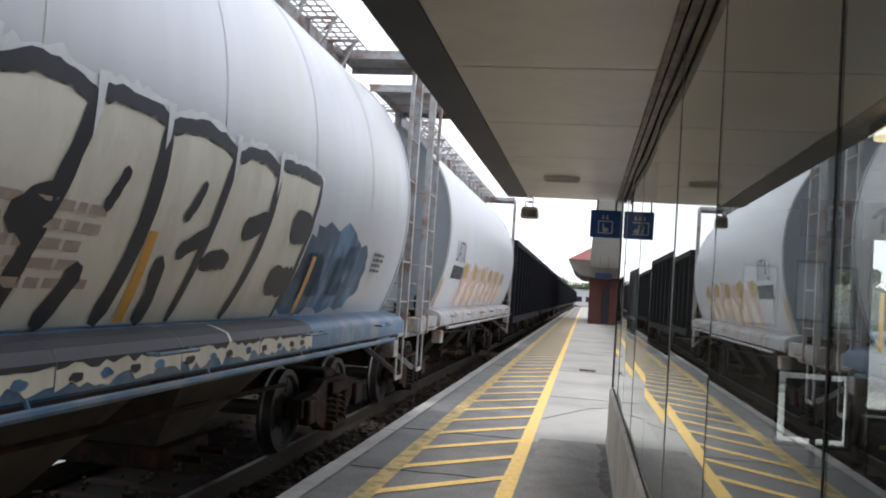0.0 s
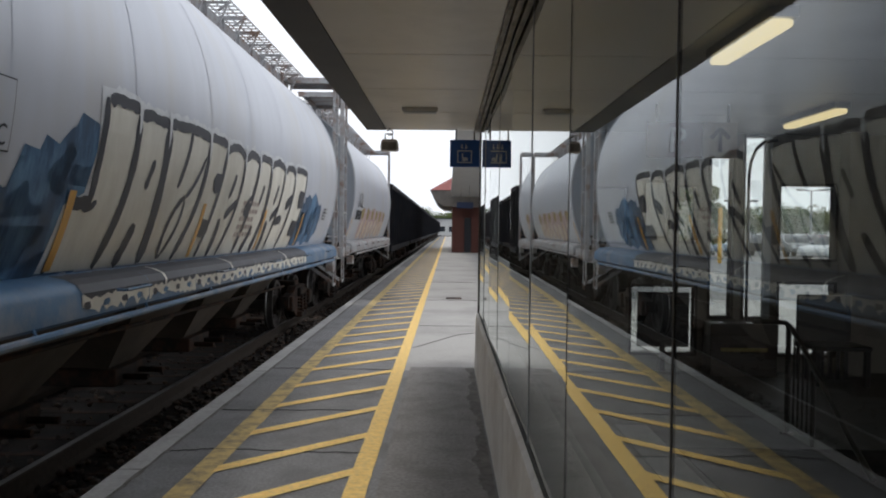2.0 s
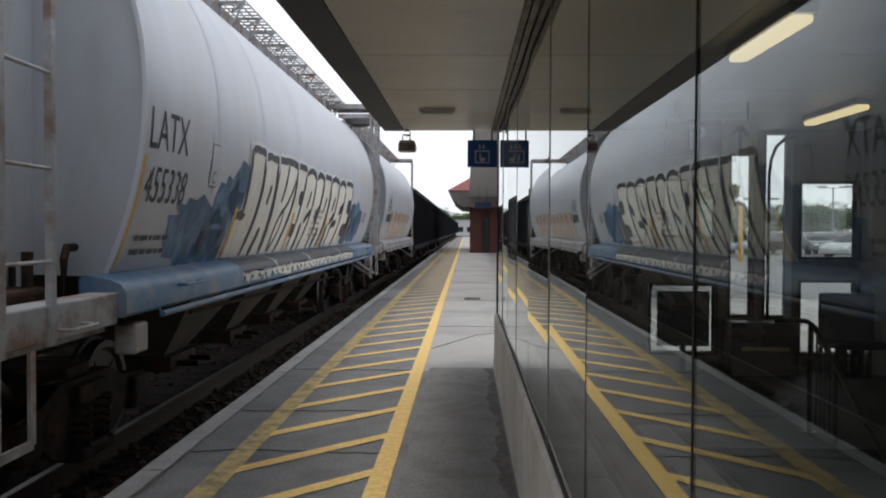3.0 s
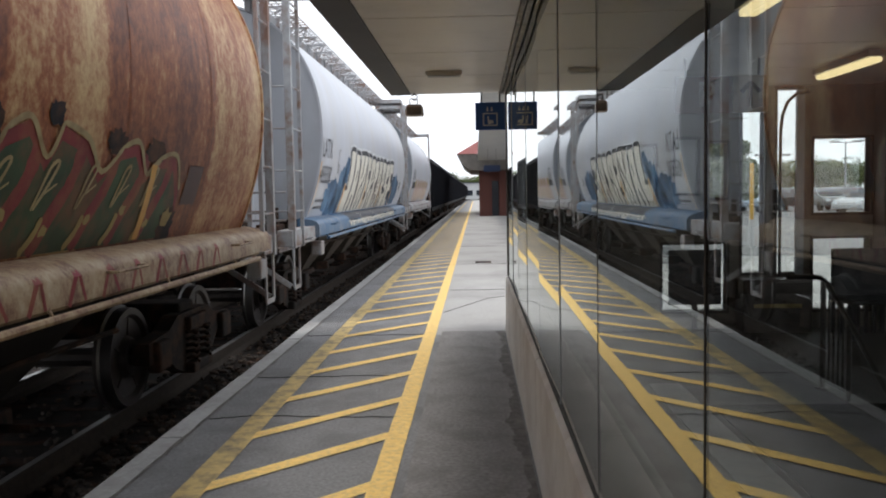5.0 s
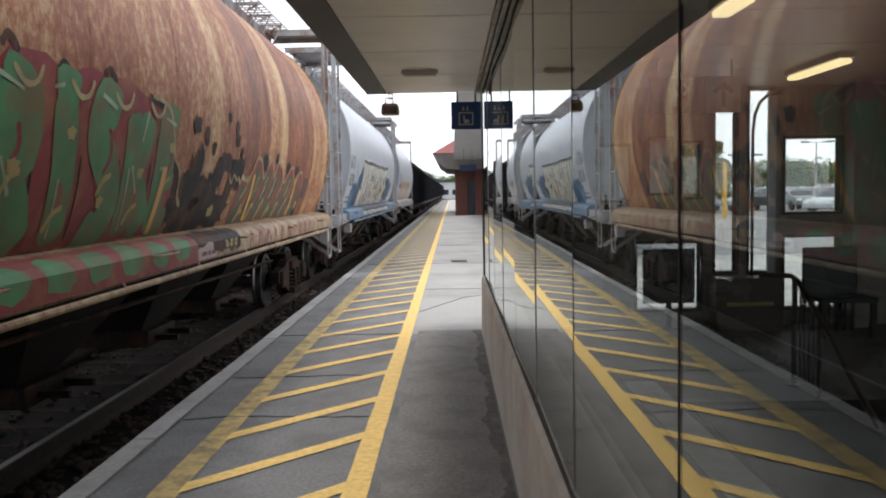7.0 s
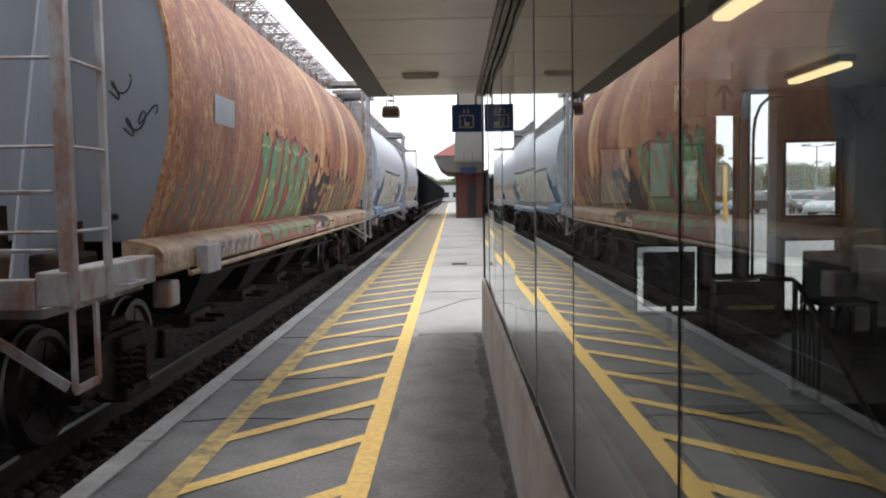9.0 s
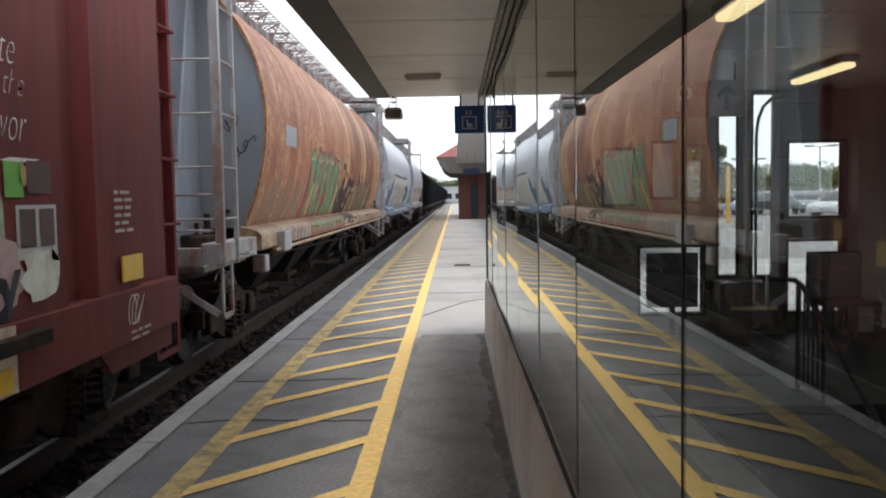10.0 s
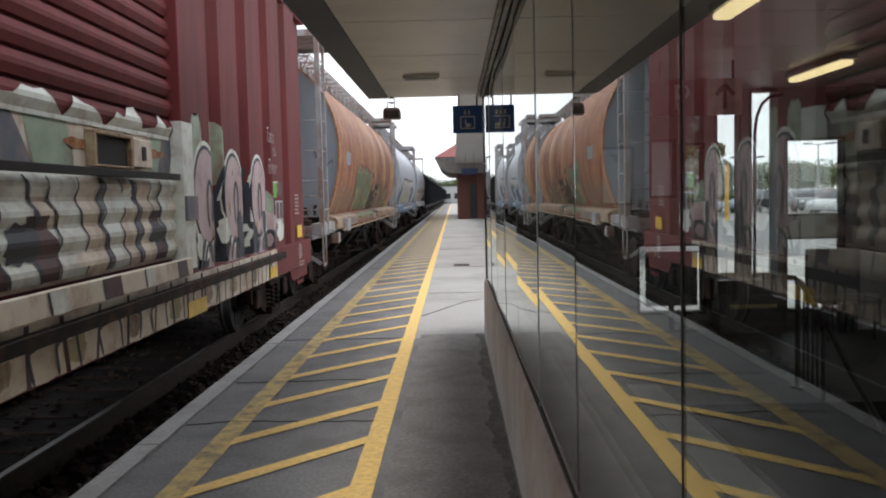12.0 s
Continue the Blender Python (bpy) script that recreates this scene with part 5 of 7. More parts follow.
pale += [stroke([(y - O3, 1.95), (y + 0.12 - O3, 1.88), (y + 0.16 - O3, 1.96), (y + 0.34 - O3, 1.90)], 0.03, 0.3) for y in (-13.1, -12.75)]
gold += [blob(-13.45 - O3, 1.60, 0.16, 0.10, 0.4, 12, spikes=0.6), blob(-9.15 - O3, 1.60, 0.16, 0.12, 0.4, 12, spikes=0.6)]
# red notches between the green letters of the first tag, pale edges above it
notch = [stroke([(-17.80 + 0.57 * k - O3, 1.60 + 0.3 * (k % 2)), (-17.72 + 0.57 * k - O3, 1.72 + 0.3 * (k % 2)), (-17.76 + 0.57 * k - O3, 1.84 + 0.3 * (k % 2))], 0.045, 0.3) for k in range(6)]
pale += [stroke([(-17.9 + 0.62 * k - O3, 2.42), (-17.78 + 0.62 * k - O3, 2.34), (-17.66 + 0.62 * k - O3, 2.36), (-17.6 + 0.62 * k - O3, 2.45)], 0.035, 0.3) for k in range(5)]
pale += [stroke([(y + 0.11 - O3, z + 0.01) for y, z in ground[i:i + 4]], 0.035, 0.3) for i in (11, 14)]
dark += [blob(y - O3, z, w, h, 0.3, 20, spikes=0.25) for y, z, w, h in ((-14.25, 1.86, 0.30, 0.46), (-13.95, 1.68, 0.5, 0.44), (-13.55, 1.84, 0.22, 0.40), (-13.7, 1.56, 0.7, 0.22), (-12.9, 1.9, 0.3, 0.16), (-14.0, 2.28, 0.12, 0.16), (-13.75, 2.18, 0.10, 0.12), (-12.95, 2.3, 0.14, 0.12), (-12.75, 2.2, 0.10, 0.10))]
worn = []
for k in range(9):                               # worn upright sprays near the grey end
    y = -20.75 + 0.29 * k - O3
    worn.append(stroke([(y, 1.465), (y + 0.04, 1.62), (y + 0.09, 1.78), (y + 0.13, 1.90 + 0.09 * (k % 3))], 0.12, 0.4))
paint(rust, "graffiti_worn", worn, WORN_SPRAY, on_body(0.004), "worn grey-green upright sprays")
red_base, red = red[:2], red[2:]
paint(rust, "graffiti_red", red_base, RED_SPRAY, on_body(0.005), "dark red graffiti outlines")
paint(rust, "graffiti_band", second, DARK_GREEN, on_body(0.0058), "dark faded green graffiti fill")
paint(rust, "graffiti_streak", red, RED_SPRAY, on_body(0.0064), "dark red strokes between the letters")
paint(rust, "graffiti_dark", dark, FADED_BLACK, on_body(0.007), "black sprayed patches")
paint(rust, "graffiti_green", green, GREEN_SPRAY, on_body(0.009), "green graffiti letter fill")
paint(rust, "graffiti_notch", notch, RED_SPRAY, on_body(0.0098), "dark red strokes across the green")
paint(rust, "graffiti_edge", pale, OLD_CREAM, on_body(0.0112), "thin pale yellow edges")
paint(rust, "graffiti_gold", gold, OCHRE_SPRAY, on_body(0.0105), "ochre sprayed strokes")
paint(rust, "graffiti_highlight", mint, MINT_SPRAY, on_body(0.012), "pale green highlights")
paint(rust, "stencil_box", [shape([(-8.95 - O3, 1.70), (-8.62 - O3, 1.70), (-8.58 - O3, 2.0), (-8.91 - O3, 2.0)])], BROWN_SPRAY, on_body(0.007), "dark stencilled box")
for y in (-17.62, -15.02, -12.12, -9.66):
    paint(rust, "reflective_strip", strip(y - O3, 1.47, 1.98, 0.09), AMBER, on_body(0.014), "amber reflective strip")
sill_red = []
for k in range(11):                              # red peaks on the pale sill
    y = -12.6 + 0.40 * k - O3
    sill_red.append(stroke([(y, 1.19), (y + 0.10, 1.36)], 0.07, 0.2))
    sill_red.append(stroke([(y + 0.12, 1.37), (y + 0.16 + 0.03 * (k % 3), 1.20)], 0.05, 0.2))
sill_red.append(jagged(-18.2 - O3, -14.4 - O3, 1.435, 1.20, 0.004, 0.004))
sill_slate = [jagged(-14.4 - O3, -13.9 - O3, 1.43, 1.33, 0.008, 0.03), jagged(-13.95 - O3, -13.0 - O3, 1.43, 1.24, 0.008, 0.035)]
sill_gold = [blob(-13.5 + 0.16 * (k % 3) - O3, 1.28 + 0.035 * (k // 3), 0.10, 0.035, 0.4, 12, spikes=0.7) for k in range(6)]
paint(rust, "graffiti_sill_pink", [jagged(-14.38 - O3, -13.85 - O3, 1.34, 1.21, 0.01, 0.006)], PINK_SPRAY, on_sill(0.003), "pale pink patch on the sill", SILL_CUTS)
paint(rust, "sill_lettering", lines_of_bars(-14.3 - O3, 1.235, 0.4, 1, 0.035), BROWN_SPRAY, on_sill(0.0045), "small dark lettering on the sill", SILL_CUTS)
paint(rust, "graffiti_sill_dark", sill_slate, FADED_BLACK, on_sill(0.004), "black patch on the sill", SILL_CUTS)
paint(rust, "graffiti_sill_gold", sill_gold, OCHRE_SPRAY, on_sill(0.006), "small ochre flowers on the sill", SILL_CUTS)
sill_worn = [stroke([(-20.4 + 0.27 * k - O3, 1.20), (-20.33 + 0.27 * k - O3, 1.29), (-20.22 + 0.27 * k - O3, 1.37 - 0.02 * (k % 3))], 0.08, 0.4) for k in range(8)]
paint(rust, "graffiti_sill_worn", sill_worn, SLATE_SPRAY, on_sill(0.004), "worn grey sprays on the sill", SILL_CUTS)
sill_green = [blob(-17.9 + 0.52 * k - O3, 1.33, 0.36, 0.19, 0.2, 16) for k in range(7)]
paint(rust, "graffiti_sill", sill_red, RED_SPRAY, on_sill(0.003), "red sprayed marks on the sill", SILL_CUTS)
paint(rust, "graffiti_sill_green", sill_green, GREEN_SPRAY, on_sill(0.005), "green sprayed marks on the sill", SILL_CUTS)
for x, z, n in ((1.14, 2.56, 3.0), (1.24, 2.28, 5.0)):
    bm = bmesh.new()
    tube(bm, [(x + 0.032 * a + 0.05 * math.sin(a * 2.1), -H3 + 0.032, z + 0.02 * a + 0.06 * math.cos(a * 2.7 + x)) for a in [0.25 * j for j in range(int(n * 6))]], 0.007, 5)
    part("scribble", bm, BLACK_SPRAY, rust, "thin black marker scribble")
boxed("sill_box", PALE_STEEL, (1.60, 1.70, -H3 + 0.55, -H3 + 0.95, 1.12, 1.36), rust, 0.01)


# the red boxcar
RIDGE = 0.158                                    # from ridge to ridge on its door


def boxcar(y0, y1):
    L = y1 - y0
    H = L / 2
    car = empty("boxcar", pose(TRACK_X, (y0 + y1) / 2, RAIL_Z), "dark red ribbed boxcar with pale graffiti along its lower half", "railway car", "freight cars")
    X = 1.46
    boxed("body", BOX_RED, (-X, X, -H + 0.85, H - 0.85, 1.05, 4.55), car, 0.01)
    for d in (-1, 1):
        boxed("end_bay", BOX_RED, (-1.20, 1.20, min(d * (H - 0.852), d * H), max(d * (H - 0.852), d * H), 0.85, 4.54), car, 0.01)
    bm = bmesh.new()
    prism(bm, [(-1.56, 4.5), (-1.56, 4.6), (0, 4.72), (1.56, 4.6), (1.56, 4.5)], 1, -H + 0.7, H - 0.7)
    part("roof", bm, GREY_CAR, car)
    for s in (-1, 1):
        boxed("side_sill", BOX_RED, (min(s * (X + 0.002), s * (X + 0.10)), max(s * (X + 0.002), s * (X + 0.10)), -H + 0.855, H - 0.855, 0.80, 1.16), car, 0.012)
        boxed("top_chord", BOX_RED, (min(s * (X + 0.002), s * (X + 0.09)), max(s * (X + 0.002), s * (X + 0.09)), -H + 0.855, H - 0.855, 4.35, 4.498), car, 0.01)
        # ribs on both sides of the door
        D0, D1 = H - 6.65, H - 10.1          # door's ends
        ys = [H - 1.95 - 1.07 * k for k in range(5)] + [D1 - 0.7 - 1.07 * k for k in range(int((D1 + H - 1.5) / 1.07))]
        for i, y in enumerate(ys):
            bm = bmesh.new()
            w = 0.33
            prism(bm, [(s * (X + 0.002), y - 0.10 - w), (s * (X + 0.085), y - w), (s * (X + 0.085), y + w), (s * (X + 0.002), y + 0.10 + w)], 2, 1.162, 4.348)
            part("rib", bm, BOX_RED, car)
        for d in (-1, 1):
            boxed("corner_post", BOX_RED, (min(s * 1.202, s * 1.27), max(s * 1.202, s * 1.27), d * H - (0.07 if d > 0 else 0), d * H + (0.07 if d < 0 else 0), 0.86, 4.5), car, 0.006)
        # plug door: upright frame and level corrugations
        boxed("door_panel", SAND_SPRAY, (min(s * (X + 0.002), s * (X + 0.022)), max(s * (X + 0.002), s * (X + 0.022)), D1 + 0.135, D0 - 0.135, 1.30, 2.30), car)
        for k in range(19):
            z = 1.32 + RIDGE * k
            if 1.93 < z < 2.25:                  # plain panel behind the latch
                continue
            bm = bmesh.new()
            prism(bm, [(s * (X + 0.003), z), (s * (X + 0.03), z + 0.004), (s * (X + 0.054), z + 0.055), (s * (X + 0.054), z + 0.085), (s * (X + 0.03), z + 0.134), (s * (X + 0.003), z + 0.138)], 1, D1 + 0.14, D0 - 0.14)
            part("door_corrugation", bm, BOX_RED if z > 2.25 else (SAND_SPRAY, PALE_MINT)[k % 2], car)
        for y in (D0, D1):
            boxed("door_post", BOX_RED, (min(s * (X + 0.002), s * (X + 0.12)), max(s * (X + 0.002), s * (X + 0.12)), y - 0.13, y + 0.13, 1.162, 4.348), car, 0.01)
        boxed("door_track", TRUCK, (min(s * (X + 0.102), s * (X + 0.17)), max(s * (X + 0.102), s * (X + 0.17)), D1 - 0.5, D0 + 3.6, 1.02, 1.10), car, 0.008)
        boxed("door_rail", SAND_SPRAY, (min(s * (X + 0.11), s * (X + 0.16)), max(s * (X + 0.11), s * (X + 0.16)), D1 + 0.1, D0 - 0.1, 1.16, 1.30), car, 0.008)
        # ladder at each corner
        for d in (-1, 1):
            for z in (0.99, 1.55, 2.10, 2.65, 3.20, 3.75, 4.25):
                bm = bmesh.new()
                grab(bm, s * 1.20, d * (H - 0.72), d * (H - 0.10), z, s * 0.13, 0.014)
                part("rung", bm, BOX_RED, car)
            bm = bmesh.new()
            ya, yb = d * (H - 0.62), d * (H - 0.1)
            for p, q in (((s * 1.28, ya, 0.88), (s * 1.28, ya, 0.45)), ((s * 1.28, yb, 0.88), (s * 1.28, yb, 0.45)), ((s * 1.28, ya, 0.45), (s * 1.28, yb, 0.45))):
                beam(bm, p, q, 0.05, 0.02, (1, 0, 0))
            part("stirrup_step", bm, BOX_RED, car)
            bm = bmesh.new()
            prism(bm, [(d * (H - 0.86), 0.80), (d * (H - 2.2), 0.80), (d * (H - 2.0), 0.62), (d * (H - 0.86), 0.62)], 0, min(s * (X + 0.01), s * (X + 0.03)), max(s * (X + 0.01), s * (X + 0.03)))
            part("corner_plate", bm, BOX_RED, car)
    for d in (-1, 1):
        boxed("end_sill", BOX_RED, (-1.19, 1.19, min(d * (H + 0.002), d * (H + 0.12)), max(d * (H + 0.002), d * (H + 0.12)), 0.8, 1.2), car)
        for k in range(7):
            bm = bmesh.new()
            bar(bm, (-1.15, d * H, 1.5 + 0.42 * k), (1.15, d * H, 1.5 + 0.42 * k), 0.07, 8)
            part("end_corrugation", bm, BOX_RED, car)
        coupler(car, d * (H + 0.35), d)
        truck(car, d * (H - 1.55))
    return car, H, X


boxy, H4, BX = boxcar(-39.4, -23.15)


def on_box(off):
    return lambda y, z: Vector((BX + off, y, z))


def rib_fit(off):
    """Paint over the ribbed side: proud on the ribs, back between them."""
    def f(y, z):
        u = (H4 - 1.95 - y) % 1.07
        u = min(u, 1.07 - u)
        k = max(0.0, min(1.0, (0.43 - u) / 0.10))
        return Vector((BX + off + 0.083 * k, y, z))
    return f


def paint_ribs(name, bms, material, off, label):
    f = rib_fit(off)
    for bm in bms:
        bmesh.ops.triangulate(bm, faces=bm.faces[:])
        for k in range(6):
            for u in (-0.43, -0.33, 0.33, 0.43):
                bmesh.ops.bisect_plane(bm, geom=bm.verts[:] + bm.edges[:] + bm.faces[:], plane_co=(H4 - 1.95 - 1.07 * k + u, 0, 0), plane_no=(1, 0, 0))
        for v in bm.verts:
            v.co = f(v.co.x, v.co.y)
        part(name, bm, material, boxy, label)


def ring_shape(cx, cy, w, h, n=24, lean=0.0):
    return shape([(cx + w / 2 * math.cos(k * math.tau / n) + lean * h / 2 * math.sin(k * math.tau / n), cy + h / 2 * math.sin(k * math.tau / n)) for k in range(n)])


F = H4 - 0.9
paint_ribs("graffiti_green", [blob(F - 5.40, 2.1, 0.35, 0.8, 0.12, 20), blob(F - 4.72, 2.2, 0.36, 0.62, 0.15, 20), blob(F - 3.78, 2.1, 0.26, 0.7, 0.15, 18), blob(F - 2.55, 1.5, 0.26, 0.7, 0.12)], MINT_SPRAY, 0.004, "pale green sprayed background")
paint_ribs("graffiti_base", [blob(F - 4.0, 1.42, 3.5, 0.62, 0.06, 40)], PINK_SPRAY, 0.006, "pale sprayed ground under the letters")
paint_ribs("graffiti_halo", [ring_shape(F - 5.18, 1.80, 0.82, 0.98), ring_shape(F - 4.25, 1.78, 0.82, 0.98), ring_shape(F - 3.20, 1.78, 0.78, 0.98)], PALE_MINT, 0.007, "pale sprayed rim round the letters")
paint_ribs("graffiti_black", [blob(F - 3.73, 1.78, 0.30, 0.56, 0.12, 18), blob(F - 2.72, 1.66, 0.26, 0.62, 0.12, 18), blob(F - 4.72, 1.5, 0.26, 0.5, 0.2, 18), blob(F - 5.40, 1.32, 0.5, 0.3, 0.2, 20, spikes=0.3), ring_shape(F - 5.18, 1.80, 0.74, 0.90), ring_shape(F - 4.25, 1.78, 0.74, 0.90), ring_shape(F - 3.20, 1.78, 0.70, 0.90)] +
           [strip(F - 5.5 + 0.62 * k, 1.17, 1.52, 0.32, 0.1) for k in range(5)] + [strip(F - 3.72, 1.3, 1.95, 0.18), strip(F - 2.78, 1.3, 1.85, 0.2)], BLACK_SPRAY, 0.008, "black graffiti shadows")
paint_ribs("graffiti_pink", [ring_shape(F - 5.18, 1.80, 0.67, 0.83), ring_shape(F - 4.25, 1.78, 0.67, 0.83), ring_shape(F - 3.20, 1.78, 0.63, 0.83)], PINK_SPRAY, 0.012, "round pale pink graffiti letters")
paint_ribs("graffiti_arc", [stroke([(F - 5.75 + 0.44 * k, 1.18), (F - 5.66 + 0.44 * k, 1.34), (F - 5.55 + 0.44 * k, 1.36), (F - 5.50 + 0.44 * k, 1.20)], 0.05, 0.3) for k in range(8)]
           + [stroke([(F - 5.62 + 0.98 * k, 1.30), (F - 5.70 + 0.98 * k, 1.62), (F - 5.55 + 0.98 * k, 2.10)], 0.05, 0.3) for k in range(4)], BLACK_SPRAY, 0.0135, "black sprayed arcs")
paint_ribs("graffiti_grey", [blob(F - 5.3 + 0.8 * k, 1.36 + 0.1 * (k % 2), 0.34, 0.26, 0.3, 18, spikes=0.3) for k in range(5)], PALE_MINT, 0.0105, "pale mint patches among the letters")
paint_ribs("graffiti_rust", [blob(F - 5.0 + 0.55 * k, 1.45 + 0.22 * (k % 3), 0.05, 0.12, 0.4, 10, spikes=0.5) for k in range(6)], OCHRE_SPRAY, 0.0185, "rust runs through the paint")
paint_ribs("graffiti_core", [stroke([(F + a - 0.06, 1.52), (F + a - 0.09, 1.78), (F + a - 0.02, 1.93), (F + a + 0.06, 1.80), (F + a + 0.03, 1.56)], 0.045, 0.3) for a in (-5.08, -4.18, -3.16)] + [blob(F + a, 1.50, 0.16, 0.26, 0.3, 16, spikes=0.3) for a in (-4.86, -4.10, -2.98)] + [stroke([(F + a, 2.0), (F + a + 0.03, 2.06)], 0.03) for a in (-4.32, -4.10, -3.1)] +
           [strip(F - 5.45 + 0.42 * k, 1.17, 1.42, 0.06, 0.14) for k in range(8)], BLACK_SPRAY, 0.016, "dark hearts of the letters")
paint(boxy, "handwriting", [moved(letters("Taste", 0.27, 0.4, -0.007), F - 2.70, 2.44, 0.72), moved(letters("the", 0.20, 0.4, -0.006), F - 2.40, 2.29, 0.8), moved(letters("Flavor", 0.28, 0.4, -0.007), F - 2.66, 2.06, 0.66), strip(F - 2.45, 1.96, 1.98, 0.3, 0.1)], CHALK, on_box(0.089), "white handwritten words", [])
paint(boxy, "notice_board", [shape([(F - 2.32, 1.46), (F - 1.9, 1.46), (F - 1.9, 1.74), (F - 2.32, 1.74)])], PALE_WALL, on_box(0.089), "pale stencilled panel", [])
paint(boxy, "notice_dark", [shape([(F - 2.29, 1.52), (F - 2.13, 1.52), (F - 2.13, 1.72), (F - 2.29, 1.72)]), shape([(F - 2.09, 1.52), (F - 1.93, 1.52), (F - 1.93, 1.72), (F - 2.09, 1.72)]), shape([(F - 2.2, 1.80), (F - 1.95, 1.80), (F - 1.95, 1.97), (F - 2.2, 1.97)])],
      BROWN_SPRAY, on_box(0.092), "dark notice fields", [])
paint(boxy, "notice_green", [shape([(F - 2.42, 1.78), (F - 2.24, 1.78), (F - 2.24, 1.96), (F - 2.42, 1.96)])], GREEN_TAG, on_box(0.092), "bright green tag", [])
paint(boxy, "stencil_line", lines_of_bars(F - 1.15, 1.80, 0.28, 6, 0.022, 0.05) + lines_of_bars(F - 0.95, 0.86, 0.3, 2, 0.02, 0.045), FADED_RED, on_box(0.105), "small white stencilled lines", [])
paint(boxy, "marker_scrawl", [stroke([(F - 0.92 + 0.07 * math.cos(a + 0.6 * k) + 0.05 * k, 1.02 + 0.10 * math.sin(a * 1.1 + k)) for a in [0.5 * j for j in range(9)]], 0.012) for k in range(4)], CHALK, on_box(0.107), "white marker scrawl", [])
paint(boxy, "door_stencil", lines_of_bars(F - 7.5, 3.3, 0.62, 1, 0.06), CHALK, on_box(0.108), "small white stencilled line on the door", [])
for y, z, w, h in ((F - 1.06, 1.22, 0.34, 0.17), (F - 2.82, 0.83, 0.36, 0.12), (F - 5.86, 0.80, 0.50, 0.13)):
    boxed("reflective_plate", YELLOW_PLATE, (BX + 0.10, BX + 0.112, y, y + w, z, z + h), boxy, 0.0, "yellow reflective plate")
boxed("reflective_plate", AMBER, (1.202, 1.212, 7.64, 7.95, 1.27, 1.49), boxy, 0.0, "orange reflective plate in the ladder bay")
paint(boxy, "graffiti_sill", [jagged(F - 9.0 + 1.1 * k, F - 7.9 + 1.1 * k, 1.15, 0.815, 0.004, 0.006) for k in range(6)], SAND_SPRAY, on_box(0.104), "sand coloured graffiti on the sill", [])
for k in range(15):
    y = F - 8.8 + 0.42 * k + random.uniform(-0.1, 0.1)
    paint(boxy, "graffiti_line", strip(y, 0.815, 1.14, random.uniform(0.03, 0.065), random.uniform(-0.08, 0.08)), (FADED_BLACK, BROWN_SPRAY)[k % 2], on_box(0.107), "dark sprayed stroke on the sill", [])


for k in range(22):                              # thin outlines between the sill strokes
    y = F - 9.0 + 0.30 * k + random.uniform(-0.06, 0.06)
    paint(boxy, "graffiti_line", stroke([(y, 0.82), (y + random.uniform(-0.05, 0.05), 0.98), (y + random.uniform(-0.10, 0.10), 1.015)], 0.03, 0.3), BLACK_SPRAY, on_box(0.1085), "thin black stroke on the sill", [])
for k in range(5):                               # camouflage on the rail under the door
    y = F - 8.9 + 0.68 * k
    paint(boxy, "graffiti_rail", shape([(y, 1.165), (y + 0.16 + 0.05 * (k % 3), 1.165), (y + 0.12 + 0.05 * (k % 3), 1.295), (y - 0.04, 1.295)]), (BROWN_SPRAY, PALE_MINT)[k % 2], on_box(0.1625), "camouflage patch on the door rail", [])
    paint(boxy, "graffiti_line", stroke([(y - 0.01, 1.165), (y - 0.03, 1.23), (y - 0.05, 1.295)], 0.028, 0.3), BLACK_SPRAY, on_box(0.164), "black stroke on the door rail", [])
for k in range(7):
    paint(boxy, "graffiti_sill_patch", blob(F - 8.7 + 0.85 * k, 0.93, 0.26, 0.16, 0.25, 18), (RUST_SILL, OLD_CREAM)[k % 2], on_box(0.1055), "rusty and cream patches on the sill", [])


def on_door(off):
    """Follows the level ridges of the door."""
    def f(y, z):
        u = (z - 1.32) % RIDGE
        if 1.93 < z < 2.27:
            d = 0.0225
        elif u < 0.055:
            d = 0.03 + 0.024 * u / 0.055
        elif u < 0.085:
            d = 0.054
        else:
            d = max(0.026, 0.054 - 0.024 * (u - 0.085) / 0.049)
        return Vector((BX + d + off, y, z))
    return f


RIDGES = [1.32 + RIDGE * k + d for k in range(8) for d in (0.0, 0.055, 0.085, 0.134)]
BANDS = [(0.36, SAND_SPRAY), (0.18, BROWN_SPRAY), (0.36, PALE_MINT), (0.24, BROWN_SPRAY), (0.34, PALE_MINT), (0.28, SAND_SPRAY), (0.06, SLATE_SPRAY), (0.28, PALE_MINT), (0.22, SAND_SPRAY), (0.08, SLATE_SPRAY), (0.26, SAND_SPRAY), (0.18, BROWN_SPRAY), (0.2, PALE_MINT)]


def band_edge(y, phase, z0, z1, lean):
    """A wandering upright line between two sprayed bands."""
    return [(y + lean * (k / 10 - 0.5) + 0.035 * math.sin(k * 0.8 + phase) + random.uniform(-0.006, 0.006), z0 + (z1 - z0) * k / 10) for k in range(11)]


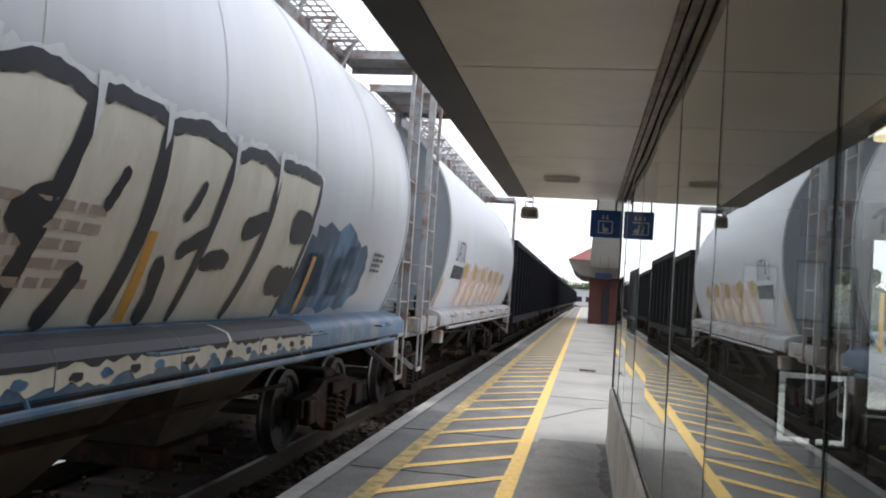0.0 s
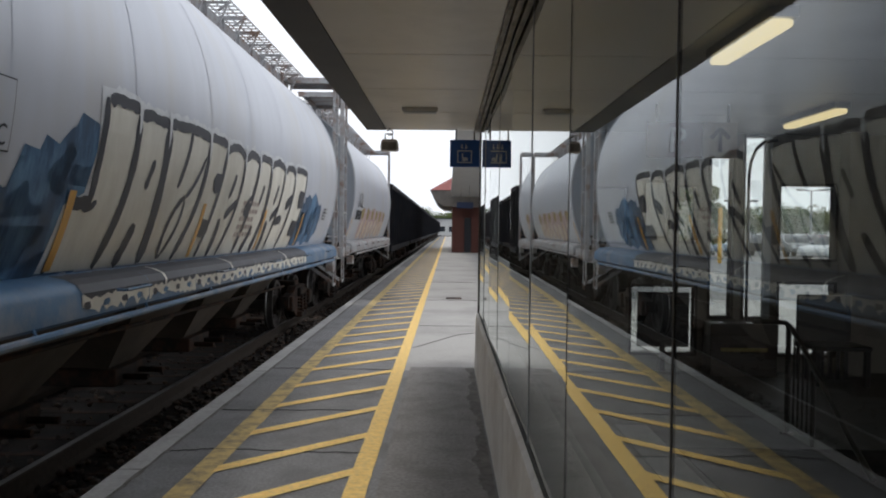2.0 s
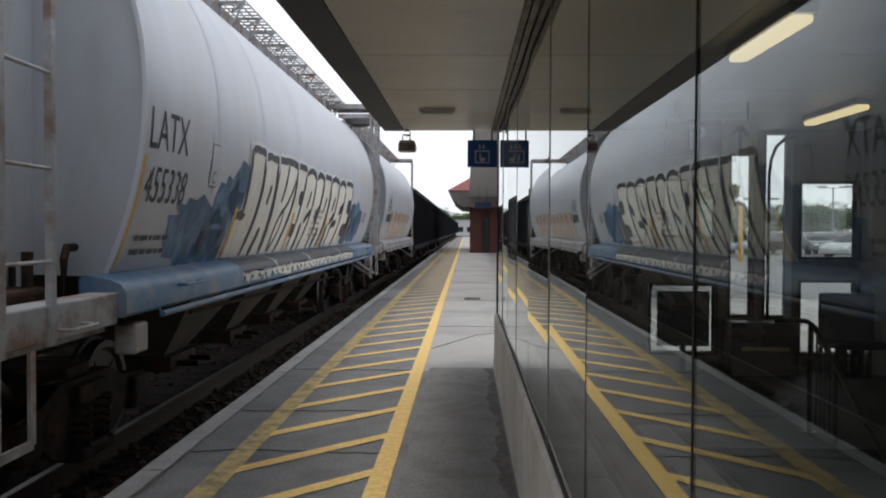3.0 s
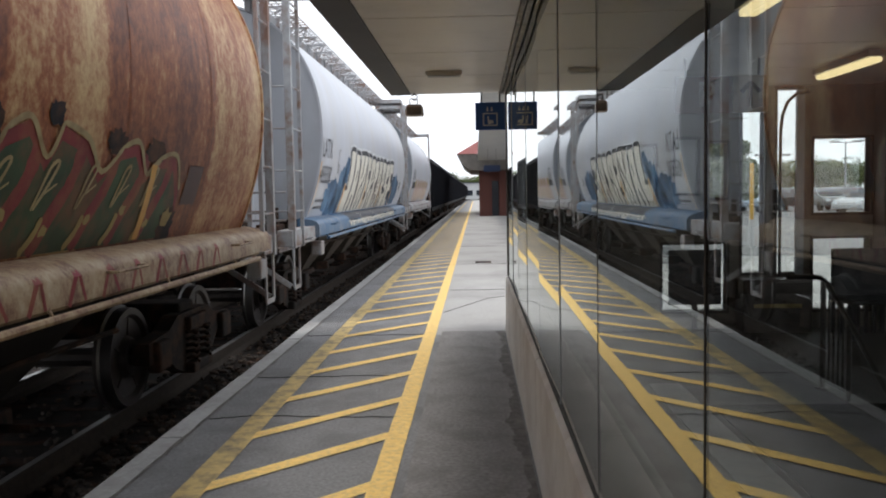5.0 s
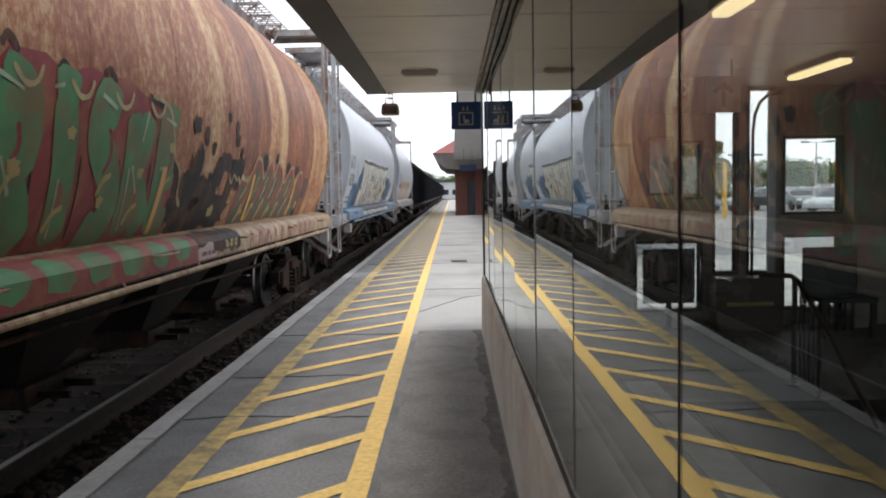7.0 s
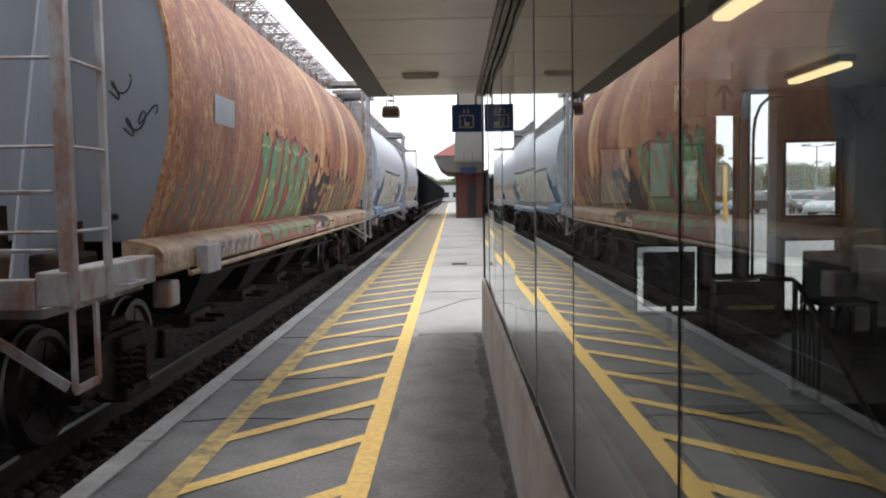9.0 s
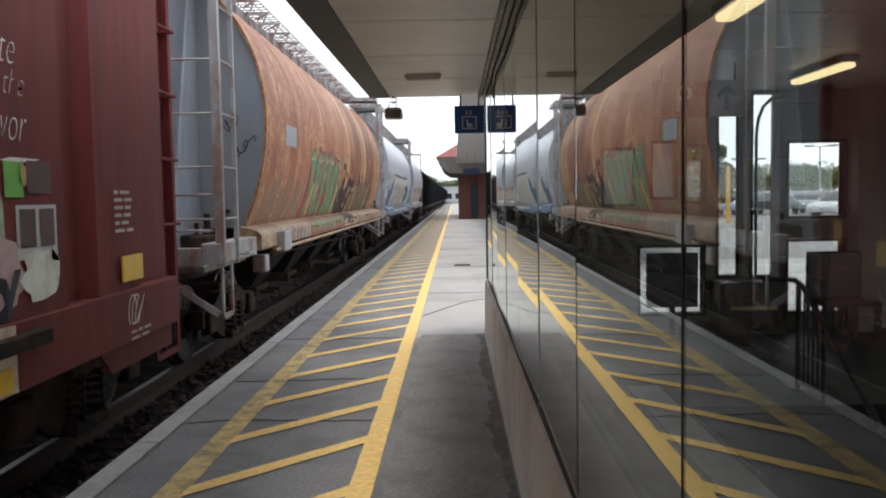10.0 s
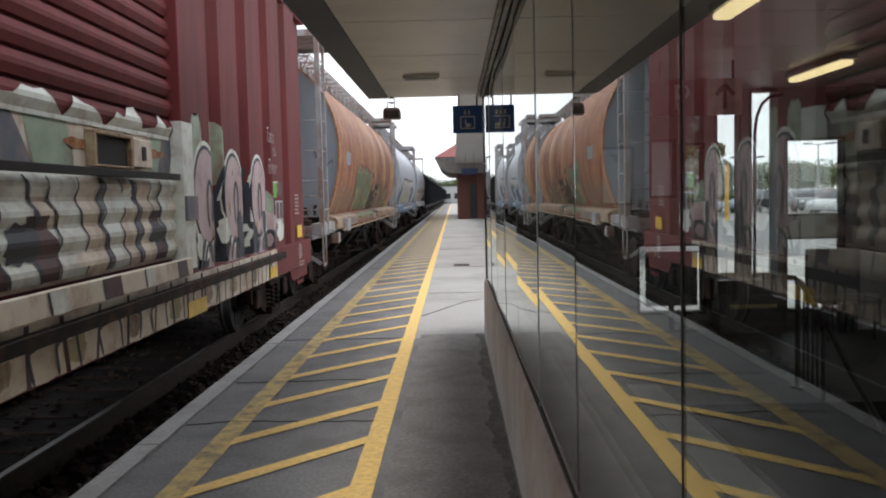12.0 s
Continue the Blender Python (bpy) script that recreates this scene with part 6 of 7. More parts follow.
y = F - 9.05
for i, (w, m) in enumerate(BANDS):
    z1 = 1.915 - (0.22 if i in (3, 11) else 0.0)
    left, right = band_edge(y, i, 1.325, z1, -0.12), band_edge(y + w, i + 1, 1.325, z1, -0.12)
    paint(boxy, "graffiti_camouflage", shape(left + right[::-1]), m, on_door(0.003 + 0.0002 * i), "camouflage band sprayed over the ridges", RIDGES)
    paint(boxy, "graffiti_line", stroke(band_edge(y, i, 1.325, 1.915, -0.12), 0.022 if i % 3 else 0.045, 0.4), BLACK_SPRAY, on_door(0.009), "black sprayed line between two bands", RIDGES)
    y += w
for i, (a, z, w, h, m) in enumerate(((-8.3, 1.55, 0.34, 0.22, BLACK_SPRAY), (-8.75, 1.72, 0.3, 0.2, SLATE_SPRAY), (-6.35, 1.52, 0.30, 0.14, BLACK_SPRAY), (-7.55, 1.42, 0.3, 0.10, SAND_SPRAY), (-6.9, 1.78, 0.2, 0.14, PALE_MINT))):
    paint(boxy, "graffiti_camouflage", blob(F + a, z, w, h, 0.25, 20, lean=0.2), m, on_door(0.011 + 0.0004 * i), "camouflage patch sprayed over the ridges", RIDGES)
# the plain panel behind the latch
for i, (a, w, lean, m) in enumerate(((-9.05, 0.7, 0.0, SAND_SPRAY), (-8.42, 0.34, -0.22, SLATE_SPRAY), (-8.08, 0.5, -0.1, MINT_SPRAY), (-7.6, 1.1, 0.0, SAND_SPRAY), (-6.42, 0.26, 0.1, MINT_SPRAY), (-6.2, 0.26, 0.12, SLATE_SPRAY))):
    paint(boxy, "graffiti_panel", shape([(F + a, 1.975), (F + a + w, 1.975), (F + a + w + lean, 2.26), (F + a + lean, 2.26)]), m, on_door(0.002 + 0.0006 * i), "sprayed field behind the latch", [])
paint(boxy, "graffiti_scrape", [blob(F + a, 2.12, 0.5, 0.07, 0.3, 18) for a in (-8.85, -7.45, -6.3)], RUST, on_door(0.0075), "rust showing through the paint", [])
crown = [(F - 9.05, 2.24)] + [(F - 9.05 + 3.1 * k / 26, 2.33 + 0.055 * math.sin(k * 1.1) + 0.04 * math.sin(k * 2.7) + (0.12 if k in (9, 20) else 0)) for k in range(27)] + [(F - 5.95, 2.24)]
paint(boxy, "graffiti_fringe", shape(crown), PALE_MINT, on_door(0.0145), "pale sprayed fringe across the door", RIDGES)
boxed("latch_rail", BLACK_STEEL, (BX + 0.075, BX + 0.115, F - 9.15, F - 5.93, 1.925, 1.975), boxy, 0.004, "black latch rail across the door")
boxed("latch_pocket", BLACK_STEEL, (BX + 0.03, BX + 0.06, F - 7.40, F - 6.86, 2.00, 2.19), boxy, 0.01, "dark rusty latch pocket")
for d in ((F - 7.44, F - 6.82, 1.985, 2.0), (F - 7.44, F - 6.82, 2.19, 2.215), (F - 7.44, F - 7.405, 2.0, 2.19), (F - 6.855, F - 6.82, 2.0, 2.19)):
    boxed("pocket_rim", RUST_SILL, (BX + 0.03, BX + 0.09, *d), boxy, 0.004)
boxed("latch_plate", SAND_SPRAY, (BX + 0.03, BX + 0.085, F - 6.80, F - 6.45, 2.0, 2.20), boxy, 0.01, "pale latch plate")
boxed("latch_slot", BLACK_STEEL, (BX + 0.086, BX + 0.09, F - 6.66, F - 6.58, 2.05, 2.15), boxy, 0.0, "dark slot in the latch plate")
boxed("post_paint", PALE_MINT, (BX + 0.004, BX + 0.123, F - 5.884, F - 5.616, 1.20, 2.40), boxy, 0.004, "pale green paint on the door post")
boxed("post_block", SLATE_SPRAY, (BX + 0.1235, BX + 0.15, F - 5.89, F - 5.61, 1.60, 1.80), boxy, 0.006, "dark bracket on the door post")


# the dark gondolas at the head
def gondola(y0, y1, rolling):
    L = y1 - y0
    H = L / 2
    car = empty("gondola", pose(TRACK_X, (y0 + y1) / 2, RAIL_Z), "blue-black ribbed high-sided gondola, heaped with dark load", "railway car", "dark gondolas")
    boxed("body", COAL_CAR, (-1.45, 1.45, -H, H, 0.9, 3.45), car, 0.02)
    for s in (-1, 1):
        boxed("top_chord", COAL_CAR, (min(s * 1.452, s * 1.57), max(s * 1.452, s * 1.57), -H, H, 3.30, 3.47), car)
        boxed("side_sill", COAL_CAR, (min(s * 1.452, s * 1.57), max(s * 1.452, s * 1.57), -H, H, 0.85, 1.05), car)
        for k in range(12):
            y = -H + 0.1 + (L - 0.2) * k / 11
            boxed("rib", COAL_CAR, (min(s * 1.452, s * 1.58), max(s * 1.452, s * 1.58), y - 0.06, y + 0.06, 1.052, 3.298), car)
    bm = bmesh.new()
    for k in range(9):
        y = -H + 0.8 + (L - 1.6) * k / 8
        bmesh.ops.create_cone(bm, segments=9, radius1=1.2, radius2=0.2, depth=0.7, cap_ends=True, matrix=pose(random.uniform(-0.2, 0.2), y, 3.5 + random.uniform(-0.1, 0.1)))
    part("load", bm, COAL_CAR, car)
    for d in (-1, 1):
        coupler(car, d * (H + 0.3), d)
        if rolling:
            truck(car, d * (H - 1.5))
        else:
            bm = bmesh.new()
            for w in (-0.86, 0.86):
                for s in (-1, 1):
                    bar(bm, (s * 0.72, d * (H - 1.5) + w, WHEEL_R), (s * 0.84, d * (H - 1.5) + w, WHEEL_R), WHEEL_R, 16)
            box(bm, -1.06, 1.06, d * (H - 1.5) - 1.0, d * (H - 1.5) + 1.0, 0.3, 0.6)
            part("truck", bm, TRUCK, car)
    return car


TRAIN = [latx, ahead, rust, boxy]
g = 26.0
for i in range(3):
    TRAIN.append(gondola(g, g + 15.2, True))
    g += 16.4
far_gon = gondola(g, g + 15.2, False)
TRAIN.append(far_gon)
for i in range(8):
    g += 16.4
    TRAIN.append(copy_thing(far_gon, pose(TRACK_X, g + 7.6, RAIL_Z)))


# ---- things under and round the canopy ----
def platform_sign():
    s = empty("platform_sign", pose(0.178, 9.2, 2.235), "small blue platform sign with white symbols under the canopy", "sign")
    boxed("panel", BLUE, (-0.168, 0.158, -0.012, 0.012, 0, 0.30), s, 0.003)
    bm = bmesh.new()
    for a in ((-0.085, 0.075, 0.045, 0.057), (-0.085, 0.075, 0.173, 0.185), (-0.085, -0.073, 0.057, 0.173), (0.063, 0.075, 0.057, 0.173)):
        box(bm, a[0], a[1], -0.017, -0.0125, a[2], a[3])
    part("square_border", bm, SIGN_WHITE, s)
    bm = bmesh.new()
    box(bm, -0.035, -0.02, -0.017, -0.0125, 0.10, 0.15)
    box(bm, -0.035, 0.02, -0.017, -0.0125, 0.095, 0.107)
    box(bm, 0.012, 0.03, -0.017, -0.0125, 0.07, 0.1)
    bar(bm, (-0.01, -0.0125, 0.082), (-0.01, -0.017, 0.082), 0.022, 12)
    part("symbol", bm, SIGN_WHITE, s)
    bm = bmesh.new()
    for x in (-0.045, 0.0):
        box(bm, x, x + 0.022, -0.017, -0.0125, 0.205, 0.225)
        bar(bm, (x + 0.011, -0.0125, 0.24), (x + 0.011, -0.017, 0.24), 0.009, 8)
    part("small_symbol", bm, SIGN_WHITE, s)
    bm = bmesh.new()
    bar(bm, (0.10, 0, 0.30), (0.10, 0, 0.415), 0.009, 6)
    part("hanger", bm, BRONZE, s)
    bm = bmesh.new()
    bar(bm, (-0.10, 0, 0.30), (-0.10, 0, 0.415), 0.009, 6)
    part("hanger", bm, BRONZE, s)


platform_sign()


def hanging_lamp():
    s = empty("hanging_lamp", pose(-0.655, 9.17, 2.40), "weathered grey box lamp hanging from a hook at the canopy end", "lamp")
    bm = bmesh.new()
    o = [(-0.092, 0.0), (0.092, 0.0), (0.100, 0.035), (0.092, 0.10), (0.075, 0.125), (-0.075, 0.125), (-0.092, 0.10), (-0.100, 0.035)]
    prism(bm, o, 1, -0.07, 0.07)
    bmesh.ops.bevel(bm, geom=bm.edges[:], offset=0.008, segments=1, affect='EDGES')
    part("housing", bm, LAMP_GREY, s)
    bm = bmesh.new()
    box(bm, -0.08, 0.08, -0.076, -0.069, 0.012, 0.095, 0.003)
    part("face_plate", bm, TRACKM, s)
    bm = bmesh.new()
    for x in (-0.05, 0.03):
        bar(bm, (x, 0, 0.12), (x, 0, 0.19), 0.006, 6)
    pts = [(0.0 + 0.035 * math.sin(a), 0, 0.205 + 0.03 * math.cos(a)) for a in [k * 0.5 for k in range(-2, 9)]]
    for p, q in zip(pts, pts[1:]):
        bar(bm, p, q, 0.007, 6)
    bar(bm, (-0.05, 0, 0.19), (0.03, 0, 0.19), 0.006, 6)
    bar(bm, (0, 0, 0.232), (0, 0, 0.255), 0.012, 8)
    part("hook", bm, BRONZE, s)


hanging_lamp()


def soffit_light():
    s = empty("soffit_light", pose(-0.27, 7.62, SOFFIT_Z - 0.045), "flat unlit box light fixed under the soffit", "ceiling light")
    boxed("frame", SOFFIT, (-0.165, 0.165, -0.06, 0.06, 0.012, 0.044), s, 0.004)
    boxed("diffuser", PALE_WALL, (-0.15, 0.15, -0.05, 0.05, 0.0, 0.0115), s, 0.004)


soffit_light()


def tube_light(x, y0, y1):
    s = empty("tube_light", pose(x, (y0 + y1) / 2, SOFFIT_Z - 0.10), "glowing yellowish fluorescent strip on the waiting room ceiling", "ceiling light", "waiting room lights")
    h = (y1 - y0) / 2
    boxed("housing", ALU, (-0.07, 0.07, -h, h, 0.045, 0.098), s)
    bm = bmesh.new()
    box(bm, -0.055, 0.055, -h + 0.02, h - 0.02, 0.0, 0.044, 0.015)
    part("diffuser", bm, TUBE, s, "glowing yellowish diffuser")


tube_light(3.27, 6.93, 8.05)
tube_light(1.62, 4.04, 5.04)


def direction_sign():
    s = empty("direction_sign", pose(2.0, 7.0, 2.17), "brown hanging sign with a pale P and an arrow", "sign")
    boxed("panel", BOX_RED, (-0.33, 0.13, -0.02, 0.02, 0.0, 0.30), s, 0.003)
    boxed("arrow_field", SAND_SPRAY, (0.132, 0.42, -0.02, 0.02, 0.0, 0.30), s, 0.003)
    bm = moved(letters("P", 0.30), -0.16, 0.05)
    part("letter", lay(bm, lambda x, y: Vector((x, -0.024, y))), CHALK, s)
    bm = bmesh.new()
    box(bm, 0.262, 0.290, -0.027, -0.0205, 0.05, 0.21)
    beam(bm, (0.276, -0.024, 0.245), (0.20, -0.024, 0.165), 0.035, 0.006, (0, 1, 0))
    beam(bm, (0.276, -0.024, 0.245), (0.352, -0.024, 0.165), 0.035, 0.006, (0, 1, 0))
    part("arrow", bm, BROWN_SPRAY, s)
    bm = bmesh.new()
    for x in (-0.25, 0.35):
        bar(bm, (x, 0, 0.30), (x, 0, 0.45), 0.012, 6)
    part("hanger", bm, BRONZE, s)


direction_sign()


def stair_rail():
    s = empty("stair_handrail", pose(2.62, 6.40, 0), "dark steel handrail with upright balusters sloping down to the near-black floor sheet", "handrail")
    bm = bmesh.new()
    tube(bm, [(-0.25, 0, 0.865), (-0.08, 0, 0.865), (-0.01, -0.02, 0.86), (0.02, -0.08, 0.82), (0.03, -0.50, 0.545), (0.03, -0.93, 0.25), (0.03, -1.30, 0.03)], 0.02, 8)
    part("rail", bm, RAIL_IN, s)
    bm = bmesh.new()
    bar(bm, (0.025, 0.0, 0.011), (0.025, 0.0, 0.85), 0.022, 8)
    bar(bm, (0.025, 0.0, 0.0), (0.025, 0.0, 0.012), 0.05, 12)
    part("post", bm, RAIL_IN, s)
    for k in range(5):
        bm = bmesh.new()
        bar(bm, (0.03, -0.10 - 0.08 * k, 0.075), (0.03, -0.10 - 0.08 * k, 0.80 - 0.052 * k), 0.009, 6)
        part("baluster", bm, RAIL_IN, s)
    bm = bmesh.new()
    bar(bm, (0.025, 0.0, 0.075), (0.03, -0.46, 0.075), 0.014, 6)
    part("crossbar", bm, RAIL_IN, s)
    bm = bmesh.new()
    bar(bm, (0.03, -0.44, 0.011), (0.03, -0.44, 0.575), 0.016, 6)
    part("end_post", bm, RAIL_IN, s)


stair_rail()
bm = bmesh.new()
box(bm, 3.72, 4.30, END_Y - 0.5, END_Y - 0.45, 0.34, 0.90, 0.02)
box(bm, 3.72, 4.30, END_Y - 0.95, END_Y - 0.505, 0.36, 0.41, 0.015)
for k in range(7):
    box(bm, 3.73 + 0.085 * k, 3.765 + 0.085 * k, END_Y - 0.49, END_Y - 0.46, 0.0, 0.339)
for x in (3.73, 4.24):
    box(bm, x, x + 0.05, END_Y - 0.93, END_Y - 0.88, 0.0, 0.36)
solid("bench", bm, BLACK, "black high-backed waiting bench against the end windows", "bench")


def notice_case():
    s = empty("notice_case", pose(2.40, END_Y - 0.10, 0.0), "black notice panel on a stand before the low window", "notice case")
    boxed("panel", BLACK, (-0.285, 0.285, -0.02, 0.0, 0.275, 0.88), s)
    boxed("stand", BRONZE, (-0.03, 0.03, -0.02, 0.0, 0.0, 0.274), s)


notice_case()


bm = bmesh.new()
box(bm, 2.84, 3.56, END_Y - 0.40, END_Y - 0.11, 0.0, 0.57, 0.01)
heater = solid("heater_cabinet", bm, BRONZE, "low dark heater cabinet under the narrow windows", "heater")
boxed("vent_strip", OCHRE_SPRAY, (2.95, 3.45, END_Y - 0.408, END_Y - 0.401, 0.27, 0.31), heater, 0.0, "yellowish vent strip")
bm = bmesh.new()
box(bm, 4.34, 4.52, END_Y - 0.30, END_Y - 0.062, 0.0, SOFFIT_Z)
solid("column", bm, WALL_IN, "square brown column beside the end windows", "column", "structure")
bm = bmesh.new()
pts = [(3.315, END_Y - 0.12, 0.0), (3.315, END_Y - 0.12, 2.15), (3.335, END_Y - 0.12, 2.33), (3.39, END_Y - 0.12, 2.47), (3.48, END_Y - 0.12, 2.55), (3.62, END_Y - 0.12, 2.57)]
for p, q in zip(pts, pts[1:]):
    bar(bm, p, q, 0.018, 8)
solid("bent_conduit", bm, BLACK, "black conduit bent over at its head beside the door post", "conduit")

# ---- the station ahead ----
def station():
    s = empty("station_building", pose(0, 55, 0), "red brick station with a grey-brown overhanging eave and red hipped roof", "building")
    boxed("wall", BRICK, (0.30, 9.0, 0, 14, 0, 3.2), s)
    boxed("brick_pier", BRICK, (0.25, 1.05, -0.25, -0.01, 0, 3.2), s)
    boxed("brick_pier", BRICK, (1.55, 2.6, -0.25, -0.01, 0, 3.2), s)
    bm = bmesh.new()
    prism(bm, [(-1.15, 3.95), (-0.9, 3.45), (-0.35, 3.05), (0.3, 3.0), (9.6, 3.0), (9.6, 4.05), (-1.15, 4.05)], 1, -1.2, 15)
    part("eave", bm, EAVE, s)
    bm = bmesh.new()
    a = [bm.verts.new(p) for p in ((-1.2, -1.3, 4.06), (9.7, -1.3, 4.06), (9.7, 15.1, 4.06), (-1.2, 15.1, 4.06), (2.2, 2.5, 6.2), (6.3, 2.5, 6.2), (6.3, 11.3, 6.2), (2.2, 11.3, 6.2))]
    for q in ((0, 1, 5, 4), (1, 2, 6, 5), (2, 3, 7, 6), (3, 0, 4, 7), (4, 5, 6, 7), (0, 3, 2, 1)):
        bm.faces.new([a[i] for i in q])
    part("roof", bm, ROOF_RED, s)
    boxed("door", CAR_GLASS, (1.08, 1.52, -0.06, -0.005, 0, 2.3), s)


station()


def second_canopy():
    s = empty("second_canopy", pose(0, 0, 0), "long pale canopy between waiting room and station", "canopy")
    boxed("roof", PALE_WALL, (0.16, 4.6, 17, 53.5, 3.62, 3.95), s)
    boxed("fascia", FASCIA, (0.155, 0.159, 17, 53.5, 3.62, 3.95), s)
    for y in (22, 34, 46):
        bm = bmesh.new()
        bar(bm, (1.9, y, 0), (1.9, y, 3.62), 0.11, 12)
        part("post", bm, PALE_WALL, s)
    boxed("hanging_sign", NAVY, (0.4, 1.2, 40.0, 40.06, 2.55, 2.85), s)
    for x in (0.6, 1.0):
        boxed("hanger", BRONZE, (x, x + 0.012, 40.02, 40.032, 2.85, 3.62), s)


second_canopy()

# ---- car park and the distance ----
bm = bmesh.new()
box(bm, 2.62, 260, 9.5, 330, -0.5, -0.02)
solid("car_park", bm, ASPHALT, "wide grey asphalt car park beyond the waiting room", "car park", "structure")
bm = bmesh.new()
box(bm, 2.64, 9.5, 9.42, 19, -0.3, 0.0)
solid("pavement", bm, CONCRETE, "pale concrete walk outside the waiting room", "pavement", "structure")


def parked_car(paint_m, label):
    c = empty("parked_car", pose(0, 0, 0), label, "car", "parked cars")
    bm = bmesh.new()
    prism(bm, [(-2.2, 0.35), (2.2, 0.35), (2.25, 0.62), (2.1, 0.82), (1.1, 0.95), (0.35, 1.40), (-1.1, 1.44), (-1.85, 0.98), (-2.2, 0.90)], 1, -0.88, 0.88)
    for v in bm.verts:
        if v.co.z > 1.2:
            v.co.y *= 0.78
    bmesh.ops.bevel(bm, geom=bm.edges[:], offset=0.05, segments=2, affect='EDGES')
    part("body", bm, paint_m, c, smooth=True)
    for s in (-1, 1):
        bm = bmesh.new()
        q = [(0.95, 0.97), (0.33, 1.34), (-1.05, 1.37), (-1.62, 1.0)]
        vs = [bm.verts.new((x, s * (0.895 - (z - 0.95) * 0.40), z)) for x, z in q]
        vs2 = [bm.verts.new((x, s * (0.86 - (z - 0.95) * 0.40), z)) for x, z in q]
        for j in range(4):
            bm.faces.new((vs[j], vs[(j + 1) % 4], vs2[(j + 1) % 4], vs2[j]))
        bm.faces.new(vs); bm.faces.new(vs2[::-1])
        part("side_window", bm, CAR_GLASS, c)
        for x in (-1.35, 1.38):
            bm = bmesh.new()
            bar(bm, (x, s * 0.72, 0.32), (x, s * 0.90, 0.32), 0.32, 16)
            part("wheel", bm, TYRE, c)
        bm = bmesh.new()
        box(bm, 2.14, 2.23, min(s * 0.5, s * 0.8), max(s * 0.5, s * 0.8), 0.62, 0.76, 0.02)
        part("headlight", bm, SIGN_WHITE, c)
    for q in (((1.13, 0.99), (0.40, 1.41)), ((-1.16, 1.43), (-1.84, 1.03))):
        bm = bmesh.new()
        (xa, za), (xb, zb) = q
        vs = [bm.verts.new(p) for p in ((xa + 0.03, -0.74, za), (xa + 0.03, 0.74, za), (xb + 0.03, 0.6, zb), (xb + 0.03, -0.6, zb))]
        lo = [bm.verts.new((v.co.x - 0.02, v.co.y, v.co.z - 0.03)) for v in vs]
        for j in range(4):
            bm.faces.new((vs[j], vs[(j + 1) % 4], lo[(j + 1) % 4], lo[j]))
        bm.faces.new(vs); bm.faces.new(lo[::-1])
        part("windscreen", bm, CAR_GLASS, c)
    return c


paints = [("silver", (0.52, 0.54, 0.56)), ("white", (0.75, 0.75, 0.75)), ("light blue", (0.30, 0.38, 0.48)), ("black", (0.02, 0.02, 0.022)), ("grey", (0.22, 0.23, 0.24)), ("red", (0.28, 0.03, 0.03))]
cars = [parked_car(surf("car_paint_" + n.replace(" ", "_"), c, rough=0.25, metal=0.2), "%s parked car on the asphalt car park" % n) for n, c in paints]
first = list(cars)
for row in range(9):
    y = 56 + row * 9.0 + (row // 2) * 3
    n = 0
    x = 12.0 + row * 2.0
    while x < 34 + row * 5.5:
        if random.random() < 0.86:
            m = pose(x + random.uniform(-0.15, 0.15), y + random.uniform(-0.3, 0.3), -0.02, 0, 0, random.choice((-90, 90)))
            if first:
                first.pop(0).matrix_basis = m
            else:
                copy_thing(random.choice(cars), m)
        x += 2.75
copy_thing(cars[0], pose(21.4, 46.0, -0.02, 0, 0, 215))


def tree(x, y, h, w):
    t = empty("tree", pose(x, y, 0), "broad green leafy tree beyond the car park", "tree", "distant trees")
    bm = bmesh.new()
    bar(bm, (0, 0, -0.1), (0, 0, h * 0.5), 0.28, 8, 0.16)
    for k in range(5):
        a = k * 1.26 + x
        bar(bm, (0, 0, h * (0.25 + 0.05 * k)), (w * 0.32 * math.cos(a), w * 0.32 * math.sin(a), h * (0.5 + 0.07 * k)), 0.10, 6, 0.03)
    part("trunk", bm, BARK, t)
    r = np.random.default_rng(int(x * 7 + y))
    n = 6500
    centres = r.normal(size=(26, 3)) * np.array([w * 0.22, w * 0.22, h * 0.17]) + np.array([0, 0, h * 0.6])
    size = r.uniform(0.12, 0.26, 26) * w
    verts, faces = [], []
    for k in range(n):
        c = r.integers(26)
        d = r.normal(size=3)
        d = d / np.linalg.norm(d) * size[c] * r.uniform(0.6, 1.05)
        p = centres[c] + d * np.array([1, 1, 0.8])
        u, v = r.normal(size=3), r.normal(size=3)
        u, v = u / np.linalg.norm(u) * 0.2, v / np.linalg.norm(v) * 0.16
        b = len(verts)
        verts += [(p - u).tolist(), (p + v).tolist(), (p + u).tolist(), (p - v).tolist()]
        faces.append((b, b + 1, b + 2, b + 3))
    me = bpy.data.meshes.new("crown")
    me.from_pydata(verts, [], faces)
    me.materials.append(LEAF)
    ob = new("crown", me)
    ob.parent = t


for i in range(22):
    tree(34 + i * 5.0 + random.uniform(-1.5, 1.5), 172 + random.uniform(-6, 14), 4.8 + 2.2 * math.exp(-((i - 8) / 3.5) ** 2) + random.uniform(-0.6, 0.6), random.uniform(7, 9.5))
tree(15.1, 50, 5.0, 3.0)
for i in range(7):
    tree(-5 + i * 9 - 22, 330 + 12 * i, 9, 11)
for i in range(6):
    tree(4 + i * 8, 300 + random.uniform(0, 30), 9, 11)


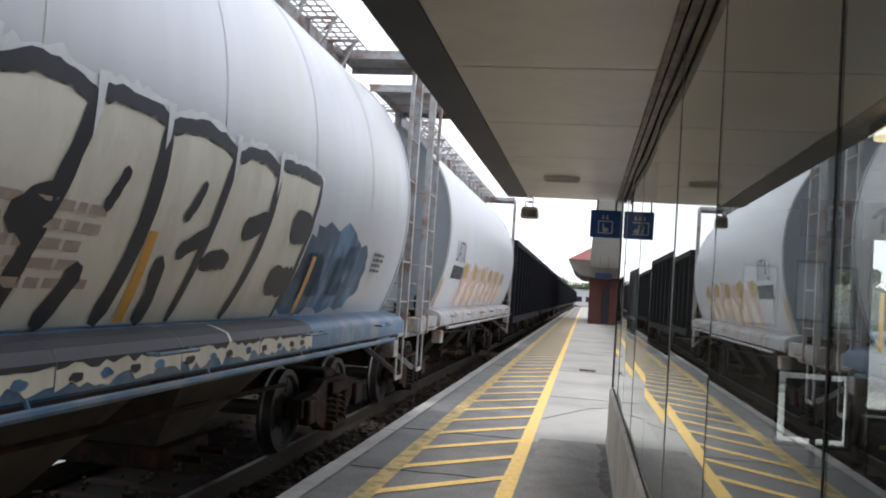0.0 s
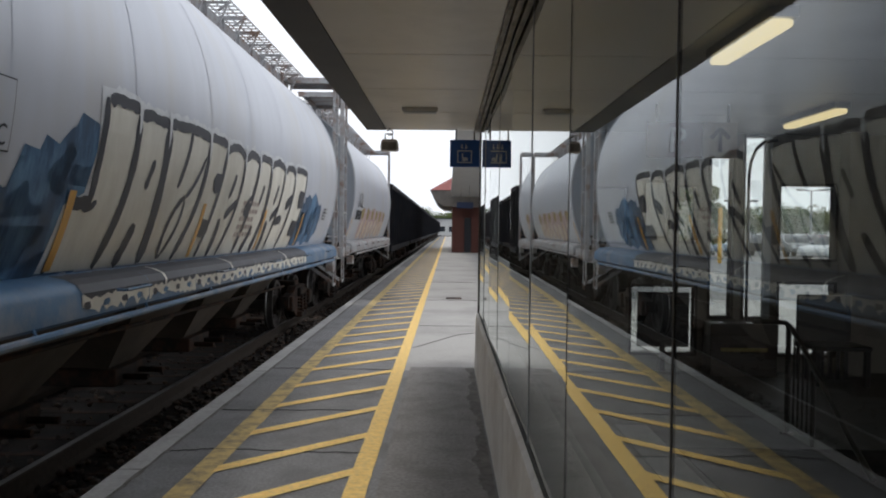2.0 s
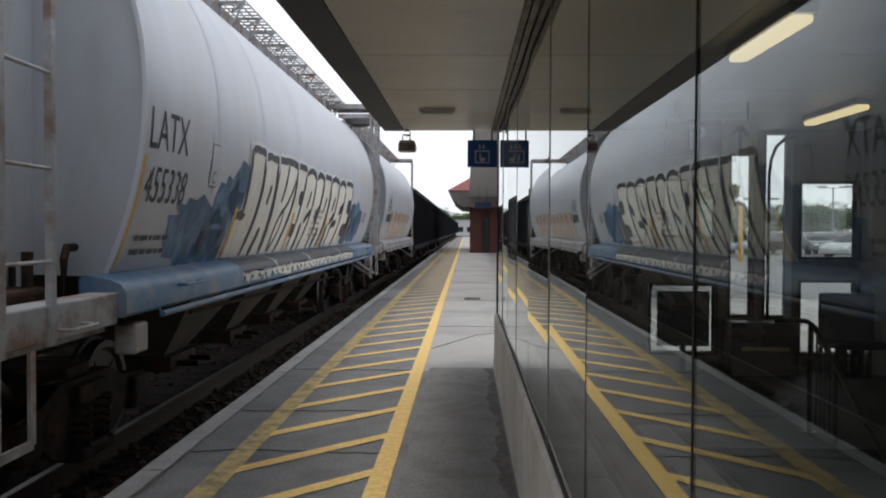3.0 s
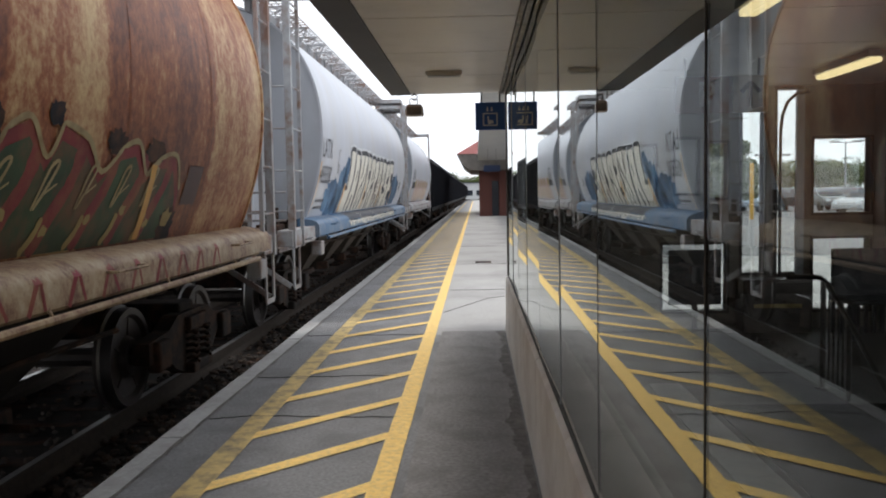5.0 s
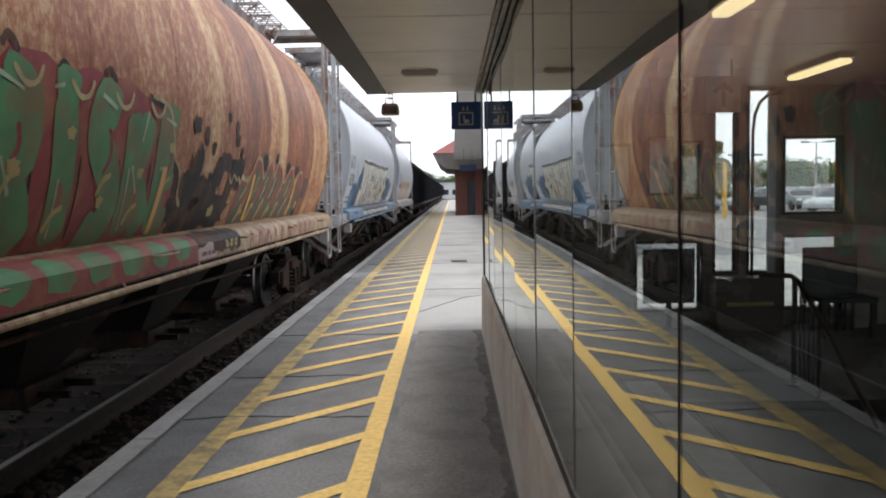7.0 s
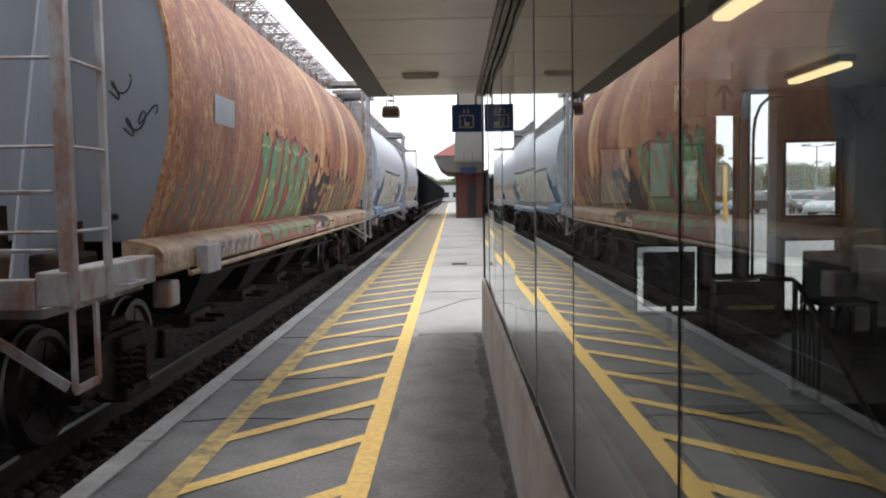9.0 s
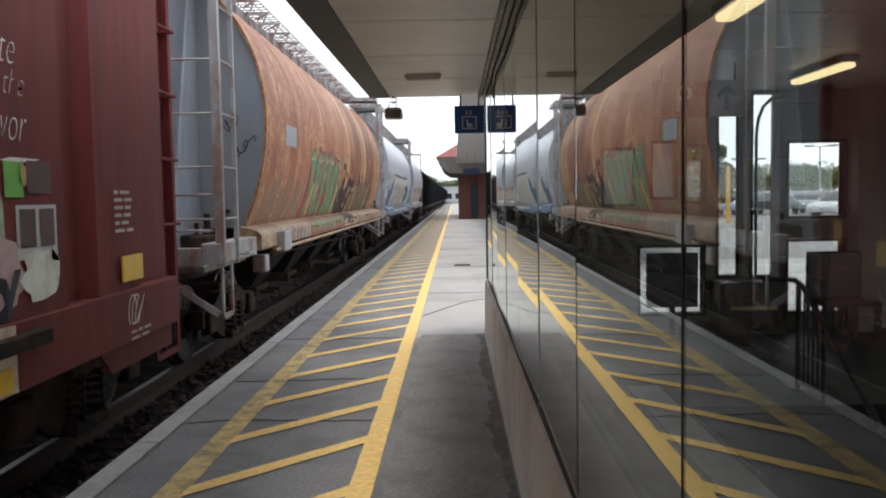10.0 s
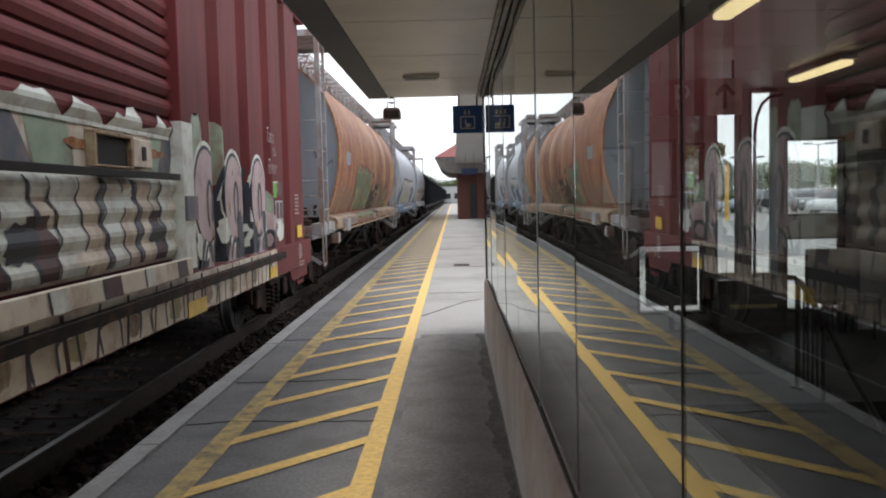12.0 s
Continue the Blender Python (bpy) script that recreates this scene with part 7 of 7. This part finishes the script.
def lamp_post(x, y, h):
    p = empty("lamp_post", pose(x, y, -0.02), "tall galvanised car park lamp post with two heads", "street lamp", "car park lamps")
    bm = bmesh.new()
    bar(bm, (0, 0, 0), (0, 0, h), 0.11, 8, 0.07)
    part("pole", bm, STEEL_POST, p)
    for s in (-1, 1):
        bm = bmesh.new()
        bar(bm, (0, 0, h - 0.1), (s * 0.7, 0, h), 0.04, 6)
        box(bm, min(s * 0.6, s * 1.4), max(s * 0.6, s * 1.4), -0.18, 0.18, h - 0.06, h + 0.12, 0.03)
        part("lamp_head", bm, STEEL_POST, p)


lamp_post(34.0, 78, 5.6)
lamp_post(44.5, 96, 6.6)
lamp_post(24.6, 70, 4.2)
bm = bmesh.new()
bar(bm, (0, 0, 0), (0, 0, 2.75), 0.10, 12)
bar(bm, (0, 0, 2.75), (0, 0, 2.80), 0.10, 12, 0.04)
solid("yellow_post", bm, YELLOW_POST, "tall round yellow post on the car park", "bollard").matrix_basis = pose(13.75, 42, -0.02)

# low buildings at the end of the line
def far_building(x, y, w, d, h):
    b = empty("far_building", pose(x, y, -0.5), "pale low building in the distance along the line", "building", "far buildings")
    boxed("wall", PALE_WALL, (-w / 2, w / 2, -d / 2, d / 2, 0, h), b)
    boxed("roof", FASCIA, (-w / 2 - 0.3, w / 2 + 0.3, -d / 2 - 0.3, d / 2 + 0.3, h, h + 0.3), b)
    for k in range(4):
        boxed("window", CAR_GLASS, (-w / 2 + 1 + k * w / 4.4, -w / 2 + 2.6 + k * w / 4.4, -d / 2 - 0.03, -d / 2 - 0.005, 1.2, 2.8), b)


far_building(2.5, 260, 12, 10, 5.0)
far_building(-9, 420, 16, 10, 8.0)
far_building(20, 300, 14, 10, 4.5)


# ---- what moves ----
def motions():
    for car in TRAIN:
        x, y, z = car.location
        walk(car, [(t, pose(x, y + SPEED * t, z)) for t in (0.0, 3.0, 6.0, 9.0, 12.0)])
    step = 0.16
    times = [step * k for k in range(76)]
    for axle, y in WHEELSETS:
        walk(axle, [(min(t, 12.0), pose(0, y, WHEEL_R, -math.degrees(SPEED * t / WHEEL_R))) for t in times])


motions()
